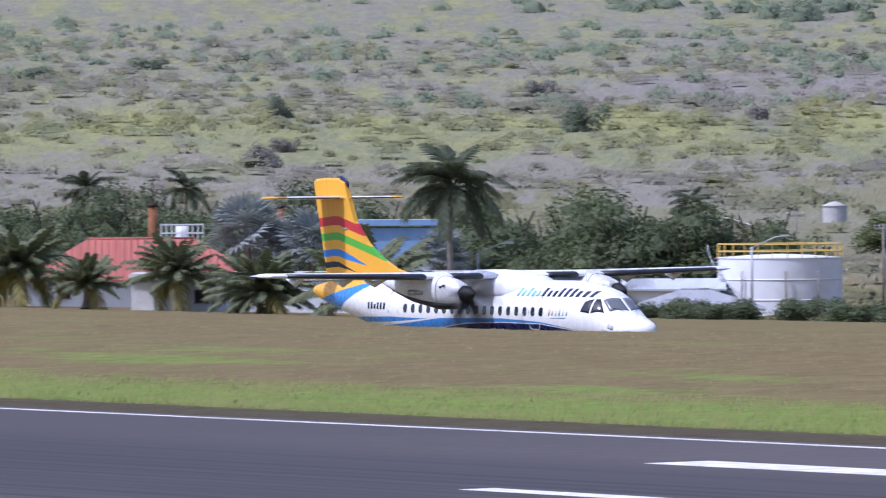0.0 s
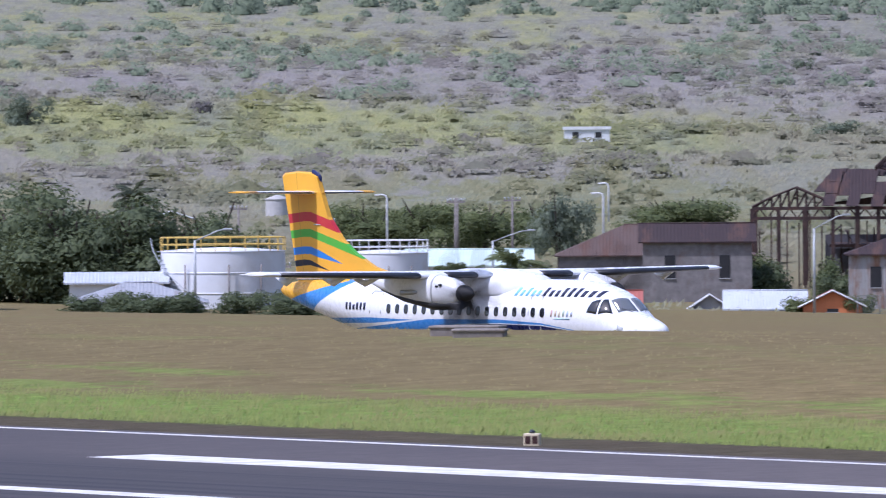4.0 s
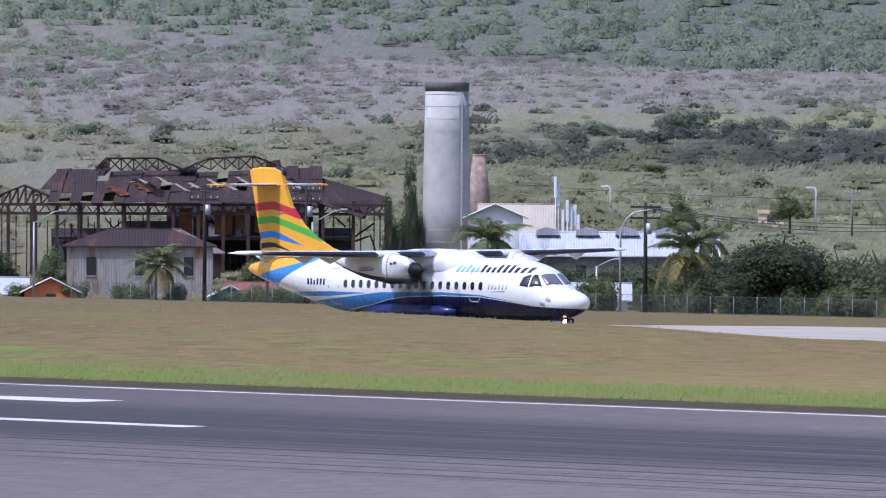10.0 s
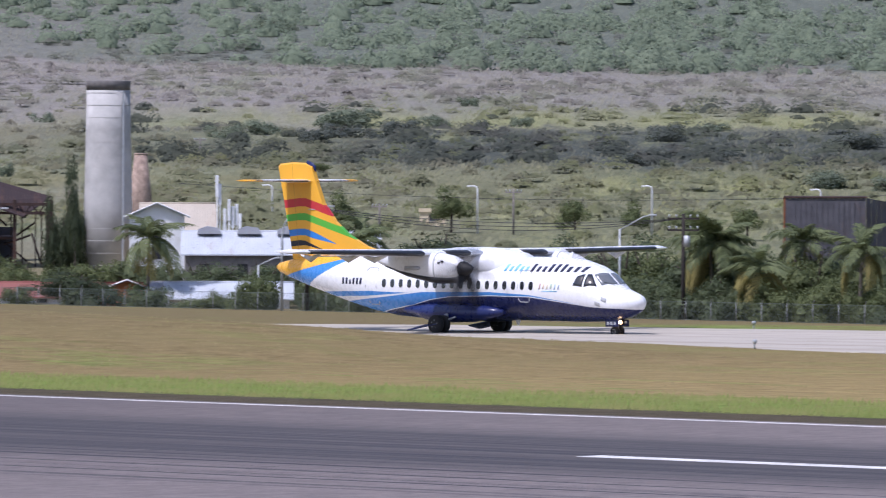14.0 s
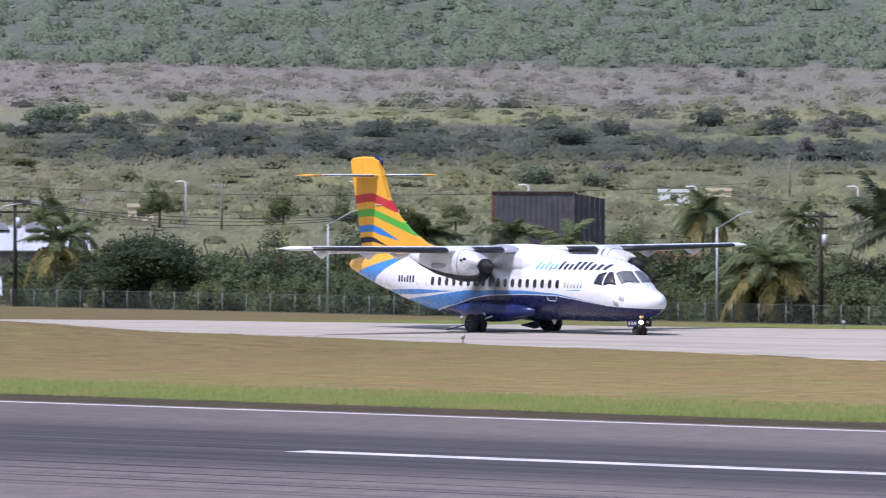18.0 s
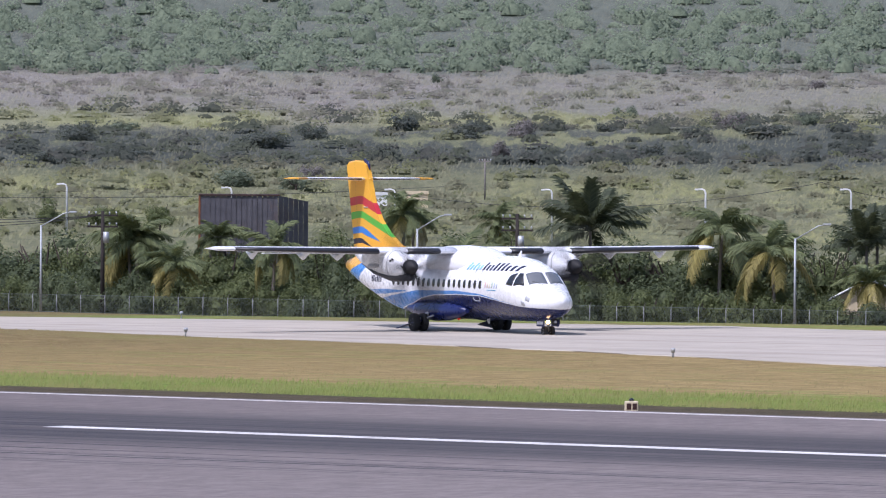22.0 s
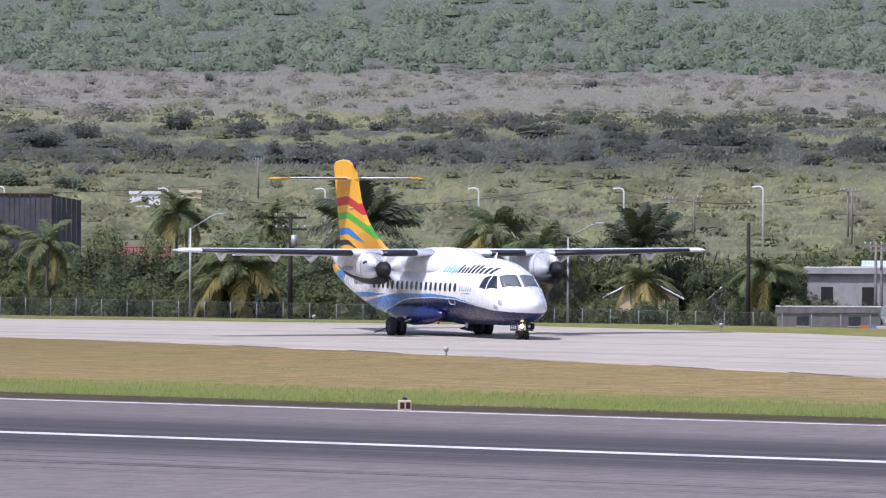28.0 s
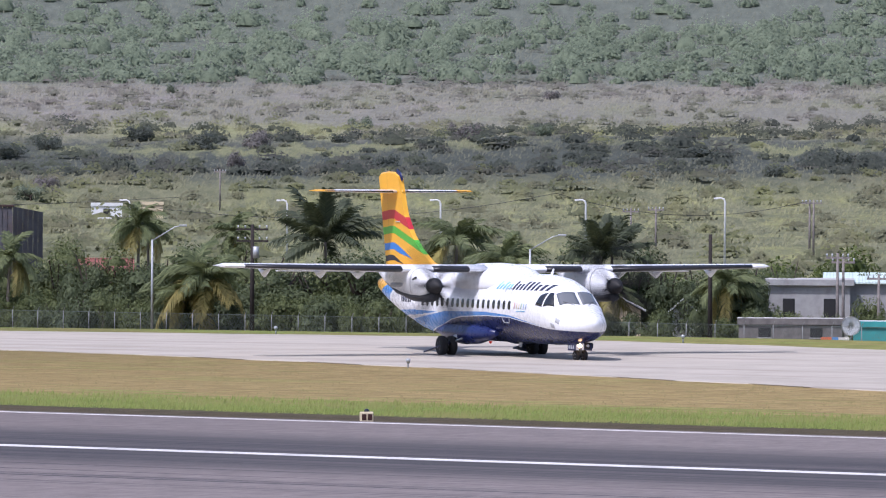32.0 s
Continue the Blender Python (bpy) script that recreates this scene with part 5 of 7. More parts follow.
cover("green_scrub", 2900, 680, 2300, -60, -27, 4.6, 0.38, LOW_LUMPS, SCRUB_BUSH, "green bushes scattered on the hillside", 23, patchy(0.007, 4.0, -0.05), 56, 0.32, 0.65, 0.78)
cover("lime_scrub", 1700, 680, 1750, -60, -27, 3.6, 0.32, LOW_LUMPS, SCRUB_LIME, "yellow-green bushes on the lower slope", 42, patchy(0.007, 11.0, -0.05), 46, 0.30, 0.75, 0.78)
# scrub coloured dark to carry the cloud shadow along the belt
cover("shadowed_scrub", 520, 1160, 1560, -44.0, -27, 5.0, 0.34, LUMPS, SCRUB_SHADOWED, "dense green scrub across the slope, coloured dark as under a cloud", 24, patchy(0.006, 5.0, -0.1), 110, 0.32, 0.5, 0.6)
cover("purple_thicket", 900, 1450, 2250, -60, -45, 5.6, 0.40, LOW_LUMPS, SCRUB_LOW, "purple-grey thicket on the upper slope", 26, patchy(0.006, 6.0, -0.1), 70, 0.36, 0.7, 0.78)
cover("upper_bush", 1000, 1600, 2600, -60, -45, 6.0, 0.46, LUMPS, SCRUB_WOOD, "green bushes on the upper western slope", 43, patchy(0.006, 14.0, 0.0), 110, 0.38, 0.5, 0.55)
cover("hill_woodland", 2900, 2040, 2760, -60, -27, 8.2, 0.60, LUMPS, SCRUB_WOOD, "green woodland on the upper slope", 25,
      lambda x, y, r, b, q: r > 2075 + 110 * noise.noise((x * 0.004, y * 0.004, 9)) + (16 * max(0, -40 - b) ** 1.25 if b < -40 else 0) + 90 * q * (b < -44), 116, 0.48, 0.30, 0.58)

# ---- materials of buildings and fittings ----
def sheet_metal(name, colour, rust=None, amount=0.5, pitch=0.25, rough=0.6):
    """Corrugated sheeting, ribbed across local x."""
    s = Shade(name, rough, 0.1, 0.4)
    x, y, z = s.axes()
    rib = s.math("SINE", s.math("MULTIPLY", x, 6.283 / pitch))
    col = s.mix(s.span(s.noise(0.8, 5, 0.7, (1, 0.3, 0.3)), 0.3, 0.7), tuple(c * 0.85 for c in colour), colour)
    if rust:
        col = s.mix(s.span(s.noise(0.5, 6, 0.75, (1.2, 0.25, 0.25)), 0.62 - 0.3 * amount, 0.74 - 0.2 * amount), col, rust)
        col = s.mix(s.span(s.noise(2.5, 5, 0.7), 0.6, 0.75), col, tuple(c * 0.45 for c in rust))
    s.bump(rib, 0.5, 0.03)
    return s.done(col)


WALL_WHITE = plain("white_render", (0.72, 0.73, 0.74), 0.85, vary=0.08, scale=0.8, dirt=(0.50, 0.48, 0.45))
WALL_GREY = plain("grey_block_wall", (0.34, 0.34, 0.34), 0.9, vary=0.15, scale=1.2, dirt=(0.22, 0.21, 0.2))
WALL_CREAM = plain("cream_render", (0.62, 0.52, 0.36), 0.85, scale=1.0)
WALL_ORANGE = plain("orange_board", (0.62, 0.22, 0.09), 0.8, scale=1.0)
WALL_TEAL = plain("teal_board", (0.05, 0.30, 0.30), 0.75, scale=1.0)
WALL_BLUE = plain("bright_blue_render", (0.22, 0.36, 0.60), 0.8, scale=0.6, dirt=(0.26, 0.38, 0.56))
WALL_DARK = plain("dark_sheeting", (0.085, 0.083, 0.095), 0.7, vary=0.25, scale=0.9, dirt=(0.13, 0.09, 0.08))
CONCRETE_OLD = plain("weathered_concrete", (0.46, 0.45, 0.44), 0.9, vary=0.16, scale=0.5, dirt=(0.30, 0.29, 0.28))
CONCRETE_DARK = plain("stained_concrete", (0.16, 0.15, 0.145), 0.9, vary=0.3, scale=1.5)
TIN_RED = sheet_metal("red_tin_roof", (0.42, 0.135, 0.105), None, 0, 0.42)
TIN_BROWN = sheet_metal("faded_red_brown_tin", (0.30, 0.115, 0.095), (0.17, 0.08, 0.06), 0.35)
TIN_WHITE = sheet_metal("white_tin_roof", (0.56, 0.59, 0.64), (0.40, 0.37, 0.35), 0.12)
TIN_RUSTPALE = sheet_metal("pale_rusting_tin", (0.115, 0.080, 0.070), (0.105, 0.058, 0.044), 0.45, 0.3, 0.9)
WALL_BOARD = plain("grey_weathered_boards", (0.20, 0.185, 0.18), 0.9, vary=0.25, scale=1.4, dirt=(0.14, 0.09, 0.07))
TIN_GREY = sheet_metal("grey_tin_roof", (0.36, 0.37, 0.40), (0.26, 0.22, 0.2), 0.2)
TIN_GREEN = sheet_metal("pale_green_tin_roof", (0.62, 0.74, 0.68), (0.45, 0.5, 0.45), 0.05)
TIN_RUST = sheet_metal("rusted_tin", (0.046, 0.031, 0.032), (0.092, 0.050, 0.038), 0.32, 0.3, 0.9)
TIN_PINK = sheet_metal("faded_purple_tin", (0.22, 0.165, 0.165), (0.15, 0.09, 0.08), 0.35, 0.3, 0.9)
TIN_DULLRED = sheet_metal("dull_red_tin", (0.19, 0.062, 0.050), (0.12, 0.060, 0.052), 0.25, 0.3, 0.8)
CHIMNEY = plain("pale_chimney_concrete", (0.46, 0.45, 0.435), 0.95, spec=0.1, vary=0.16, scale=0.5, dirt=(0.34, 0.33, 0.32))
TIN_SAND = sheet_metal("sand_coloured_tin", (0.56, 0.49, 0.40), (0.45, 0.36, 0.28), 0.15)
RUST = plain("rusted_steel", (0.050, 0.030, 0.026), 0.85, vary=0.4, scale=1.5, dirt=(0.11, 0.050, 0.030))
RUST_ORANGE = plain("orange_rust", (0.20, 0.080, 0.036), 0.85, vary=0.35, scale=1.2, dirt=(0.09, 0.05, 0.04))
BRICK = plain("old_mill_brick", (0.36, 0.27, 0.22), 0.95, spec=0.1, vary=0.35, scale=1.6, dirt=(0.20, 0.14, 0.12))
TANK_WHITE = plain("white_tank_steel", (0.70, 0.71, 0.74), 0.5, 0, 0.4, 0.06, 0.4, (0.52, 0.50, 0.48))
RAIL_YELLOW = plain("yellow_rail", (0.62, 0.42, 0.10), 0.6)
RAIL_WHITE = plain("white_rail", (0.70, 0.70, 0.70), 0.6)
GALV = plain("galvanised_steel", (0.42, 0.44, 0.46), 0.5, 0.4)
WOOD_POLE = plain("tarred_pole", (0.028, 0.023, 0.021), 0.9, vary=0.3)
GREY_POLE = plain("weathered_pole", (0.20, 0.18, 0.17), 0.9, vary=0.3)
# near-black plates stand in for the unlit insides behind openings
HOLE = plain("dark_opening", (0.02, 0.02, 0.022), 0.6)
WIRE = plain("black_wire", (0.03, 0.03, 0.03), 0.6)


def site(name, x, y, b, label, category, group="", sink=0.25):
    """An empty on the ground, its x axis across the view along bearing b."""
    z = ground(x, y) - sink
    return thing(name, pose(x, y, z, 0, 0, -b), label, category, group), z


def opening(parent, x0, x1, z0, z1, y, shutter=HOLE):
    w = part("window", box(x0, y - 0.05, z0, x1, y + 0.03, z1), shutter, parent)
    part("sill", box(x0 - 0.06, y - 0.10, z0 - 0.08, x1 + 0.06, y + 0.02, z0), WALL_GREY, w)
    return w


def house(x, y, b, w, ztop, depth, roof, roof_h, wall, cover, label, windows=0, over=0.4, category="house", turn=0, name="house", door=False, ribs=0):
    """Walls, roof and openings; roof: hip, gable (ridge across), end (gable to the front), lean or flat."""
    t, z0 = site(name, x, y, b + turn, label, category)
    h = ztop - z0
    hw, wt = w / 2, h - roof_h
    th = 0.2
    for a in ((-hw, 0, hw, th), (-hw, depth - th, hw, depth), (-hw, th, -hw + th, depth - th), (hw - th, th, hw, depth - th)):
        part("wall", box(a[0], a[1], 0, a[2], a[3], wt), wall, t)
    e = over
    L, R_, N, F_ = -hw - e, hw + e, -e, depth + e
    lo, hi = wt - 0.02, h
    mid = depth / 2
    bm = bmesh.new()

    def slab(pts):
        a = [bm.verts.new(p) for p in pts]
        c = [bm.verts.new((p[0], p[1], p[2] - 0.12)) for p in pts]
        n = len(pts)
        bm.faces.new(a)
        bm.faces.new(c[::-1])
        for j in range(n):
            bm.faces.new((a[j], c[j], c[(j + 1) % n], a[(j + 1) % n]))

    if roof == "hip":
        k = min(hw, mid) * 0.95
        slab([(L, N, lo), (R_, N, lo), (R_ - k - e, mid, hi), (L + k + e, mid, hi)])
        slab([(R_, F_, lo), (L, F_, lo), (L + k + e, mid, hi), (R_ - k - e, mid, hi)])
        slab([(L, F_, lo), (L, N, lo), (L + k + e, mid, hi)])
        slab([(R_, N, lo), (R_, F_, lo), (R_ - k - e, mid, hi)])
    elif roof == "gable":
        slab([(L, N, lo), (R_, N, lo), (R_, mid, hi), (L, mid, hi)])
        slab([(R_, F_, lo), (L, F_, lo), (L, mid, hi), (R_, mid, hi)])
    elif roof == "end":
        slab([(L, F_, lo), (L, N, lo), (0, N, hi), (0, F_, hi)])
        slab([(R_, N, lo), (R_, F_, lo), (0, F_, hi), (0, N, hi)])
    elif roof == "lean":
        slab([(L, N, lo), (R_, N, lo), (R_, F_, hi), (L, F_, hi)])
    else:
        slab([(L, N, hi), (R_, N, hi), (R_, F_, hi), (L, F_, hi)])
    r = part("roof", bm, cover, t)
    if roof == "gable":
        for sx in (-hw + th / 2, hw - th / 2):
            g = bmesh.new()
            a = [g.verts.new((sx - th / 2, yy, zz)) for yy, zz in ((0.02, wt), (depth - 0.02, wt), (mid, hi - 0.13))]
            c = [g.verts.new((sx + th / 2, yy, zz)) for yy, zz in ((0.02, wt), (depth - 0.02, wt), (mid, hi - 0.13))]
            g.faces.new(a[::-1]), g.faces.new(c)
            for j in range(3):
                g.faces.new((a[j], a[(j + 1) % 3], c[(j + 1) % 3], c[j]))
            part("gable", g, wall, t)
    elif roof == "end":
        for yy in (0.02, depth - th - 0.02):
            part("gable", prism([(-hw, wt), (hw, wt), (0, hi - 0.13)], yy, yy + th), wall, t)
        part("barge_board", tube([(L, N - 0.02, lo), (0, N - 0.02, hi + 0.02), (R_, N - 0.02, lo)], 0.07, 5), WALL_WHITE, r)
    elif roof == "lean":
        for sx in (-hw, hw - th):
            part("gable", prism([(0, 0), (1, 0), (1, 1)], 0, 0.01), wall, t).matrix_basis = Matrix(((0, 1, 0, sx), (depth, 0, 0, 0), (0, 0, roof_h * 0.94, wt), (0, 0, 0, 1)))
    elif roof == "flat":
        part("fascia", box(L, N - 0.03, hi - 0.42, R_, N, hi + 0.03), wall, r)
    if roof in ("gable", "hip") and roof_h > 0.5:
        k = 0 if roof == "gable" else min(hw, mid) * 0.95 + e
        part("ridge_cap", tube([(L + k, mid, hi + 0.02), (R_ - k, mid, hi + 0.02)], 0.09, 6), cover, r)
    if ribs:
        bm = bmesh.new()
        k = min(hw, mid) * 0.95 + e if roof == "hip" else 0
        for j in range(ribs):
            px_ = L + (R_ - L) * (j + 0.5) / ribs
            lim = 1.0
            if roof == "hip":
                lim = max(0.05, min(1.0, (px_ - L) / k, (R_ - px_) / k))
            tube([(px_, N, lo + 0.03), (px_, N + (mid - N) * lim, lo + (hi - lo) * lim + 0.03)], 0.035, 4, bm)
        part("roof_ribs", bm, cover, r)
    for j in range(windows):
        cx = -hw + w * (j + 0.5) / windows
        opening(t, cx - 0.45, cx + 0.45, wt * 0.42, wt * 0.78, 0.0)
    if door:
        part("door", box(-hw + w * 0.62, -0.04, 0.2, -hw + w * 0.62 + 0.9, 0.02, min(2.2, wt - 0.1)), HOLE, t)
    return t


def tank(x, y, b, w, ztop, rail, label, ladder=True):
    t, z0 = site("storage_tank", x, y, b, label, "storage tank")
    h, r = ztop - z0, w / 2
    part("shell", loft([[(r * math.cos(a), r * math.sin(a), z) for a in (2 * math.pi * j / 48 for j in range(48))] for z in (0, 0.03, h * 0.5, h - 0.03, h)]), TANK_WHITE, t)
    part("roof", loft([[(rr * math.cos(a), rr * math.sin(a), z) for a in (2 * math.pi * j / 48 for j in range(48))] for rr, z in ((r * 1.01, h), (r * 1.01, h + 0.06), (r * 0.5, h + 0.22), (0.1, h + 0.3))]), TANK_WHITE, t)
    for z in (0.33, 0.66):
        part("band", loft([[(rr * math.cos(a), rr * math.sin(a), h * z + dz) for a in (2 * math.pi * j / 48 for j in range(48))] for rr, dz in ((r, -0.05), (r + 0.03, -0.05), (r + 0.03, 0.05), (r, 0.05))], caps=False), TANK_WHITE, t)
    n = 26
    for z in (0.5, 1.0):
        part("guard_rail", tube([(r * math.cos(2 * math.pi * j / n), r * math.sin(2 * math.pi * j / n), h + z) for j in range(n + 1)], 0.04, 5, caps=False), rail, t)
    for j in range(n):
        a = 2 * math.pi * j / n
        part("rail_post", tube([(r * math.cos(a), r * math.sin(a), h), (r * math.cos(a), r * math.sin(a), h + 1.02)], 0.035, 5), rail, t)
    if ladder:
        bm = bmesh.new()
        for k in range(16):
            a = radians(250 - 4.5 * k)
            box((r + .05) * math.cos(a) - 0.2, (r + 0.4) * math.sin(a) - 0.3, h * k / 15 - 0.02, (r + .05) * math.cos(a) + 0.2, (r + 0.4) * math.sin(a) + 0.1, h * k / 15 + 0.04, bm=bm)
        part("stair", bm, GALV, t)
        part("stair_rail", tube([((r + 0.7) * math.cos(radians(250 - 4.5 * k)), (r + 0.7) * math.sin(radians(250 - 4.5 * k)), h * k / 15 + 0.95) for k in range(16)], 0.04, 5), GALV, t)
    for a in (235, 275, 305):
        part("pipe", tube([((r + 0.25) * math.cos(radians(a)), (r + 0.25) * math.sin(radians(a)), 0), ((r + 0.25) * math.cos(radians(a)), (r + 0.25) * math.sin(radians(a)), h * 0.8)], 0.07, 6), GREY_POLE, t)
    return t


def lamp_post(x, y, z, arm, label="silver street lamp with a slanting arm", curved=False, material=None):
    """A street lamp; the lantern's height z and the arm's reach along +x of the site."""
    b = math.degrees(math.atan2(x, y))
    t, z0 = site("street_lamp", x, y, b, label, "street lamp", "lamps along the perimeter road")
    h = z - z0
    m = material or GALV
    if curved:
        pts = [(0, 0, 0), (0, 0, h * 0.72)] + [(arm * 0.45 * (1 - math.cos(a)), 0, h * 0.72 + h * 0.25 * math.sin(a)) for a in (0.4, 0.8, 1.2, 1.57)] + [(arm, 0, h)]
        part("post", tube(pts, [0.11, 0.09] + [0.06] * 5, 8), m, t)
    else:
        part("post", tube([(0, 0, 0), (0, 0, h * 0.87)], [0.11, 0.075], 8), m, t)
        part("arm", tube([(0, 0, h * 0.86), (arm * 0.72, 0, h * 0.985), (arm, 0, h)], 0.05, 6), m, t)
    part("lantern", box(arm - 0.3, -0.14, h - 0.08, arm + 0.32, 0.14, h + 0.07, 0.03), m, t)
    return t


def power_pole(x, y, z, arms=2, material=None, wide=1.1, thick=0.14, gear=True, label="dark wooden power pole with crossarms"):
    b = math.degrees(math.atan2(x, y))
    t, z0 = site("power_pole", x, y, b + 12, label, "power pole")
    h = z - z0
    m = material or WOOD_POLE
    part("pole", tube([(0, 0, 0), (0, 0, h)], [thick * 1.15, thick * 0.8], 8), m, t)
    for k in range(arms):
        c = part("crossarm", box(-wide, -0.08, h - 0.45 - 0.9 * k, wide, 0.05, h - 0.3 - 0.9 * k), m, t)
        for xx in (-0.9, -0.45, 0.45, 0.9):
            part("insulator", tube([(xx * wide, 0, h - 0.3 - 0.9 * k), (xx * wide, 0, h - 0.06 - 0.9 * k)], [0.05, 0.07], 6), GALV, c)
    if gear:
        part("transformer", tube([(0.3, -0.1, h - 2.6), (0.3, -0.1, h - 1.7)], 0.24, 10), GALV, t)
    return t


def road_lamp(x, y, z):
    b = math.degrees(math.atan2(x, y))
    t, z0 = site("road_lamp", x, y, b, "pale slender lamp post on the hill road", "street lamp", "hill road lamps")
    h = z - z0
    part("post", tube([(0, 0, 0), (0, 0, h - 0.4), (-0.12, 0, h - 0.1), (-0.4, 0, h), (-0.8, 0, h - 0.02)], [0.13, 0.1, 0.09, 0.09, 0.09], 7), RAIL_WHITE, t)
    part("lantern", box(-1.15, -0.14, h - 0.12, -0.7, 0.14, h + 0.06, 0.03), RAIL_WHITE, t)


def wire(name, a, b, sag, label):
    pts = []
    for k in range(17):
        u = k / 16
        pts.append(Vector(a).lerp(Vector(b), u) - Vector((0, 0, sag * 4 * u * (1 - u))))
    tagged(part(name, tube(pts, 0.028, 4), WIRE), label, "power line")


# ---- chain-link perimeter fence ----
def build_fence():
    f = thing("chain_link_fence", pose(0, 0, 0), "galvanised chain-link perimeter fence with angled post tops", "fence")
    mesh_bm = bmesh.new()
    post = bmesh.new()
    tube([(0, 0, -0.4), (0, 0, 1.45)], 0.032, 6, post)
    tube([(0, 0, 1.45), (0.16, -0.16, 1.72)], 0.024, 5, post)
    me = bpy.data.meshes.new("post")
    post.to_mesh(me)
    post.free()
    me.materials.append(plain("dull_fence_post", (0.24, 0.25, 0.25), 0.6, 0.2))
    xs = [-455 + 2.5 * k for k in range(107)]
    for k, x in enumerate(xs):
        part("post", me, None, f).matrix_basis = pose(x, 425, ground(x, 425), 0, 0, 20)
    for a, b in zip(xs, xs[1:]):
        za, zb = ground(a, 425), ground(b, 425)
        for z in (1.43, 0.05):
            tube([(a, 425, za + z), (b, 425, zb + z)], 0.014, 4, mesh_bm, caps=False)
        for j in range(16):
            for s0, s1 in ((0, 1), (1, 0)):
                u0 = j / 16 + (s0 - 0.5) * 0.25
                u1 = j / 16 + (s1 - 0.5) * 0.25
                tube([(a + (b - a) * u0, 425, za + 0.05), (a + (b - a) * u1, 425, zb + 1.42)], 0.006, 3, mesh_bm, caps=False)
    part("chain_link", mesh_bm, plain("weathered_wire", (0.13, 0.155, 0.14), 0.6, 0.3), f, "grey chain-link mesh")


build_fence()

# ---- west end: houses, tanks and palms ----
house(-462.4, 312.0, -56.7, 15.93, 1.92, 9, "hip", 2.75, WALL_WHITE, TIN_RED, "white house with a red ribbed hip roof", 3, 0.5, ribs=34)
house(-429.8, 306.0, -55.1, 27.08, -0.04, 10, "flat", 0.5, WALL_WHITE, CONCRETE_OLD, "long low white building with a flat roof", 3, 0.15, "building", name="low_building")
house(-500.5, 360.0, -54.7, 6.66, 2.70, 8, "flat", 0.6, WALL_BLUE, CONCRETE_OLD, "bright blue building with a grey flat roof", 0, 0.3, "building", name="blue_building")
house(-423.6, 330.0, -52.2, 8.55, -1.43, 7, "hip", 1.2, WALL_GREY, TIN_GREY, "low grey house with a weathered hip roof", 2)
house(-445.4, 345.0, -52.4, 6.56, -1.18, 7, "lean", 0.6, WALL_WHITE, TIN_WHITE, "shed with a bright white tin roof", 0, category="shed", name="shed")
house(-662.9, 520.0, -52.0, 4.80, 1.03, 6, "end", 0.9, WALL_CREAM, TIN_WHITE, "small cream hut with a pale roof", 1)
tank(-446.1, 355.0, -51.6, 8.76, 0.22, RAIL_YELLOW, "white steel storage tank with yellow guard rail")
tank(-464.4, 385.0, -50.3, 6.58, -0.45, RAIL_WHITE, "white steel storage tank with white guard rail")
house(-519.1, 440.0, -49.6, 10.40, -1.25, 8, "gable", 1.3, WALL_WHITE, TIN_GREEN, "white hangar with a pale green roof", 0, category="hangar", name="hangar")


def cistern(x, y, b, w, ztop):
    t, z0 = site("water_cistern", x, y, b, "grey concrete water cistern on the slope", "water tank")
    h, r = ztop - z0, w / 2
    part("shell", loft([[(r * math.cos(a), r * math.sin(a), z) for a in (2 * math.pi * j / 28 for j in range(28))] for z in (0, 0.03, h - 0.03, h)]), CONCRETE_OLD, t)
    part("lid", loft([[(rr * math.cos(a), rr * math.sin(a), z) for a in (2 * math.pi * j / 28 for j in range(28))] for rr, z in ((r * 1.05, h), (r * 1.05, h + 0.15), (0.2, h + 0.6))]), CONCRETE_OLD, t)


cistern(-694.1, 560.0, -51.1, 2.81, 1.89)


def rusty_stack(x, y, b, w, ztop):
    t, z0 = site("rusty_stack", x, y, b, "short rust-orange steel stack", "chimney")
    h = ztop - z0
    part("flue", tube([(0, 0, 0), (0, 0, h)], w / 2, 12), RUST_ORANGE, t)
    part("collar", tube([(0, 0, h - 0.3), (0, 0, h)], w * 0.56, 12), RUST, t)
    part("rod", tube([(0, 0, h), (0, 0, h + 1.6)], 0.03, 5), RUST, t)


rusty_stack(-511.0, 345.0, -56.6, 0.70, 4.12)
rusty_stack(-500.9, 350.0, -55.6, 0.52, 4.00)


def platform(x, y, b, w, ztop):
    t, z0 = site("raised_platform", x, y, b, "white railed platform on legs", "platform")
    h, r = ztop - z0, w / 2
    part("deck", box(-r, 0, h - 1.5, r, w, h - 1.3), WALL_WHITE, t)
    for sx in (-r + 0.1, r - 0.1):
        for yy in (0.1, w - 0.1):
            part("leg", tube([(sx, yy, 0), (sx, yy, h - 1.4)], 0.11, 6), WALL_GREY, t)
    for k in range(9):
        xx = -r + w * k / 8
        part("baluster", box(xx - 0.04, 0, h - 1.3, xx + 0.04, 0.08, h), WALL_WHITE, t)
    for z in (h - 0.08, h - 0.7):
        part("rail", box(-r, -0.02, z - 0.05, r, 0.1, z + 0.05), WALL_WHITE, t)
    part("tank", tube([(0, w / 2, h - 1.3), (0, w / 2, h - 0.2)], 0.5, 14), WALL_WHITE, t)


platform(-491.9, 335.0, -56.4, 3.10, 2.70)


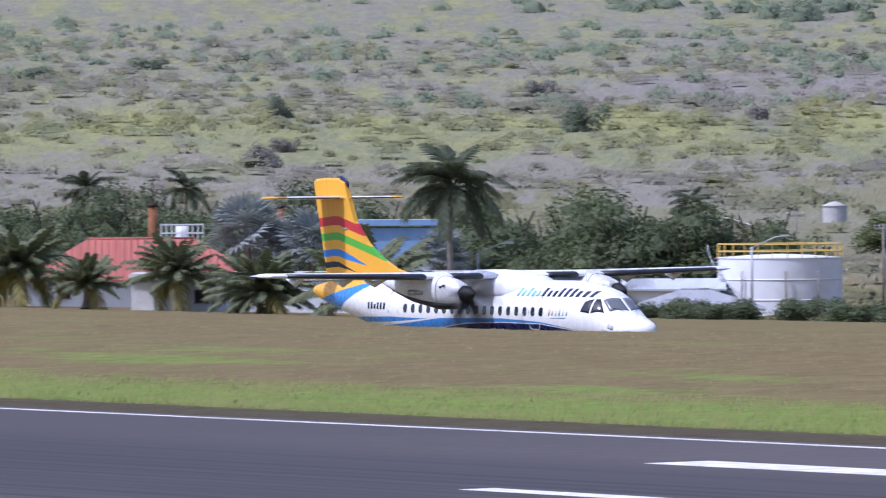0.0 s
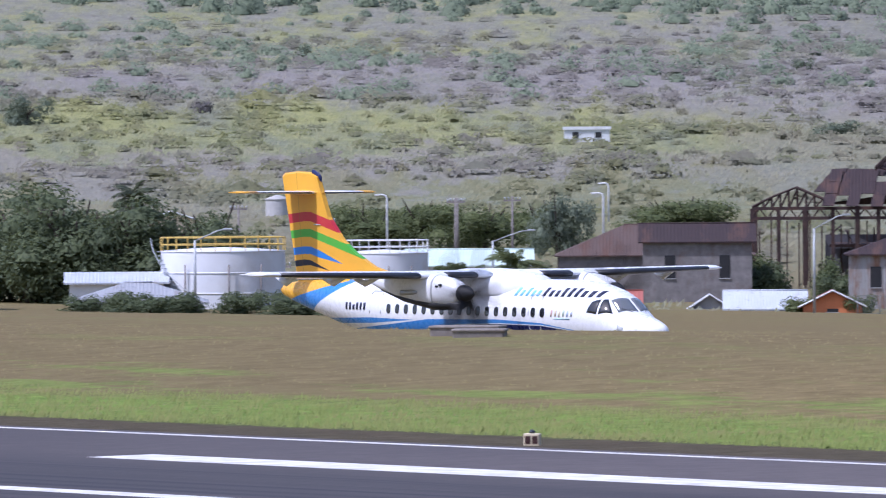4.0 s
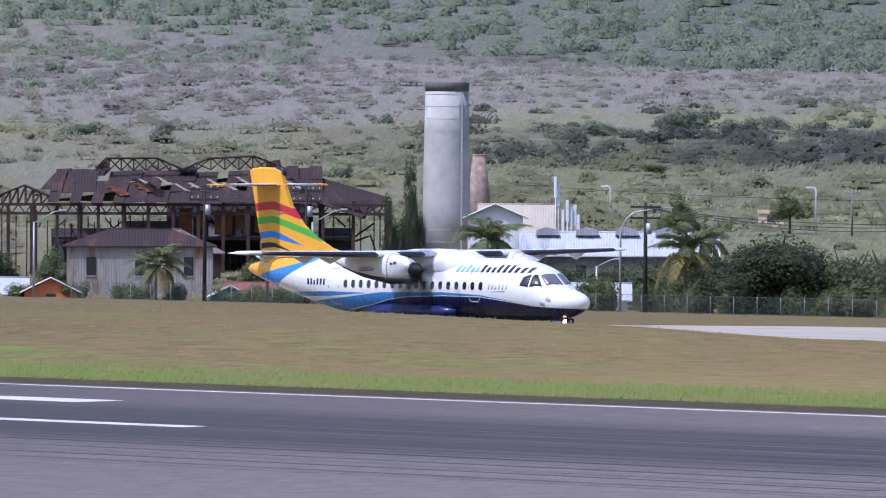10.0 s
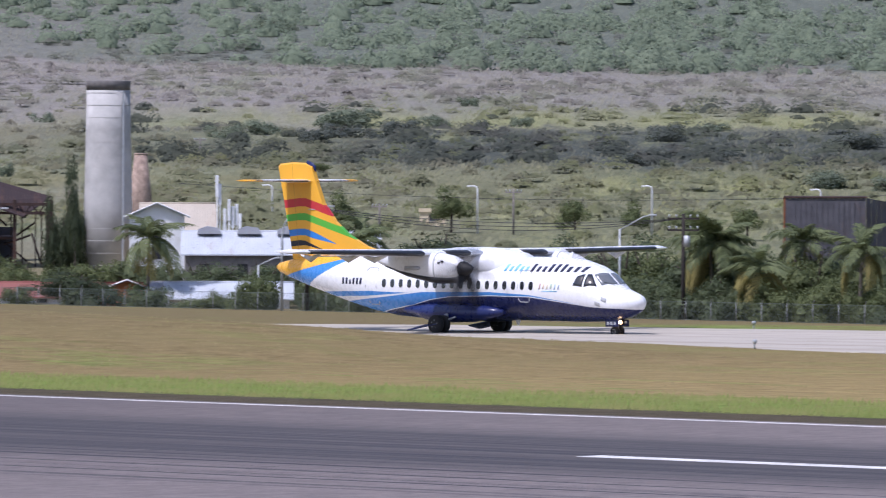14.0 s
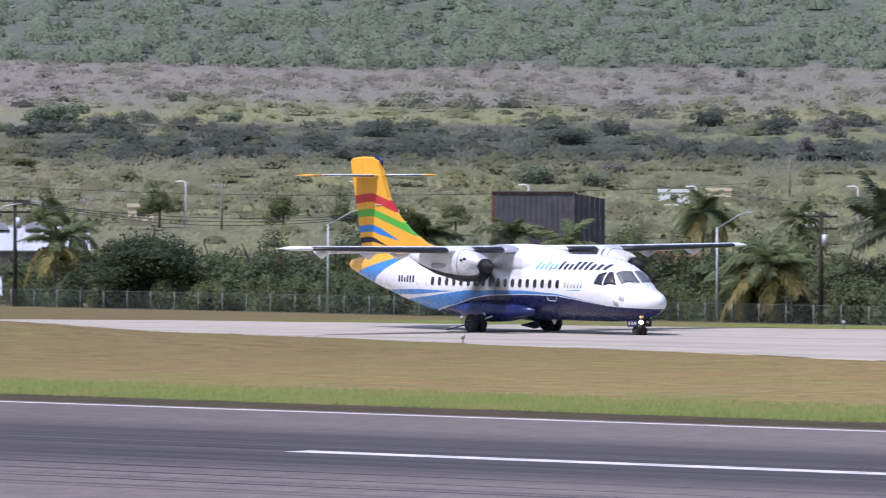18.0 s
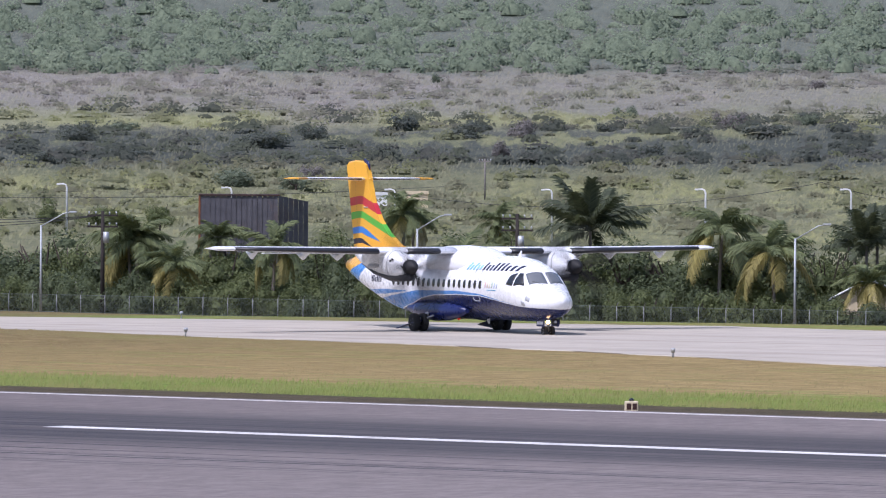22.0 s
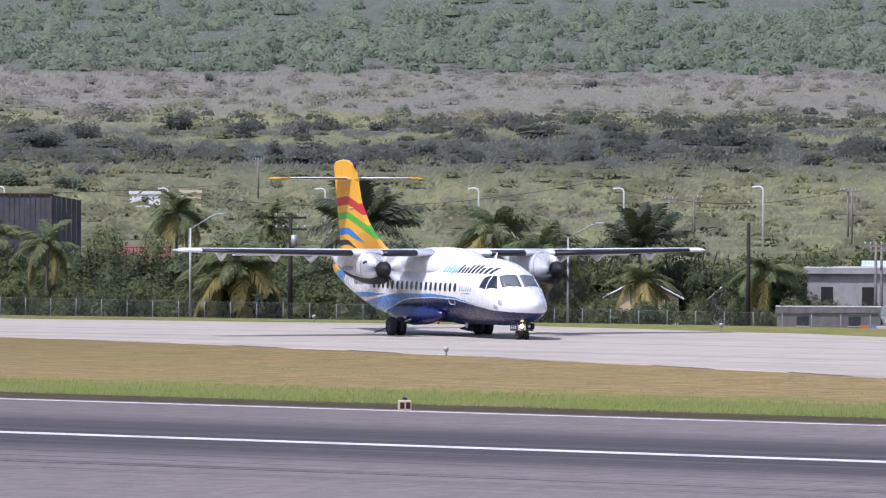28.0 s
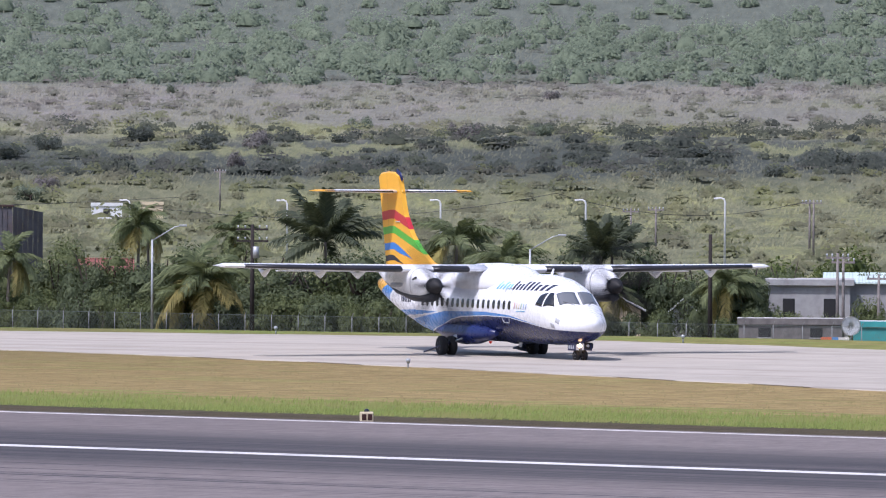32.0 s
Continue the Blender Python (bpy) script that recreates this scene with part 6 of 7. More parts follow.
def car(x, y, b, paint, label):
    t, z0 = site("parked_car", x, y, b, label, "car", sink=0.0)
    prof = [(-2.2, 0.35), (-2.25, 0.75), (-2.0, 0.98), (-1.2, 1.08), (-0.65, 1.55), (1.2, 1.60), (1.95, 1.15), (2.2, 1.0), (2.25, 0.45), (2.1, 0.3)]
    part("body", prism(prof, -0.85, 0.85), paint, t)
    part("side_glass", prism([(-0.95, 1.10), (-0.6, 1.48), (1.15, 1.52), (1.6, 1.14)], -0.87, 0.87), GLASS, t)
    for xx in (-1.35, 1.35):
        for yy in (-0.8, 0.8):
            w = part("wheel", tube([(xx, yy - 0.1, 0.33), (xx, yy + 0.1, 0.33)], 0.33, 14), TYRE, t)
            part("rim", tube([(xx, yy - 0.11, 0.33), (xx, yy + 0.11, 0.33)], 0.2, 10), HUB, w)
    for xx in (-2.2, 2.2):
        for yy in (-0.6, 0.6):
            part("headlight" if xx < 0 else "tail_light", box(xx - 0.06, yy - 0.18, 0.72, xx + 0.06, yy + 0.18, 0.88, 0.02), SEAM if xx < 0 else RED_LAMP, t)


car(-561.1, 470.0, -49.9, gloss("silver_car_paint", (0.5, 0.51, 0.53), 0.3), "silver hatchback on the hill road")

palm(-434.2, 318.0, 5.31, 3.65, 24, 0, spread=112, label="tall royal palm with a full feathery crown", seed=1, trunk_w=1.6, royal=True)
for args in ((-651.3, 430.0, 4.59, 2.83), (-633.8, 430.0, 4.58, 2.77), (-540.8, 420.0, 3.11, 2.25)):
    palm(*args, 18, 0, seed=2, label="distant dark palm above the trees", royal=True)
for args in ((-406.3, 292.0, -1.03, 4.63), (-433.5, 296.0, -0.15, 3.08), (-418.3, 292.0, -1.54, 3.33), (-455.5, 298.0, -0.00, 3.59), (-441.7, 294.0, -0.75, 2.39), (-417.8, 292.0, -1.33, 2.80)):
    palm(*args, 44, 3, True, "bushy date palm with stiff arching fronds", 3, 1.6, 100)
for k, args in enumerate(((-468.4, 325.0, 1.91, 3.35), (-465.4, 328.0, 1.26, 3.02), (-452.2, 330.0, 0.57, 2.34), (-475.5, 332.0, 0.99, 2.44))):
    fan_palm(*args, seed=k)
palm(-439.5, 372.0, -2.49, 2.50, 22, 1, seed=4)


def copse(points, y, depth, w, h, material, label, seed, kind="tree"):
    """A row of trees between two world points."""
    g = random.Random(seed)
    (xa, za), (xb, zb), n = points
    for k in range(n):
        u = (k + g.uniform(0.2, 0.8)) / n
        x = xa + (xb - xa) * u
        yy = y + (xa - x) * 0.0 + g.uniform(0, depth)
        top = za + (zb - za) * u + g.uniform(-0.8, 0.9)
        hh = max(2.0, top - ground(x, yy))
        if kind == "tree":
            tree(x, yy, w * g.uniform(0.8, 1.3), hh, material, label, 0.1)
        else:
            shrub(x, yy, w * g.uniform(0.8, 1.3), hh * g.uniform(0.7, 1.05), material, label)


copse(((-622.7, 4.20), (-545.0, 3.91), 26), 388, 18, 9.5, 0, LEAF_DARK, "dark broadleaf tree in a dense row", 1)
copse(((-532.2, 3.59), (-479.5, 3.64), 24), 372, 18, 9.0, 0, LEAF_DARK, "dark broadleaf tree in a dense row", 2)
copse(((-515.6, 0.73), (-491.4, 0.45), 7), 335, 8, 5, 0, LEAF_MID, "green shrub behind the red-roofed house", 8, "bush")
copse(((-416.4, -2.49), (-400.9, -2.55), 8), 318, 8, 3.2, 0, LEAF_DARK, "low dark shrub at the field's edge", 3, "bush")
copse(((-400.4, -0.51), (-384.1, 0.05), 14), 324, 8, 5.0, 0, LEAF_DARK, "dense dark shrub at the field's edge", 4, "bush")
copse(((-644.4, 1.14), (-592.8, 2.96), 12), 505, 40, 7, 0, LEAF_MID, "green tree on the lower slope", 5)
for args in ((-541.9, 470.0, 5.15, 10.33), (-614.6, 470.0, 3.92, 7.13)):
    tree(*args, LEAF_HILL, "round dusty green tree on the slope")
lamp_post(-436.6, 345.0, 1.92, 2.25)
lamp_post(-434.1, 320.0, 1.75, 2.06)
lamp_post(-492.7, 420.0, 0.78, 3.13)
for args in ((-550.9, 440.0, 2.58), (-556.3, 470.0, 2.94), (-548.2, 470.0, 3.11), (-526.3, 430.0, 1.65), (-461.0, 370.0, -0.53), (-455.8, 368.0, -0.75), (-591.3, 500.0, 2.73)):
    power_pole(*args, 1, GREY_POLE, 0.8, 0.12, False, "weathered timber power pole")
road_lamp(-566.2, 470.0, 3.26)
road_lamp(-546.9, 480.0, 3.33)

# ---- the hut on the hill ----
house(-836.7, 733.4, -48.6, 6.71, 11.05, 5, "flat", 0.3, WALL_WHITE, WALL_WHITE, "small white flat-roofed hut alone on the hillside", 2, 0.2)

# ---- ruined sugar factory ----
def build_factory(x, y, b, w, ztop):
    f, z0 = site("ruined_factory", x, y, b, "derelict rusted sugar factory with a broken roof", "factory")
    u = w / 735.0
    h = ztop - z0
    g = random.Random(4)

    def at(px_, py_):
        return (px_ - 735) * u - w / 2, h - (py_ - 298) * u

    # columns in three rows
    cols = [735, 778, 820, 866, 905, 940, 985, 1030, 1075, 1120, 1165, 1210, 1255, 1300, 1345, 1400, 1466]
    for j, c in enumerate(cols):
        cx, top = at(c, 384 if 850 < c < 1360 else (378 if c > 1360 else 386))
        for yy in (0, 7, 14):
            if yy and j % 2:
                continue
            part("column", box(cx - 0.17, yy - 0.17, 0, cx + 0.17, yy + 0.17, top), RUST, f)
    for za in (386, 402):
        (xa, zz), (xb, _) = at(735, za), at(1466, za)
        part("beam", box(xa, -0.15, zz - 0.14, xb, 0.15, zz + 0.14), RUST, f)
    bm = bmesh.new()
    for k in range(60):
        (xa, z1), (xb, z2) = at(735 + 12.2 * k, 386 if k % 2 else 402), at(735 + 12.2 * (k + 1), 402 if k % 2 else 386)
        tube([(xa, 0, z1), (xb, 0, z2)], 0.06, 4, bm)
    part("lattice", bm, RUST, f)
    # upper floor, tanks and rubbish inside
    (xa, zz), (xb, _) = at(860, 445), at(1400, 445)
    part("upper_floor", box(xa, 1.0, zz - 0.25, xb, 15, zz), RUST, f)
    # dark sheets close the back, their tone standing in for interior shade
    for c0, c1, p in ((850, 985, 432), (985, 1062, 418), (1062, 1235, 378), (1238, 1330, 384), (1345, 1405, 430)):
        (xa, _), (xb, zb) = at(c0, 520), at(c1, p)
        part("rear_wall", box(xa, 15.2, 0, xb, 15.5, zb), WALL_DARK, f)
    for c0, c1, p0, p1 in ((1085, 1110, 392, 440), (1118, 1135, 396, 436), (1150, 1182, 396, 440), (1188, 1204, 394, 430), (1222, 1238, 396, 436)):
        (xa, z1), (xb, z2) = at(c0, p1), at(c1, p0)
        part("rusty_sheet", box(xa, 2.0, z1, xb, 2.08, z2), RUST_ORANGE, f)
    for c, p, r in ((930, 470, 1.3), (1010, 480, 1.0), (1150, 492, 1.2), (1290, 470, 1.5)):
        xa, z1 = at(c, p)
        part("process_vessel", tube([(xa, 8, 0), (xa, 8, z1), (xa, 8, z1 + 0.7)], [r, r, r * 0.35], 14), RUST, f)
    for k in range(26):
        xa, z1 = at(g.uniform(850, 1440), g.uniform(400, 500))
        part("fallen_girder", tube([(xa, g.uniform(1, 9), z1), (xa + g.uniform(-3, 3), g.uniform(1, 9), max(0.1, z1 - g.uniform(0.3, 4)))], 0.1, 4), RUST, f)

    # roof sheets, row by row, some gone, some slipped
    def sheets(c0, c1, eave, ridge, y0, y1, miss, slant=0):
        n = int((c1 - c0) * u / 1.05)
        for k in range(n):
            for row in range(3):
                if g.random() < miss:
                    continue
                a, b_ = row / 3, (row + 1) / 3 + 0.03
                ca = c0 + (c1 - c0) * k / n
                cb = c0 + (c1 - c0) * (k + 1) / n + 0.6
                (xa, za), (xb, zb) = at(ca + slant * a, eave + (ridge - eave) * a), at(cb + slant * b_, eave + (ridge - eave) * b_)
                ya, yb = y0 + (y1 - y0) * a, y0 + (y1 - y0) * b_
                dz = g.uniform(-0.13, 0.10)
                xo = slant * u * (b_ - a)
                s = bmesh.new()
                top = [s.verts.new(p) for p in ((xa, ya, za + dz), (xb - xo, ya, za + dz), (xb, yb, zb + dz), (xa + xo, yb, zb + dz + g.uniform(-0.1, 0.05)))]
                low = [s.verts.new(v.co - Vector((0, 0, 0.05))) for v in top]
                s.faces.new(top)
                s.faces.new(low[::-1])
                for j in range(4):
                    s.faces.new((top[j], low[j], low[(j + 1) % 4], top[(j + 1) % 4]))
                part("roof_sheet", s, TIN_RUST, f)

    sheets(848, 1280, 382, 326, -0.6, 7, 0.12, 14)
    sheets(1280, 1345, 384, 318, -0.6, 7, 0.03, 0)
    sheets(835, 930, 360, 322, 3, 8, 0.22, 30)
    # the long hip slope at the east end
    bm = bmesh.new()
    pts = [at(1270, 316), at(1468, 372), at(1415, 408), at(1335, 380)]
    top = [bm.verts.new((px_, yy, pz)) for (px_, pz), yy in zip(pts, (7, 4.5, -0.9, -0.8))]
    bot = [bm.verts.new(v.co - Vector((0, 0, 0.1))) for v in top]
    bm.faces.new(top), bm.faces.new(bot[::-1])
    for j in range(4):
        bm.faces.new((top[j], bot[j], bot[(j + 1) % 4], top[(j + 1) % 4]))
    part("roof_slope", bm, TIN_RUST, f, "rusted roof slope sagging at its edge")
    bm = bmesh.new()
    pts = [at(848, 380), at(1280, 324), at(1466, 374), at(1400, 380)]
    top = [bm.verts.new((px_, yy, pz)) for (px_, pz), yy in zip(pts, (14.5, 7.5, 14.5, 14.8))]
    bot = [bm.verts.new(v.co - Vector((0, 0, 0.1))) for v in top]
    bm.faces.new(top), bm.faces.new(bot[::-1])
    part("rear_slope", bm, TIN_RUST, f)
    # open truss lanterns on the ridge
    for base, path in ((322, [(935, 320), (952, 303), (1045, 302), (1092, 322)]), (320, [(1092, 322), (1140, 302), (1222, 298), (1270, 316)])):
        bm = bmesh.new()
        for yy in (5.5, 8.5):
            pts = [(at(*p)[0], yy, at(*p)[1]) for p in path]
            tube(pts, 0.11, 5, bm)
            lo = [(at(p[0], base + 4)[0], yy, at(p[0], base + 4)[1]) for p in path]
            n = 7
            for k in range(n):
                xk = path[0][0] + (path[-1][0] - path[0][0]) * k / n
                xn = path[0][0] + (path[-1][0] - path[0][0]) * (k + 1) / n
                zk = np.interp(xk, [p[0] for p in path], [p[1] for p in path])
                zn = np.interp(xn, [p[0] for p in path], [p[1] for p in path])
                (x1, z1), (x2, z2), (x3, z3), (x4, z4) = at(xk, base + 3), at(xn, zn), at(xk, zk), at(xn, base + 3)
                tube([(x1, yy, z1), (x2, yy, z2)], 0.06, 4, bm)
                tube([(x3, yy, z3), (x4, yy, z4)], 0.06, 4, bm)
                tube([(x1, yy, z1), (x3, yy, z3)], 0.06, 4, bm)
        part("roof_truss", bm, RUST, f)
    for c0, c1, p0, p1 in ((935, 958, 306, 322), (1080, 1118, 316, 328), (1240, 1272, 304, 320)):
        (xa, z1), (xb, z2) = at(c0, p1), at(c1, p0)
        bm = bmesh.new()
        v = [bm.verts.new(p) for p in ((xa, 5.4, z1), (xb, 5.4, z1 + 0.1), (xb - 0.2, 7, z2), (xa + 0.4, 7, z2 - 0.2))]
        bm.faces.new(v)
        bmesh.ops.solidify(bm, geom=bm.faces[:], thickness=0.06)
        part("bent_sheet", bm, TIN_RUST, f)
    # bare gable frame at the west end
    bm = bmesh.new()
    for yy in (0, 5):
        pts = [(at(*p)[0], yy, at(*p)[1]) for p in ((735, 383), (770, 366), (806, 352), (852, 372))]
        tube(pts, 0.1, 5, bm)
        for k in range(8):
            xk, xn = 738 + 14 * k, 738 + 14 * (k + 1)
            zk, zn = np.interp((xk, xn), (735, 770, 806, 852), (383, 366, 352, 372))
            (x1, z1), (x2, z2), (x3, z3) = at(xk, 386), at(xn, zn), at(xk, zk)
            tube([(x1, yy, z1), (x2, yy, z2)], 0.055, 4, bm)
            tube([(x3, yy, z3), (x1, yy, z1)], 0.055, 4, bm)
    part("bare_gable_frame", bm, RUST, f)
    # long pale skylight strips lying aslant on the slope
    for k in range(11):
        c, p = 1010 + 29 * k + g.uniform(-8, 8), 340 + g.uniform(-4, 10)
        bm = bmesh.new()
        q = []
        for c2, p2 in ((c, p), (c + 7, p), (c + 33, p + 14), (c + 24, p + 14)):
            xx, zz = at(c2, p2)
            q.append(bm.verts.new((xx, -0.6 + 7.6 * (382 - p2) / 56, zz + 0.12)))
        bm.faces.new(q)
        bmesh.ops.solidify(bm, geom=bm.faces[:], thickness=0.03)
        part("skylight_strip", bm, TIN_SAND, f, "pale translucent roof strip")
    for k in range(7):
        c, p = 925 + g.uniform(0, 110), 335 + g.uniform(0, 25)
        bm = bmesh.new()
        q = []
        for c2, p2 in ((c, p), (c + 9, p - 1), (c + 36, p + 15), (c + 26, p + 17)):
            xx, zz = at(c2, p2)
            q.append(bm.verts.new((xx, -0.6 + 7.6 * (382 - p2) / 56, zz + 0.16)))
        bm.faces.new(q)
        bmesh.ops.solidify(bm, geom=bm.faces[:], thickness=0.03)
        part("slipped_sheet", bm, RUST_ORANGE if k % 3 == 0 else TIN_RUST, f)
    for k in range(34):
        c = 745 + 21.5 * k + g.uniform(-6, 6)
        xx, zz = at(c, 392 + g.uniform(0, 30))
        part("thin_post", box(xx - 0.06, 3.0, 0, xx + 0.06, 3.12, zz), RUST, f)
    # pale sheets added to lighten the dark interior; no tank stands there
    for k in range(5):
        xa, za = at(1085 + 52 * k, 400)
        xb, zb = at(1085 + 52 * k + 26, 446)
        part("pale_inner_sheet", box(xa, 12.0, zb, xb, 12.1, za), TIN_GREY, f)


build_factory(-506.6, 489.0, -46.0, 40.38, 6.82)
house(-519.6, 462.0, -48.4, 17.08, 0.64, 12, "hip", 2.6, WALL_BOARD, TIN_RUSTPALE, "low shed with a collapsed rusty roof", 0, category="shed", name="rusty_shed")
house(-507.6, 456.0, -48.1, 9.42, 0.86, 9, "gable", 1.5, WALL_BOARD, TIN_RUST, "dark rusted shed with two openings", 2, category="shed", name="rusty_shed")
house(-474.7, 452.0, -46.4, 13.46, 0.07, 8, "hip", 1.5, sheet_metal("streaked_tin_wall", (0.36, 0.35, 0.34), (0.24, 0.13, 0.08), 0.45), TIN_RUST, "tin shed with rust-streaked walls", 3, category="shed", name="rusty_shed")


house(-496.0, 474.0, -46.3, 13.11, -0.28, 8, "hip", 2.2, TIN_RUST, TIN_PINK, "low shed with a faded purple-brown roof", 0, category="shed", name="rusty_shed")
house(-434.5, 444.0, -44.3, 15.23, -4.29, 7, "gable", 1.6, WALL_WHITE, TIN_DULLRED, "long house with a dull red tin roof", 3)
for args in ((-505.1, 478.0, 4.34, 5.66), (-500.4, 478.0, 3.78, 5.45), (-479.0, 492.0, 3.21, 8.07), (-480.6, 494.0, 1.94, 10.38), (-479.3, 490.0, 2.14, 7.62)):
    tree(*args, LEAF_DEEP, "dark tree growing inside the ruin", 0.05)
tree(-420.0, 432.0, 5.39, 2.91, LEAF_DEEP, "dark rounded shrub tree by the fence")


def silo(x, y, b, w, ztop):
    t, z0 = site("concrete_chimney", x, y, b, "tall weathered concrete chimney with a dark rim", "chimney")
    h, r = ztop - z0, w / 2
    n = 44
    part("shaft", loft([[(rr * math.cos(a), rr * math.sin(a), z) for a in (2 * math.pi * j / n for j in range(n))] for rr, z in ((r * 1.12, 0), (r * 1.06, h * 0.4), (r, h * 0.75), (r * 0.97, h - 0.9))]), CHIMNEY, t)
    part("rim", loft([[(rr * math.cos(a), rr * math.sin(a), z) for a in (2 * math.pi * j / n for j in range(n))] for rr, z in ((r * 0.98, h - 0.9), (r * 1.0, h - 0.1), (r * 0.98, h), (r * 0.8, h))]), CONCRETE_DARK, t)
    for k in range(1, 16):
        z = h * k / 16
        rr = r * float(np.interp(z / h, [0, 0.4, 0.75, 1], [1.12, 1.06, 1, 0.97])) + 0.012
        part("pour_joint", loft([[(rr * math.cos(a), rr * math.sin(a), z + dz) for a in (2 * math.pi * j / n for j in range(n))] for dz in (-0.03, 0.03)], caps=False), CHIMNEY, t)
    part("ladder", box(r * 0.62, -r * 0.95, 0, r * 0.70, -r * 0.86, h - 1), GALV, t)


silo(-478.8, 497.0, -43.9, 4.36, 14.11)


def brick_stack(x, y, b, w, ztop):
    t, z0 = site("brick_windmill_tower", x, y, b, "old conical brick mill tower", "tower")
    h = ztop - z0
    part("tower", loft([[(rr * math.cos(a), rr * math.sin(a), z) for a in (2 * math.pi * j / 24 for j in range(24))] for rr, z in ((w * 1.0, 0), (w * 0.72, h * 0.6), (w * 0.42, h))]), BRICK, t)
    part("rim", loft([[(rr * math.cos(a), rr * math.sin(a), z) for a in (2 * math.pi * j / 24 for j in range(24))] for rr, z in ((w * 0.44, h - 0.2), (w * 0.46, h), (w * 0.3, h))]), BRICK, t)


brick_stack(-534.6, 560.0, -43.6, 1.57, 7.04)
house(-458.0, 482.0, -43.5, 5.18, 2.46, 9, "end", 1.3, WALL_WHITE, TIN_WHITE, "white warehouse gable with louvred vents", 1, 0.5, "warehouse", name="warehouse")
house(-464.8, 492.0, -43.3, 6.60, 2.27, 14, "gable", 2.6, TIN_SAND, TIN_SAND, "warehouse with a sand-coloured sloping roof", 0, category="warehouse", name="warehouse")
WH = house(-431.2, 470.0, -42.5, 17.28, 0.08, 10, "gable", 2.0, WALL_BOARD, TIN_WHITE, "long warehouse with a white roof and ridge vents", 5, category="warehouse", name="warehouse")
for k in range(5):
    part("ridge_vent", prism([(-1.1, 0), (1.1, 0), (0.8, 0.55), (-0.2, 0.72), (-1.0, 0.45)], -0.8, 0.8), TIN_GREY, WH).matrix_basis = pose(-6.5 + 3.6 * k, 4.2, 5.87)


def antenna_mast(x, y, b, w, ztop):
    t, z0 = site("cellular_mast", x, y, b, "cluster of white panel antennas on short masts", "antenna")
    h = ztop - z0
    for k, (dx, hh) in enumerate(((-1.0, 1.0), (-0.75, 0.93), (-0.3, 0.72), (0.1, 0.8), (0.45, 0.74), (0.8, 0.76), (1.1, 0.68))):
        part("mast", tube([(dx, 0.2 * (k % 3), 0), (dx, 0.2 * (k % 3), h * hh)], 0.06, 6), RAIL_WHITE, t)
        part("panel_antenna", box(dx - 0.14, -0.1 + 0.2 * (k % 3), h * hh - 2.0, dx + 0.14, 0.12 + 0.2 * (k % 3), h * hh, 0.03), WALL_WHITE, t)
    part("equipment_cabin", box(-1.3, 0.6, 0, 1.6, 2.4, h * 0.42), WALL_TEAL, t)


antenna_mast(-445.2, 478.0, -42.9, 2.39, 5.09)
house(-447.4, 437.0, -45.7, 3.65, -4.52, 7, "end", 1.1, WALL_TEAL, TIN_WHITE, "teal boarded house with a white-trimmed gable", 1)
house(-446.2, 441.0, -45.3, 7.67, -4.36, 6, "gable", 1.2, WALL_WHITE, TIN_BROWN, "house with a faded red tin roof", 2)
house(-433.2, 438.0, -44.7, 9.59, -4.14, 6, "gable", 1.2, WALL_WHITE, TIN_BROWN, "house with a faded red-brown tin roof", 2)
house(-417.8, 436.0, -43.8, 5.67, -3.65, 6, "end", 1.2, WALL_ORANGE, TIN_BROWN, "small house with a red gable roof", 1)
house(-411.9, 440.0, -43.1, 9.84, -3.85, 7, "gable", 1.1, WALL_WHITE, TIN_GREY, "low house with a light grey roof", 2)
house(-478.5, 437.0, -47.6, 6.16, -4.32, 6, "gable", 1.4, WALL_WHITE, TIN_WHITE, "white house with a pale blue-white tin roof", 2)
house(-466.3, 433.0, -47.2, 4.71, -4.06, 6, "end", 1.3, WALL_ORANGE, TIN_BROWN, "orange boarded house with a brown gable roof", 1)
house(-488.5, 440.0, -48.0, 3.33, -4.74, 6, "end", 1.3, WALL_GREY, TIN_GREY, "grey house with a steep gable", 0)
house(-489.5, 430.0, -48.8, 4.47, -4.32, 6, "gable", 1.0, WALL_WHITE, TIN_RED, "small house with a dull red roof", 0)
house(-409.7, 440.0, -43.0, 10.29, -3.84, 8, "gable", 1.3, WALL_WHITE, TIN_WHITE, "house with a light grey-white tin roof", 2)
house(-374.3, 437.0, -40.6, 4.44, -3.02, 8, "gable", 1.4, WALL_GREY, TIN_GREY, "small grey shack with a tin roof", 0)
house(-360.8, 437.0, -39.5, 3.83, -3.32, 5, "end", 1.3, WALL_WHITE, TIN_GREY, "small white shack with an open gable", 1)
house(-338.5, 448.0, -37.1, 4.38, -0.49, 5, "gable", 1.6, WALL_WHITE, TIN_BROWN, "house with a red tin roof among palms", 0)
house(-544.0, 618.9, -41.3, 2.95, 0.71, 4, "flat", 0.2, WALL_CREAM, CONCRETE_OLD, "small cream block hut on the field", 1, 0.15)
house(-558.7, 741.0, -37.0, 4.06, 2.01, 5, "flat", 0.3, WALL_WHITE, WALL_WHITE, "small white building on the slope", 1, 0.1)
house(-555.2, 746.1, -36.7, 3.26, 2.17, 5, "flat", 0.3, WALL_CREAM, WALL_WHITE, "small pale building on the slope", 0, 0.1)


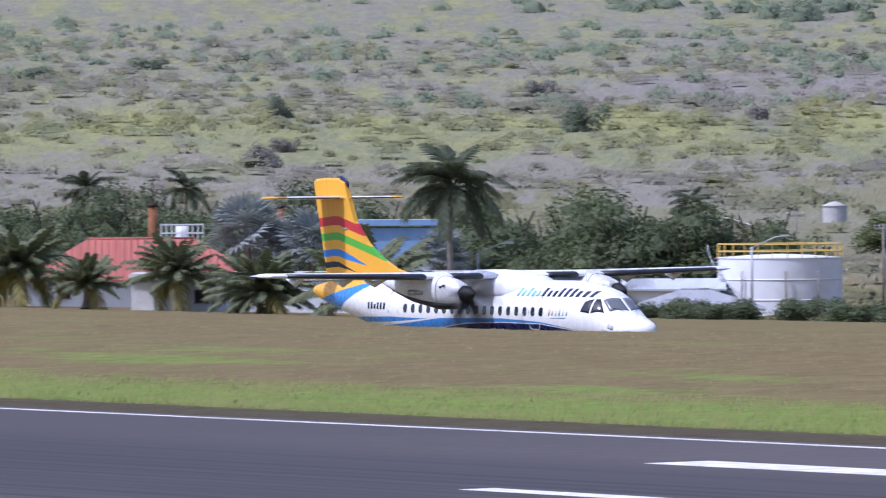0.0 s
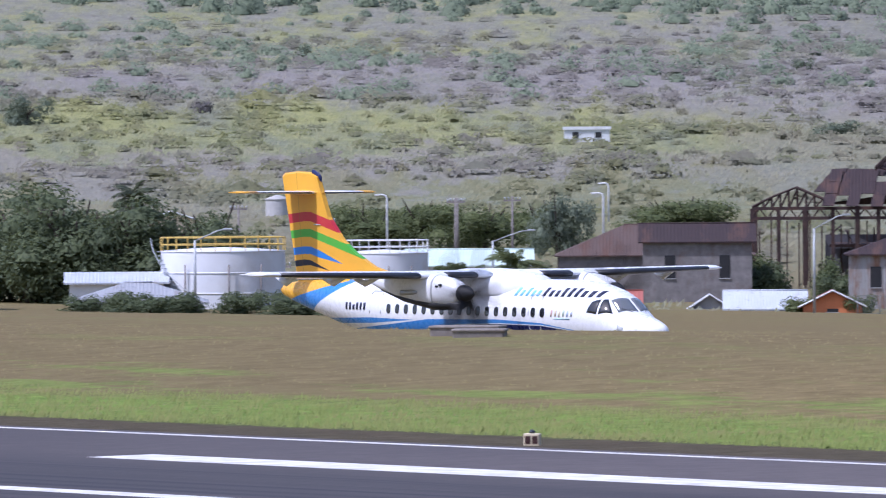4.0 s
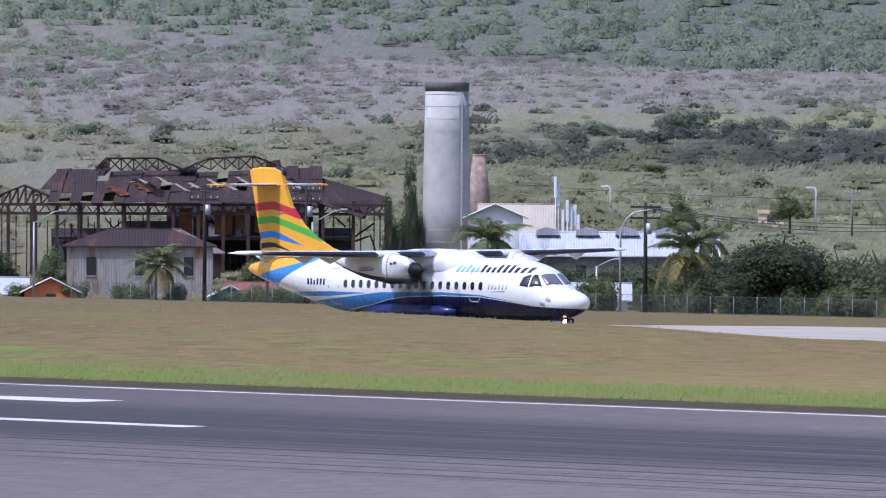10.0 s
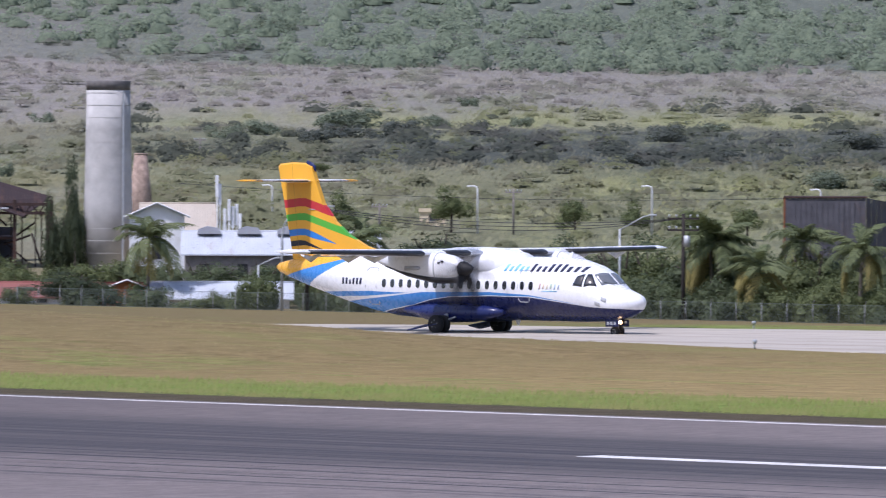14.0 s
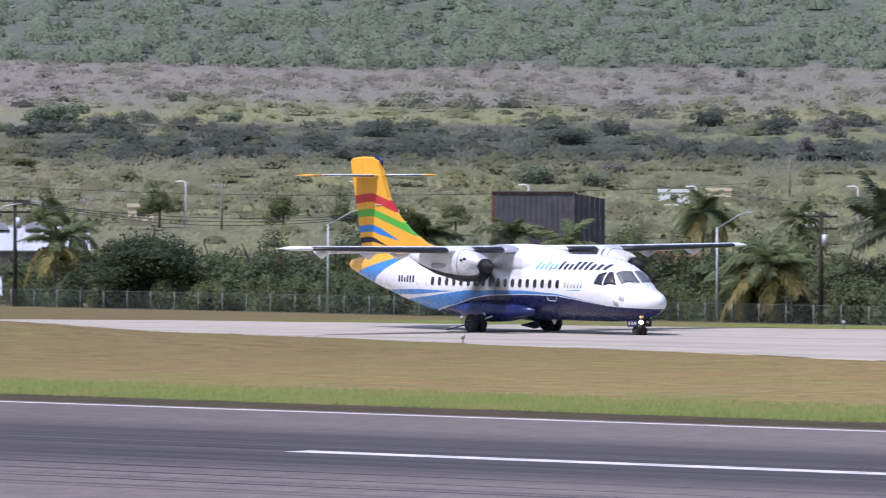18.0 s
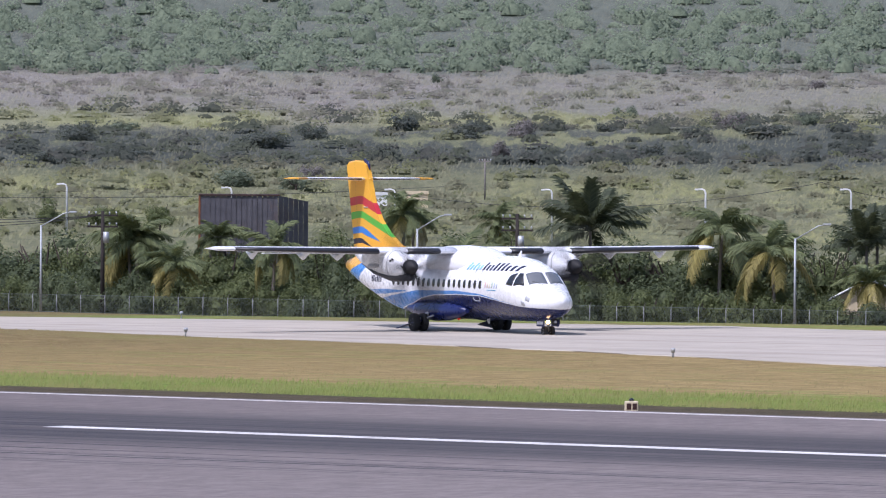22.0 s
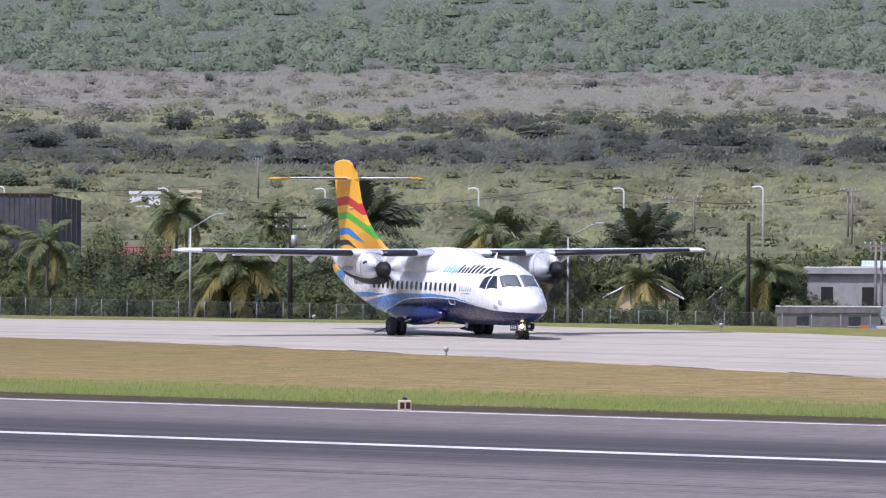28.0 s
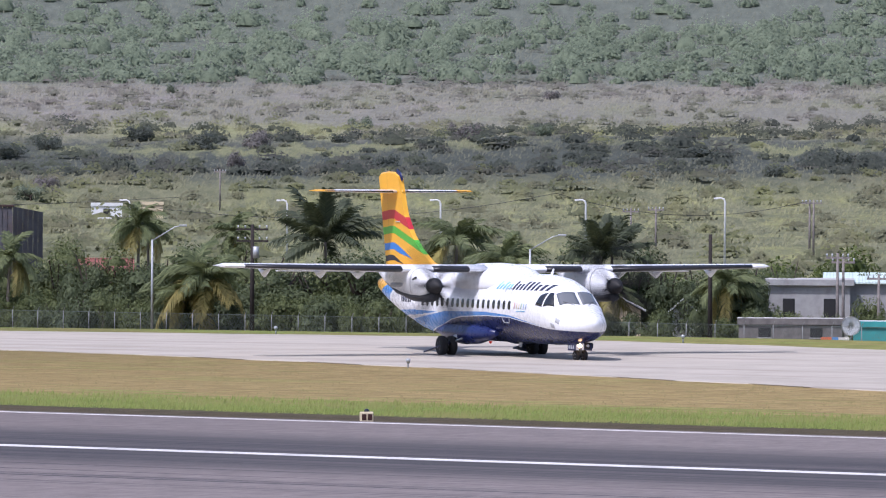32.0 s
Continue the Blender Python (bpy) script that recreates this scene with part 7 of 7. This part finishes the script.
def cargo_shed(x, y, b, w, ztop):
    t, z0 = site("dark_metal_shed", x, y, b, "tall dark grey sheet-metal shed", "shed")
    h = ztop - z0
    n = 15
    for k in range(n):
        a = -w / 2 + w * 0.72 * k / n
        part("wall_panel", box(a + 0.02, 0, 0, a + w * 0.72 / n - 0.02, 0.08 + 0.05 * (k % 2), h), WALL_DARK, t)
    x1, x2 = -w / 2 + w * 0.72, w / 2
    for k in range(6):
        u0, u1 = k / 6 + 0.004, (k + 1) / 6 - 0.004
        s = prism([(x1 + (x2 - x1) * u0, 0), (x1 + (x2 - x1) * u1, 0), (x1 + (x2 - x1) * u1, h - 0.5 * u1), (x1 + (x2 - x1) * u0, h - 0.5 * u0)], 0, 0.08)
        bmesh.ops.transform(s, matrix=Matrix(((1, 0, 0, 0), (1.6, 1, 0, -1.6 * x1), (0, 0, 1, 0), (0, 0, 0, 1))), verts=s.verts)
        part("side_panel", s, WALL_DARK, t)
    part("back", box(-w / 2, 8.0, 0, x1, 8.1, h - 0.2), WALL_DARK, t)
    part("roof", box(-w / 2 - 0.1, -0.1, h - 0.02, x1 + 0.1, 8.1, h + 0.1), RUST, t)
    part("corner_post", box(-w / 2 - 0.12, -0.04, 0, -w / 2 + 0.05, 0.1, h), RUST_ORANGE, t)


cargo_shed(-358.1, 458.0, -38.0, 9.21, 3.68)

# ---- east end: village behind the fence ----
house(-281.8, 436.0, -33.0, 5.49, -1.96, 7, "end", 1.6, WALL_CREAM, TIN_GREY, "cream-walled house with a grey tin gable", 1)
house(-286.0, 450.0, -32.5, 2.33, -2.80, 6, "gable", 1.2, WALL_WHITE, TIN_BROWN, "house with a red tin roof among palms", 0)
house(-277.9, 441.0, -32.3, 1.72, -2.74, 5, "end", 1.0, WALL_WHITE, TIN_WHITE, "small pale blue gabled house", 1, 0.3)
house(-268.5, 444.0, -31.1, 6.2, -1.17, 9, "flat", 0.4, WALL_GREY, CONCRETE_OLD, "flat-roofed pale grey house with barred windows", 2, 0.3)
house(-267.6, 452.0, -30.8, 7.03, -0.82, 9, "lean", 0.6, WALL_GREY, TIN_GREEN, "house with a pale green roof", 0)
house(-262.2, 431.0, -31.5, 7.64, -3.83, 5, "flat", 0.25, CONCRETE_DARK, CONCRETE_OLD, "unfinished grey block building", 2, 0.1)
house(-253.4, 430.0, -30.7, 4.79, -3.88, 4, "flat", 0.2, WALL_TEAL, WALL_WHITE, "teal painted shed with a white roof edge", 0, 0.1, "shed", name="shed")


def dish(x, y, z):
    t, z0 = site("satellite_dish", x, y, math.degrees(math.atan2(x, y)), "white satellite dish on a pole", "satellite dish")
    h = z - z0
    part("pole", tube([(0, 0, 0), (0, 0, h)], 0.06, 6), GALV, t)
    bm = loft([[(r * math.cos(a), -0.2 - 0.35 * r * r, h + r * math.sin(a)) for a in (2 * math.pi * j / 20 for j in range(20))] for r in (0.05, 0.35, 0.6, 0.72)], caps=False)
    bmesh.ops.solidify(bm, geom=bm.faces[:], thickness=0.03)
    part("reflector", bm, WALL_WHITE, t)


dish(-255.2, 428.0, -4.17)
lamp_post(-461.5, 426.5, 2.05, 2.54)
lamp_post(-426.7, 426.5, 2.41, 2.64)
lamp_post(-391.2, 426.5, 2.85, 3.92, curved=True)
lamp_post(-355.4, 426.5, 2.45, 2.56)
lamp_post(-317.5, 426.5, 2.58, 2.37)
lamp_post(-282.3, 426.5, 2.19, 2.37)
lamp_post(-402.6, 436.0, -1.57, 1.70)
for args in ((-441.4, 428.0, 4.39), (-429.9, 429.0, 4.33), (-389.8, 428.0, 3.27), (-350.2, 428.0, 2.58), (-309.0, 428.0, 2.72)):
    power_pole(*args, 2, WOOD_POLE, 1.25, 0.17, label="dark wooden power pole with insulators")
power_pole(-435.7, 430.0, 2.31, 1, GREY_POLE, 0.9, 0.15, True, "grey timber pole with a transformer")
power_pole(-266.7, 427.0, 2.38, 0, WOOD_POLE, 1, 0.16, False, "thick dark timber pole")
for args in ((-263.6, 440.0, 0.96), (-263.7, 441.0, 0.61), (-260.0, 440.0, -0.57), (-535.4, 600.0, 1.44), (-515.4, 600.0, 3.21), (-740.7, 789.0, 9.33), (-583.0, 800.0, 6.52), (-387.2, 640.0, 3.80), (-387.7, 640.0, 3.80), (-397.8, 620.0, 2.85), (-407.4, 640.0, 2.91)):
    power_pole(*args, 1, GREY_POLE, 0.9, 0.12, False, "weathered timber power pole")
for args in ((-551.9, 600.0, 3.43), (-520.7, 600.0, 3.49), (-495.4, 600.0, 3.64), (-449.4, 600.0, 3.36), (-428.5, 600.0, 3.49), (-471.9, 600.0, 3.40), (-408.7, 600.0, 3.67), (-390.5, 600.0, 3.80), (-373.5, 600.0, 4.10), (-636.4, 560.0, 3.79)):
    road_lamp(*args)
wire("power_line", (-567.2, 600.0, 3.57), (-442.9, 600.0, 3.71), 1.6, "thin overhead wire across the slope")
wire("power_line", (-451.4, 600.0, 3.17), (-407.3, 620.0, 4.39), 2.2, "thin overhead wire across the slope")
wire("power_line", (-407.3, 620.0, 4.39), (-387.5, 640.0, 3.74), 2.0, "thin overhead wire across the slope")
for k in range(3):
    wire("power_line", (-441.4, 428.0, 4.00), (-429.9, 429.0, 3.95), 0.5 + 0.3 * k, "sagging wire between poles")
    wire("power_line", (-389.8, 428.0, 2.85), (-350.2, 428.0, 2.22), 0.8 + 0.3 * k, "sagging wire between poles")

# palms behind the fence
for args in ((-416.4, 437.0, -0.47, 3.17), (-394.7, 440.0, -0.06, 2.64), (-351.3, 434.0, -0.25, 3.33), (-336.0, 432.0, -0.49, 2.83), (-352.1, 434.0, -0.14, 3.65), (-348.1, 440.0, 0.03, 2.68), (-332.2, 446.0, 1.66, 2.30),
             (-324.0, 446.0, 1.65, 2.37), (-294.9, 435.0, 1.27, 3.68), (-270.6, 436.0, -1.68, 2.63), (-449.7, 430.0, -2.92, 2.58), (-489.7, 420.0, -2.54, 2.61), (-329.1, 440.0, 2.27, 2.45)):
    palm(*args, 19, 3, seed=5, spread=112)
for args in ((-310.6, 440.0, 1.3, 4.4), (-283.9, 440.0, 0.59, 2.94), (-282.9, 437.0, 0.51, 3.23)):
    palm(*args, 19, 2, label="tall dark coconut palm with a wide crown", seed=6, spread=88, upright=True)
for args in ((-316.0, 431.0, -1.93, 3.83), (-287.1, 431.0, -0.33, 3.34), (-314.5, 430.0, -1.98, 3.70), (-389.2, 432.0, -1.00, 2.78), (-316.6, 429.0, -3.29, 2.63), (-278.3, 431.0, -2.46, 2.55), (-344.9, 431.0, -2.05, 2.64)):
    palm(*args, 17, 6, spread=108, label="low coconut palm with yellowing drooping fronds", seed=7)

# trees and shrubs behind the fence
tree(-379.8, 433.0, 9.17, 7.24, LEAF_DEEP, "large dense dark green tree by the fence")
tree(-389.7, 436.0, 5.12, 5.71, LEAF_MID, "round green tree by the fence")
tree(-382.0, 434.0, 8.75, 6.77, LEAF_DEEP, "large dense dark green tree by the fence")
tree(-466.7, 480.0, 1.77, 11.29, LEAF_DEEP, "slim dark tree beside the chimney")
tree(-418.7, 430.0, 6.07, 2.83, LEAF_DEEP, "dark rounded shrub tree by the fence")
shrub(-402.1, 429.0, 4.57, 1.50, LEAF_MID)
shrub(-417.4, 430.0, 4.29, 3.28, LEAF_DARK)
for args in ((-506.4, 600.0, 3.63, 4.77), (-524.6, 600.0, 4.19, 5.09), (-497.8, 600.0, 3.72, 3.87), (-489.8, 600.0, 4.07, 3.83), (-482.0, 600.0, 3.68, 4.15), (-505.2, 560.0, 3.96, 5.38), (-690.6, 760.0, 4.09, 1.88)):
    tree(*args, LEAF_MID, "lone small tree on the dry field", 0.3)
for args in ((-977, 676, 5.5, 5.3), (-925, 697, 6.8, 5.4), (-1111, 760, 3.7, 2.6), (-1101, 733, 8.0, 3.0), (-1086, 700, 8.8, 3.3), (-1043, 848, 4.1, 3.0), (-772, 859, 9.1, 4.7), (-838, 756, 3.2, 2.1), (-956, 889, 3.3, 2.9), (-821, 770, 6.2, 3.0), (-717, 723, 3.7, 2.9), (-819, 835, 3.7, 2.0), (-764, 827, 8.0, 2.7), (-772, 854, 7.9, 4.2), (-785, 902, 3.4, 2.3), (-753, 878, 4.1, 2.4)):
    shrub(*args, LEAF_HILL, "round blue-green bush on the hillside", "shrub", "", 0.3)
for args in ((-763, 868, 5.5, 2.4), (-761, 817, 6.2, 2.5), (-627, 798, 7.4, 3.7), (-617, 800, 5.8, 2.7), (-1010, 1097, 8.3, 5.2), (-722, 890, 5.6, 2.0), (-791, 1070, 3.2, 2.6), (-632, 956, 3.5, 2.8), (-767, 1208, 3.9, 2.1), (-753, 1211, 3.5, 2.3), (-677, 970, 3.8, 2.5)):
    shrub(*args, LEAF_HILL, "round blue-green bush on the hillside", "shrub", "", 0.3)
for args in ((-893, 615, 5.7, 4.7), (-908, 630, 3.5, 3.0), (-992, 739, 6.5, 3.7), (-926, 732, 3.9, 3.2), (-624, 813, 4.9, 3.3), (-660, 916, 5.7, 4.0), (-637, 942, 4.6, 3.7), (-641, 884, 3.9, 3.9), (-711, 1080, 4.2, 2.7)):
    shrub(*args, LEAF_GREY, "twiggy purple-grey bush on the hillside", "shrub", "", 0.3)
for args in ((-750, 831, 7.9, 3.5), (-745, 840, 7.1, 4.1), (-802, 769, 4.4, 3.5), (-745, 819, 5.3, 3.2), (-752, 867, 2.9, 2.4), (-712, 866, 6.6, 3.4), (-683, 876, 9.9, 3.2), (-685, 893, 4.8, 3.2), (-683, 915, 6.4, 3.8), (-673, 811, 6.2, 3.0), (-678, 837, 6.3, 2.4), (-665, 909, 6.9, 3.1), (-652, 928, 4.6, 2.2), (-625, 934, 9.1, 2.7), (-636, 963, 3.4, 2.4), (-601, 941, 4.2, 1.8)):
    shrub(*args, LEAF_HILL_DARK, "dark spreading bush on the hillside", "shrub", "", 0.3)
for args in ((-622, 898, 4.8, 3.0), (-588, 938, 9.0, 2.2), (-551, 898, 4.6, 2.6), (-561, 937, 5.3, 3.0)):
    shrub(*args, LEAF_HILL_DARK, "dark spreading bush on the hillside", "shrub", "", 0.3)


def hedge(x0, x1, spacing, y, depth, w, low, high, materials, seed, label, big):
    g = random.Random(seed)
    x = x0
    while x < x1:
        yy = y + g.uniform(0, depth)
        hh = low + (high - low) * (0.5 + 0.5 * noise.noise((x * 0.06, seed, 0))) + g.uniform(-0.5, 0.5)
        m = materials[g.randrange(len(materials))]
        if big:
            tree(x, yy, w * g.uniform(0.8, 1.25), hh, m, label, 0.02)
        else:
            shrub(x, yy, w * g.uniform(0.8, 1.3), hh, m, label)
        x += spacing * g.uniform(0.7, 1.3)


hedge(-376, -272, 1.75, 436, 11, 6.4, 5.2, 7.2, (LEAF_DARK, LEAF_DARK, LEAF_MID), 1, "dense dark tree in the belt behind the fence", True)
hedge(-400, -272, 2.2, 429, 5, 3.6, 2.4, 4.6, (LEAF_DARK, LEAF_MID, LEAF_MID), 2, "leafy shrub growing behind the fence", False)
hedge(-470, -400, 5.0, 432, 5, 3.0, 1.2, 2.6, (LEAF_DARK, LEAF_MID), 3, "leafy shrub between the houses", False)
hedge(-330, -200, 3.4, 468, 24, 7.5, 4.0, 6.0, (LEAF_LIGHT, LEAF_LIGHT, LEAF_MID), 4, "light green bush on the rising ground", False)
hedge(-520, -360, 2.6, 462, 18, 4.4, 2.4, 4.6, (LEAF_DARK, LEAF_MID), 5, "shrub growing round the old factory", False)

for args in ((-270.6, 438.0, 5.11, 6.71), (-273.7, 449.0, 4.35, 6.86), (-273.7, 440.0, 3.43, 6.07), (-279.7, 441.0, 5.18, 6.64), (-277.9, 443.0, 3.89, 6.42), (-270.8, 458.0, 3.08, 6.39), (-275.5, 459.0, 2.65, 5.88)):
    tree(*args, LEAF_DARK, "dark leafy tree among the village houses", 0.05)
for args in ((-299.4, 478.0, 5.11, 7.03), (-296.3, 480.0, 5.58, 7.37), (-293.1, 482.0, 5.12, 7.20), (-289.5, 484.0, 5.11, 7.50), (-282.3, 480.0, 5.05, 7.45), (-304.4, 478.0, 4.67, 6.73), (-288.0, 482.0, 5.55, 8.56), (-293.5, 484.0, 5.13, 8.24)):
    shrub(args[0], args[1], args[2] * 1.4, args[3] * 0.85, LEAF_LIGHT, "light green bush on the rising ground")
for args in ((-270.6, 438.0, 3.6, 3.2), (-266.9, 439.0, 3.0, 2.7), (-264.2, 446.0, 3.6, 4.6), (-261.8, 448.0, 4.0, 4.2), (-259.0, 447.0, 4.2, 4.9), (-266.7, 430.0, 2.93, 2.65), (-265.9, 437.0, 2.96, 3.24), (-262.2, 437.0, 2.11, 3.13), (-256.5, 434.0, 1.92, 2.85), (-266.2, 434.0, 2.53, 3.33), (-251.0, 428.0, 1.64, 2.25)):
    shrub(*args, LEAF_MID, "leafy garden shrub beside the houses")


def clutter(x, y, z, w, h, paint, label):
    """A painted sheet or barrel leaning in the yard."""
    t, z0 = site("painted_sheet", x, y, math.degrees(math.atan2(x, y)), label, "sheet")
    part("panel", box(-w / 2, 0, 0, w / 2, 0.04, h, 0.01), paint, t)
    part("prop", box(-0.04, 0.05, 0, 0.04, 0.6, h * 0.8), WOOD_POLE, t)


for k, (args, tint, label) in enumerate((((-257.9, 429.0, -4.61), (0.55, 0.14, 0.06), "rust red painted sheet leaning in the yard"), ((-256.9, 429.0, -4.68), (0.10, 0.25, 0.5), "blue painted sheet leaning in the yard"), ((-256.4, 429.0, -4.58), (0.62, 0.60, 0.55), "white painted sheet leaning in the yard"))):
    clutter(*args, 0.8, 0.9, plain("yard_paint", tint, 0.7), label)

for args in ((-425.7, 456.0, 4.85, 3.95), (-421.9, 458.0, 5.33, 4.15), (-414.6, 456.0, 5.27, 4.65), (-408.9, 455.0, 5.71, 5.21), (-403.2, 454.0, 5.20, 4.80), (-434.6, 458.0, 3.93, 3.42), (-427.8, 456.0, 5.48, 4.06)):
    tree(*args, LEAF_DARK, "dark tree in front of the warehouses", 0.03)

# ---- airfield fittings ----
LIGHT_CREAM = plain("cream_lamp_housing", (0.62, 0.52, 0.36), 0.6)
DARK_RED = plain("dark_red_lamp_panel", (0.045, 0.016, 0.014), 0.5)


def runway_light(x, y):
    t, z0 = site("runway_edge_light", x, y, -40, "cream runway edge light with two dark panels", "runway light", "runway edge lights", 0.02)
    part("body", box(-0.19, -0.16, 0.0, 0.19, 0.16, 0.30, 0.02), LIGHT_CREAM, t)
    for xx in (-0.15, 0.02):
        part("panel", box(xx, -0.168, 0.06, xx + 0.13, -0.158, 0.24), DARK_RED, t)
    part("lens", tube([(0, 0, 0.29), (0, 0, 0.36), (0, 0, 0.39)], [0.08, 0.07, 0.03], 10), GLASS, t)


for xx in (-256, -180.5, -106.35, -31):
    runway_light(xx, 153.4 if xx != -106.35 else 152.7)


def taxi_light(x, y):
    t, z0 = site("taxiway_light", x, y, -40, "small grey taxiway edge light", "taxiway light", "taxiway edge lights", 0.02)
    part("stem", tube([(0, 0, 0), (0, 0, 0.22)], 0.035, 8), GALV, t)
    part("lamp", tube([(0, 0, 0.2), (0, 0, 0.34), (0, 0, 0.38)], [0.07, 0.1, 0.05], 10), GALV, t)


for xx, yy in ((-178.1, 222.2), (-144.4, 210.1), (-110, 195), (-203, 253.2), (-183, 255.2), (-158, 251.5), (-141, 245.2)):
    taxi_light(xx, yy)


PIT = plain("earth_stained_concrete", (0.21, 0.185, 0.165), 0.95, vary=0.3, scale=2.0, dirt=(0.12, 0.09, 0.07))


def slab_block(x, y, w, d, h, turn):
    t = thing("concrete_pit_cover", pose(x, y, ground(x, y) - 0.15, 0, 0, turn), "low weathered concrete pit cover in the grass", "concrete slab")
    part("slab", box(-w / 2, -d / 2, 0, w / 2, d / 2, h, 0.06), PIT, t)
    part("lip", box(-w / 2 - 0.04, -d / 2 - 0.04, h - 0.08, w / 2 + 0.04, d / 2 + 0.04, h + 0.02, 0.03), PIT, t)


slab_block(-233.2, 196.3, 2.3, 1.3, 0.46, 38)
slab_block(-231.3, 195.2, 1.7, 1.2, 0.40, 44)

# ---- motion: the airliner taxis, its wheels roll, its propellers turn ----
AIRCRAFT_PATH = [
    (0.0, -292.36, 217.67, -1.30, 3.03, -0.34, -0.04),
    (2.0, -278.51, 220.44, -1.39, 2.63, -0.32, -0.13),
    (4.0, -267.05, 225.89, -1.42, 2.17, -0.36, -0.20),
    (6.5, -248.64, 231.21, -1.23, -0.36, -0.10, -0.06),
    (7.0, -245.25, 231.66, -1.18, -0.66, -0.08, -0.04),
    (7.5, -241.86, 232.05, -1.13, -0.65, -0.05, -0.03),
    (8.0, -238.64, 232.48, -1.08, -0.70, -0.01, -0.01),
    (8.5, -235.60, 233.16, -1.04, -1.49, 0.01, 0.00),
    (9.0, -232.99, 233.87, -1.00, -1.49, 0.03, 0.02),
    (9.5, -230.75, 235.00, -0.97, -1.31, 0.03, 0.01),
    (10.0, -228.87, 236.29, -0.95, -1.33, 0.11, -0.02),
    (10.5, -226.86, 237.46, -0.92, -1.19, 0.13, -0.03),
    (11.0, -224.66, 238.38, -0.89, -1.02, 0.15, -0.03),
    (11.5, -222.21, 238.99, -0.85, -1.02, 0.16, -0.02),
    (12.0, -219.52, 239.26, -0.82, -1.01, 0.15, -0.00),
    (12.5, -216.65, 239.36, -0.79, -1.19, 0.13, 0.03),
    (13.0, -213.83, 239.37, -0.77, -1.17, 0.09, 0.05),
    (13.5, -211.19, 239.65, -0.75, -1.17, 0.06, 0.01),
    (14.0, -208.66, 239.97, -0.72, -1.60, 0.04, -0.01),
    (14.5, -206.17, 240.29, -0.70, -2.49, 0.06, -0.01),
    (16.5, -196.75, 240.94, -0.63, -9.05, 0.11, 0.09),
    (17.0, -194.59, 240.99, -0.62, -11.03, 0.12, 0.13),
    (17.5, -192.54, 241.18, -0.61, -12.64, 0.14, 0.09),
    (18.0, -190.54, 241.23, -0.60, -14.38, 0.07, 0.06),
    (18.5, -188.51, 241.19, -0.59, -16.54, 0.09, 0.08),
    (19.0, -186.55, 241.01, -0.57, -18.83, 0.09, 0.11),
    (19.5, -184.64, 240.86, -0.56, -20.80, 0.07, 0.08),
    (20.0, -182.78, 240.61, -0.55, -22.81, 0.03, 0.05),
    (20.5, -180.94, 240.25, -0.54, -24.69, 0.03, 0.06),
    (21.0, -179.16, 239.75, -0.53, -26.32, 0.02, 0.10),
    (21.5, -177.45, 239.35, -0.52, -27.27, -0.01, 0.07),
    (22.0, -175.88, 239.09, -0.51, -27.98, 0.00, 0.03),
    (22.5, -174.38, 238.75, -0.51, -28.69, 0.01, 0.01),
    (23.0, -172.93, 238.35, -0.50, -29.40, -0.04, 0.01),
    (23.5, -171.53, 237.98, -0.49, -30.06, -0.02, 0.02),
    (24.0, -170.24, 237.57, -0.48, -30.44, 0.00, 0.04),
    (24.5, -168.94, 237.21, -0.48, -30.43, -0.00, 0.02),
    (25.0, -167.78, 236.84, -0.47, -30.45, 0.01, -0.00),
    (25.5, -166.65, 236.64, -0.47, -30.40, 0.03, -0.03),
    (26.0, -165.71, 236.48, -0.47, -30.54, 0.02, -0.03),
    (26.5, -164.90, 236.50, -0.46, -30.82, 0.05, -0.03),
    (28.5, -162.39, 236.76, -0.46, -32.35, -0.01, -0.01),
    (29.0, -161.48, 236.40, -0.45, -32.13, -0.04, -0.01),
    (29.5, -160.17, 235.25, -0.45, -31.76, -0.04, -0.01),
    (30.0, -158.63, 233.81, -0.45, -31.72, -0.02, -0.00),
    (30.5, -157.02, 232.28, -0.44, -31.79, 0.00, -0.00),
    (31.0, -155.45, 230.78, -0.44, -31.99, 0.05, -0.02),
    (31.5, -153.87, 229.29, -0.43, -32.09, 0.03, -0.05),
    (32.0, -152.37, 227.80, -0.43, -32.31, 0.02, -0.12),
]


def motions():
    walk(AIRLINER, [(t, pose(x, y, z, r, -p, h)) for t, x, y, z, h, p, r in AIRCRAFT_PATH])
    ts = [a[0] for a in AIRCRAFT_PATH]
    run = [0.0]
    for a, b in zip(AIRCRAFT_PATH, AIRCRAFT_PATH[1:]):
        run.append(run[-1] + math.hypot(b[1] - a[1], b[2] - a[2]))
    for hold, (x, y, z), r in WHEELS:
        walk(hold, [(k / 10, pose(x, y, z) @ Matrix.Rotation(float(np.interp(k / 10, ts, run)) / r * (1 if r > 0.3 else 0.55), 4, "Y")) for k in range(321)])
    for k, prop in enumerate(PROPS):
        at = prop.matrix_basis.translation.copy()
        walk(prop, [(n / 30, pose(*at) @ Matrix.Rotation(radians(85 * n + 20 * k), 4, "X")) for n in range(961)])


motions()
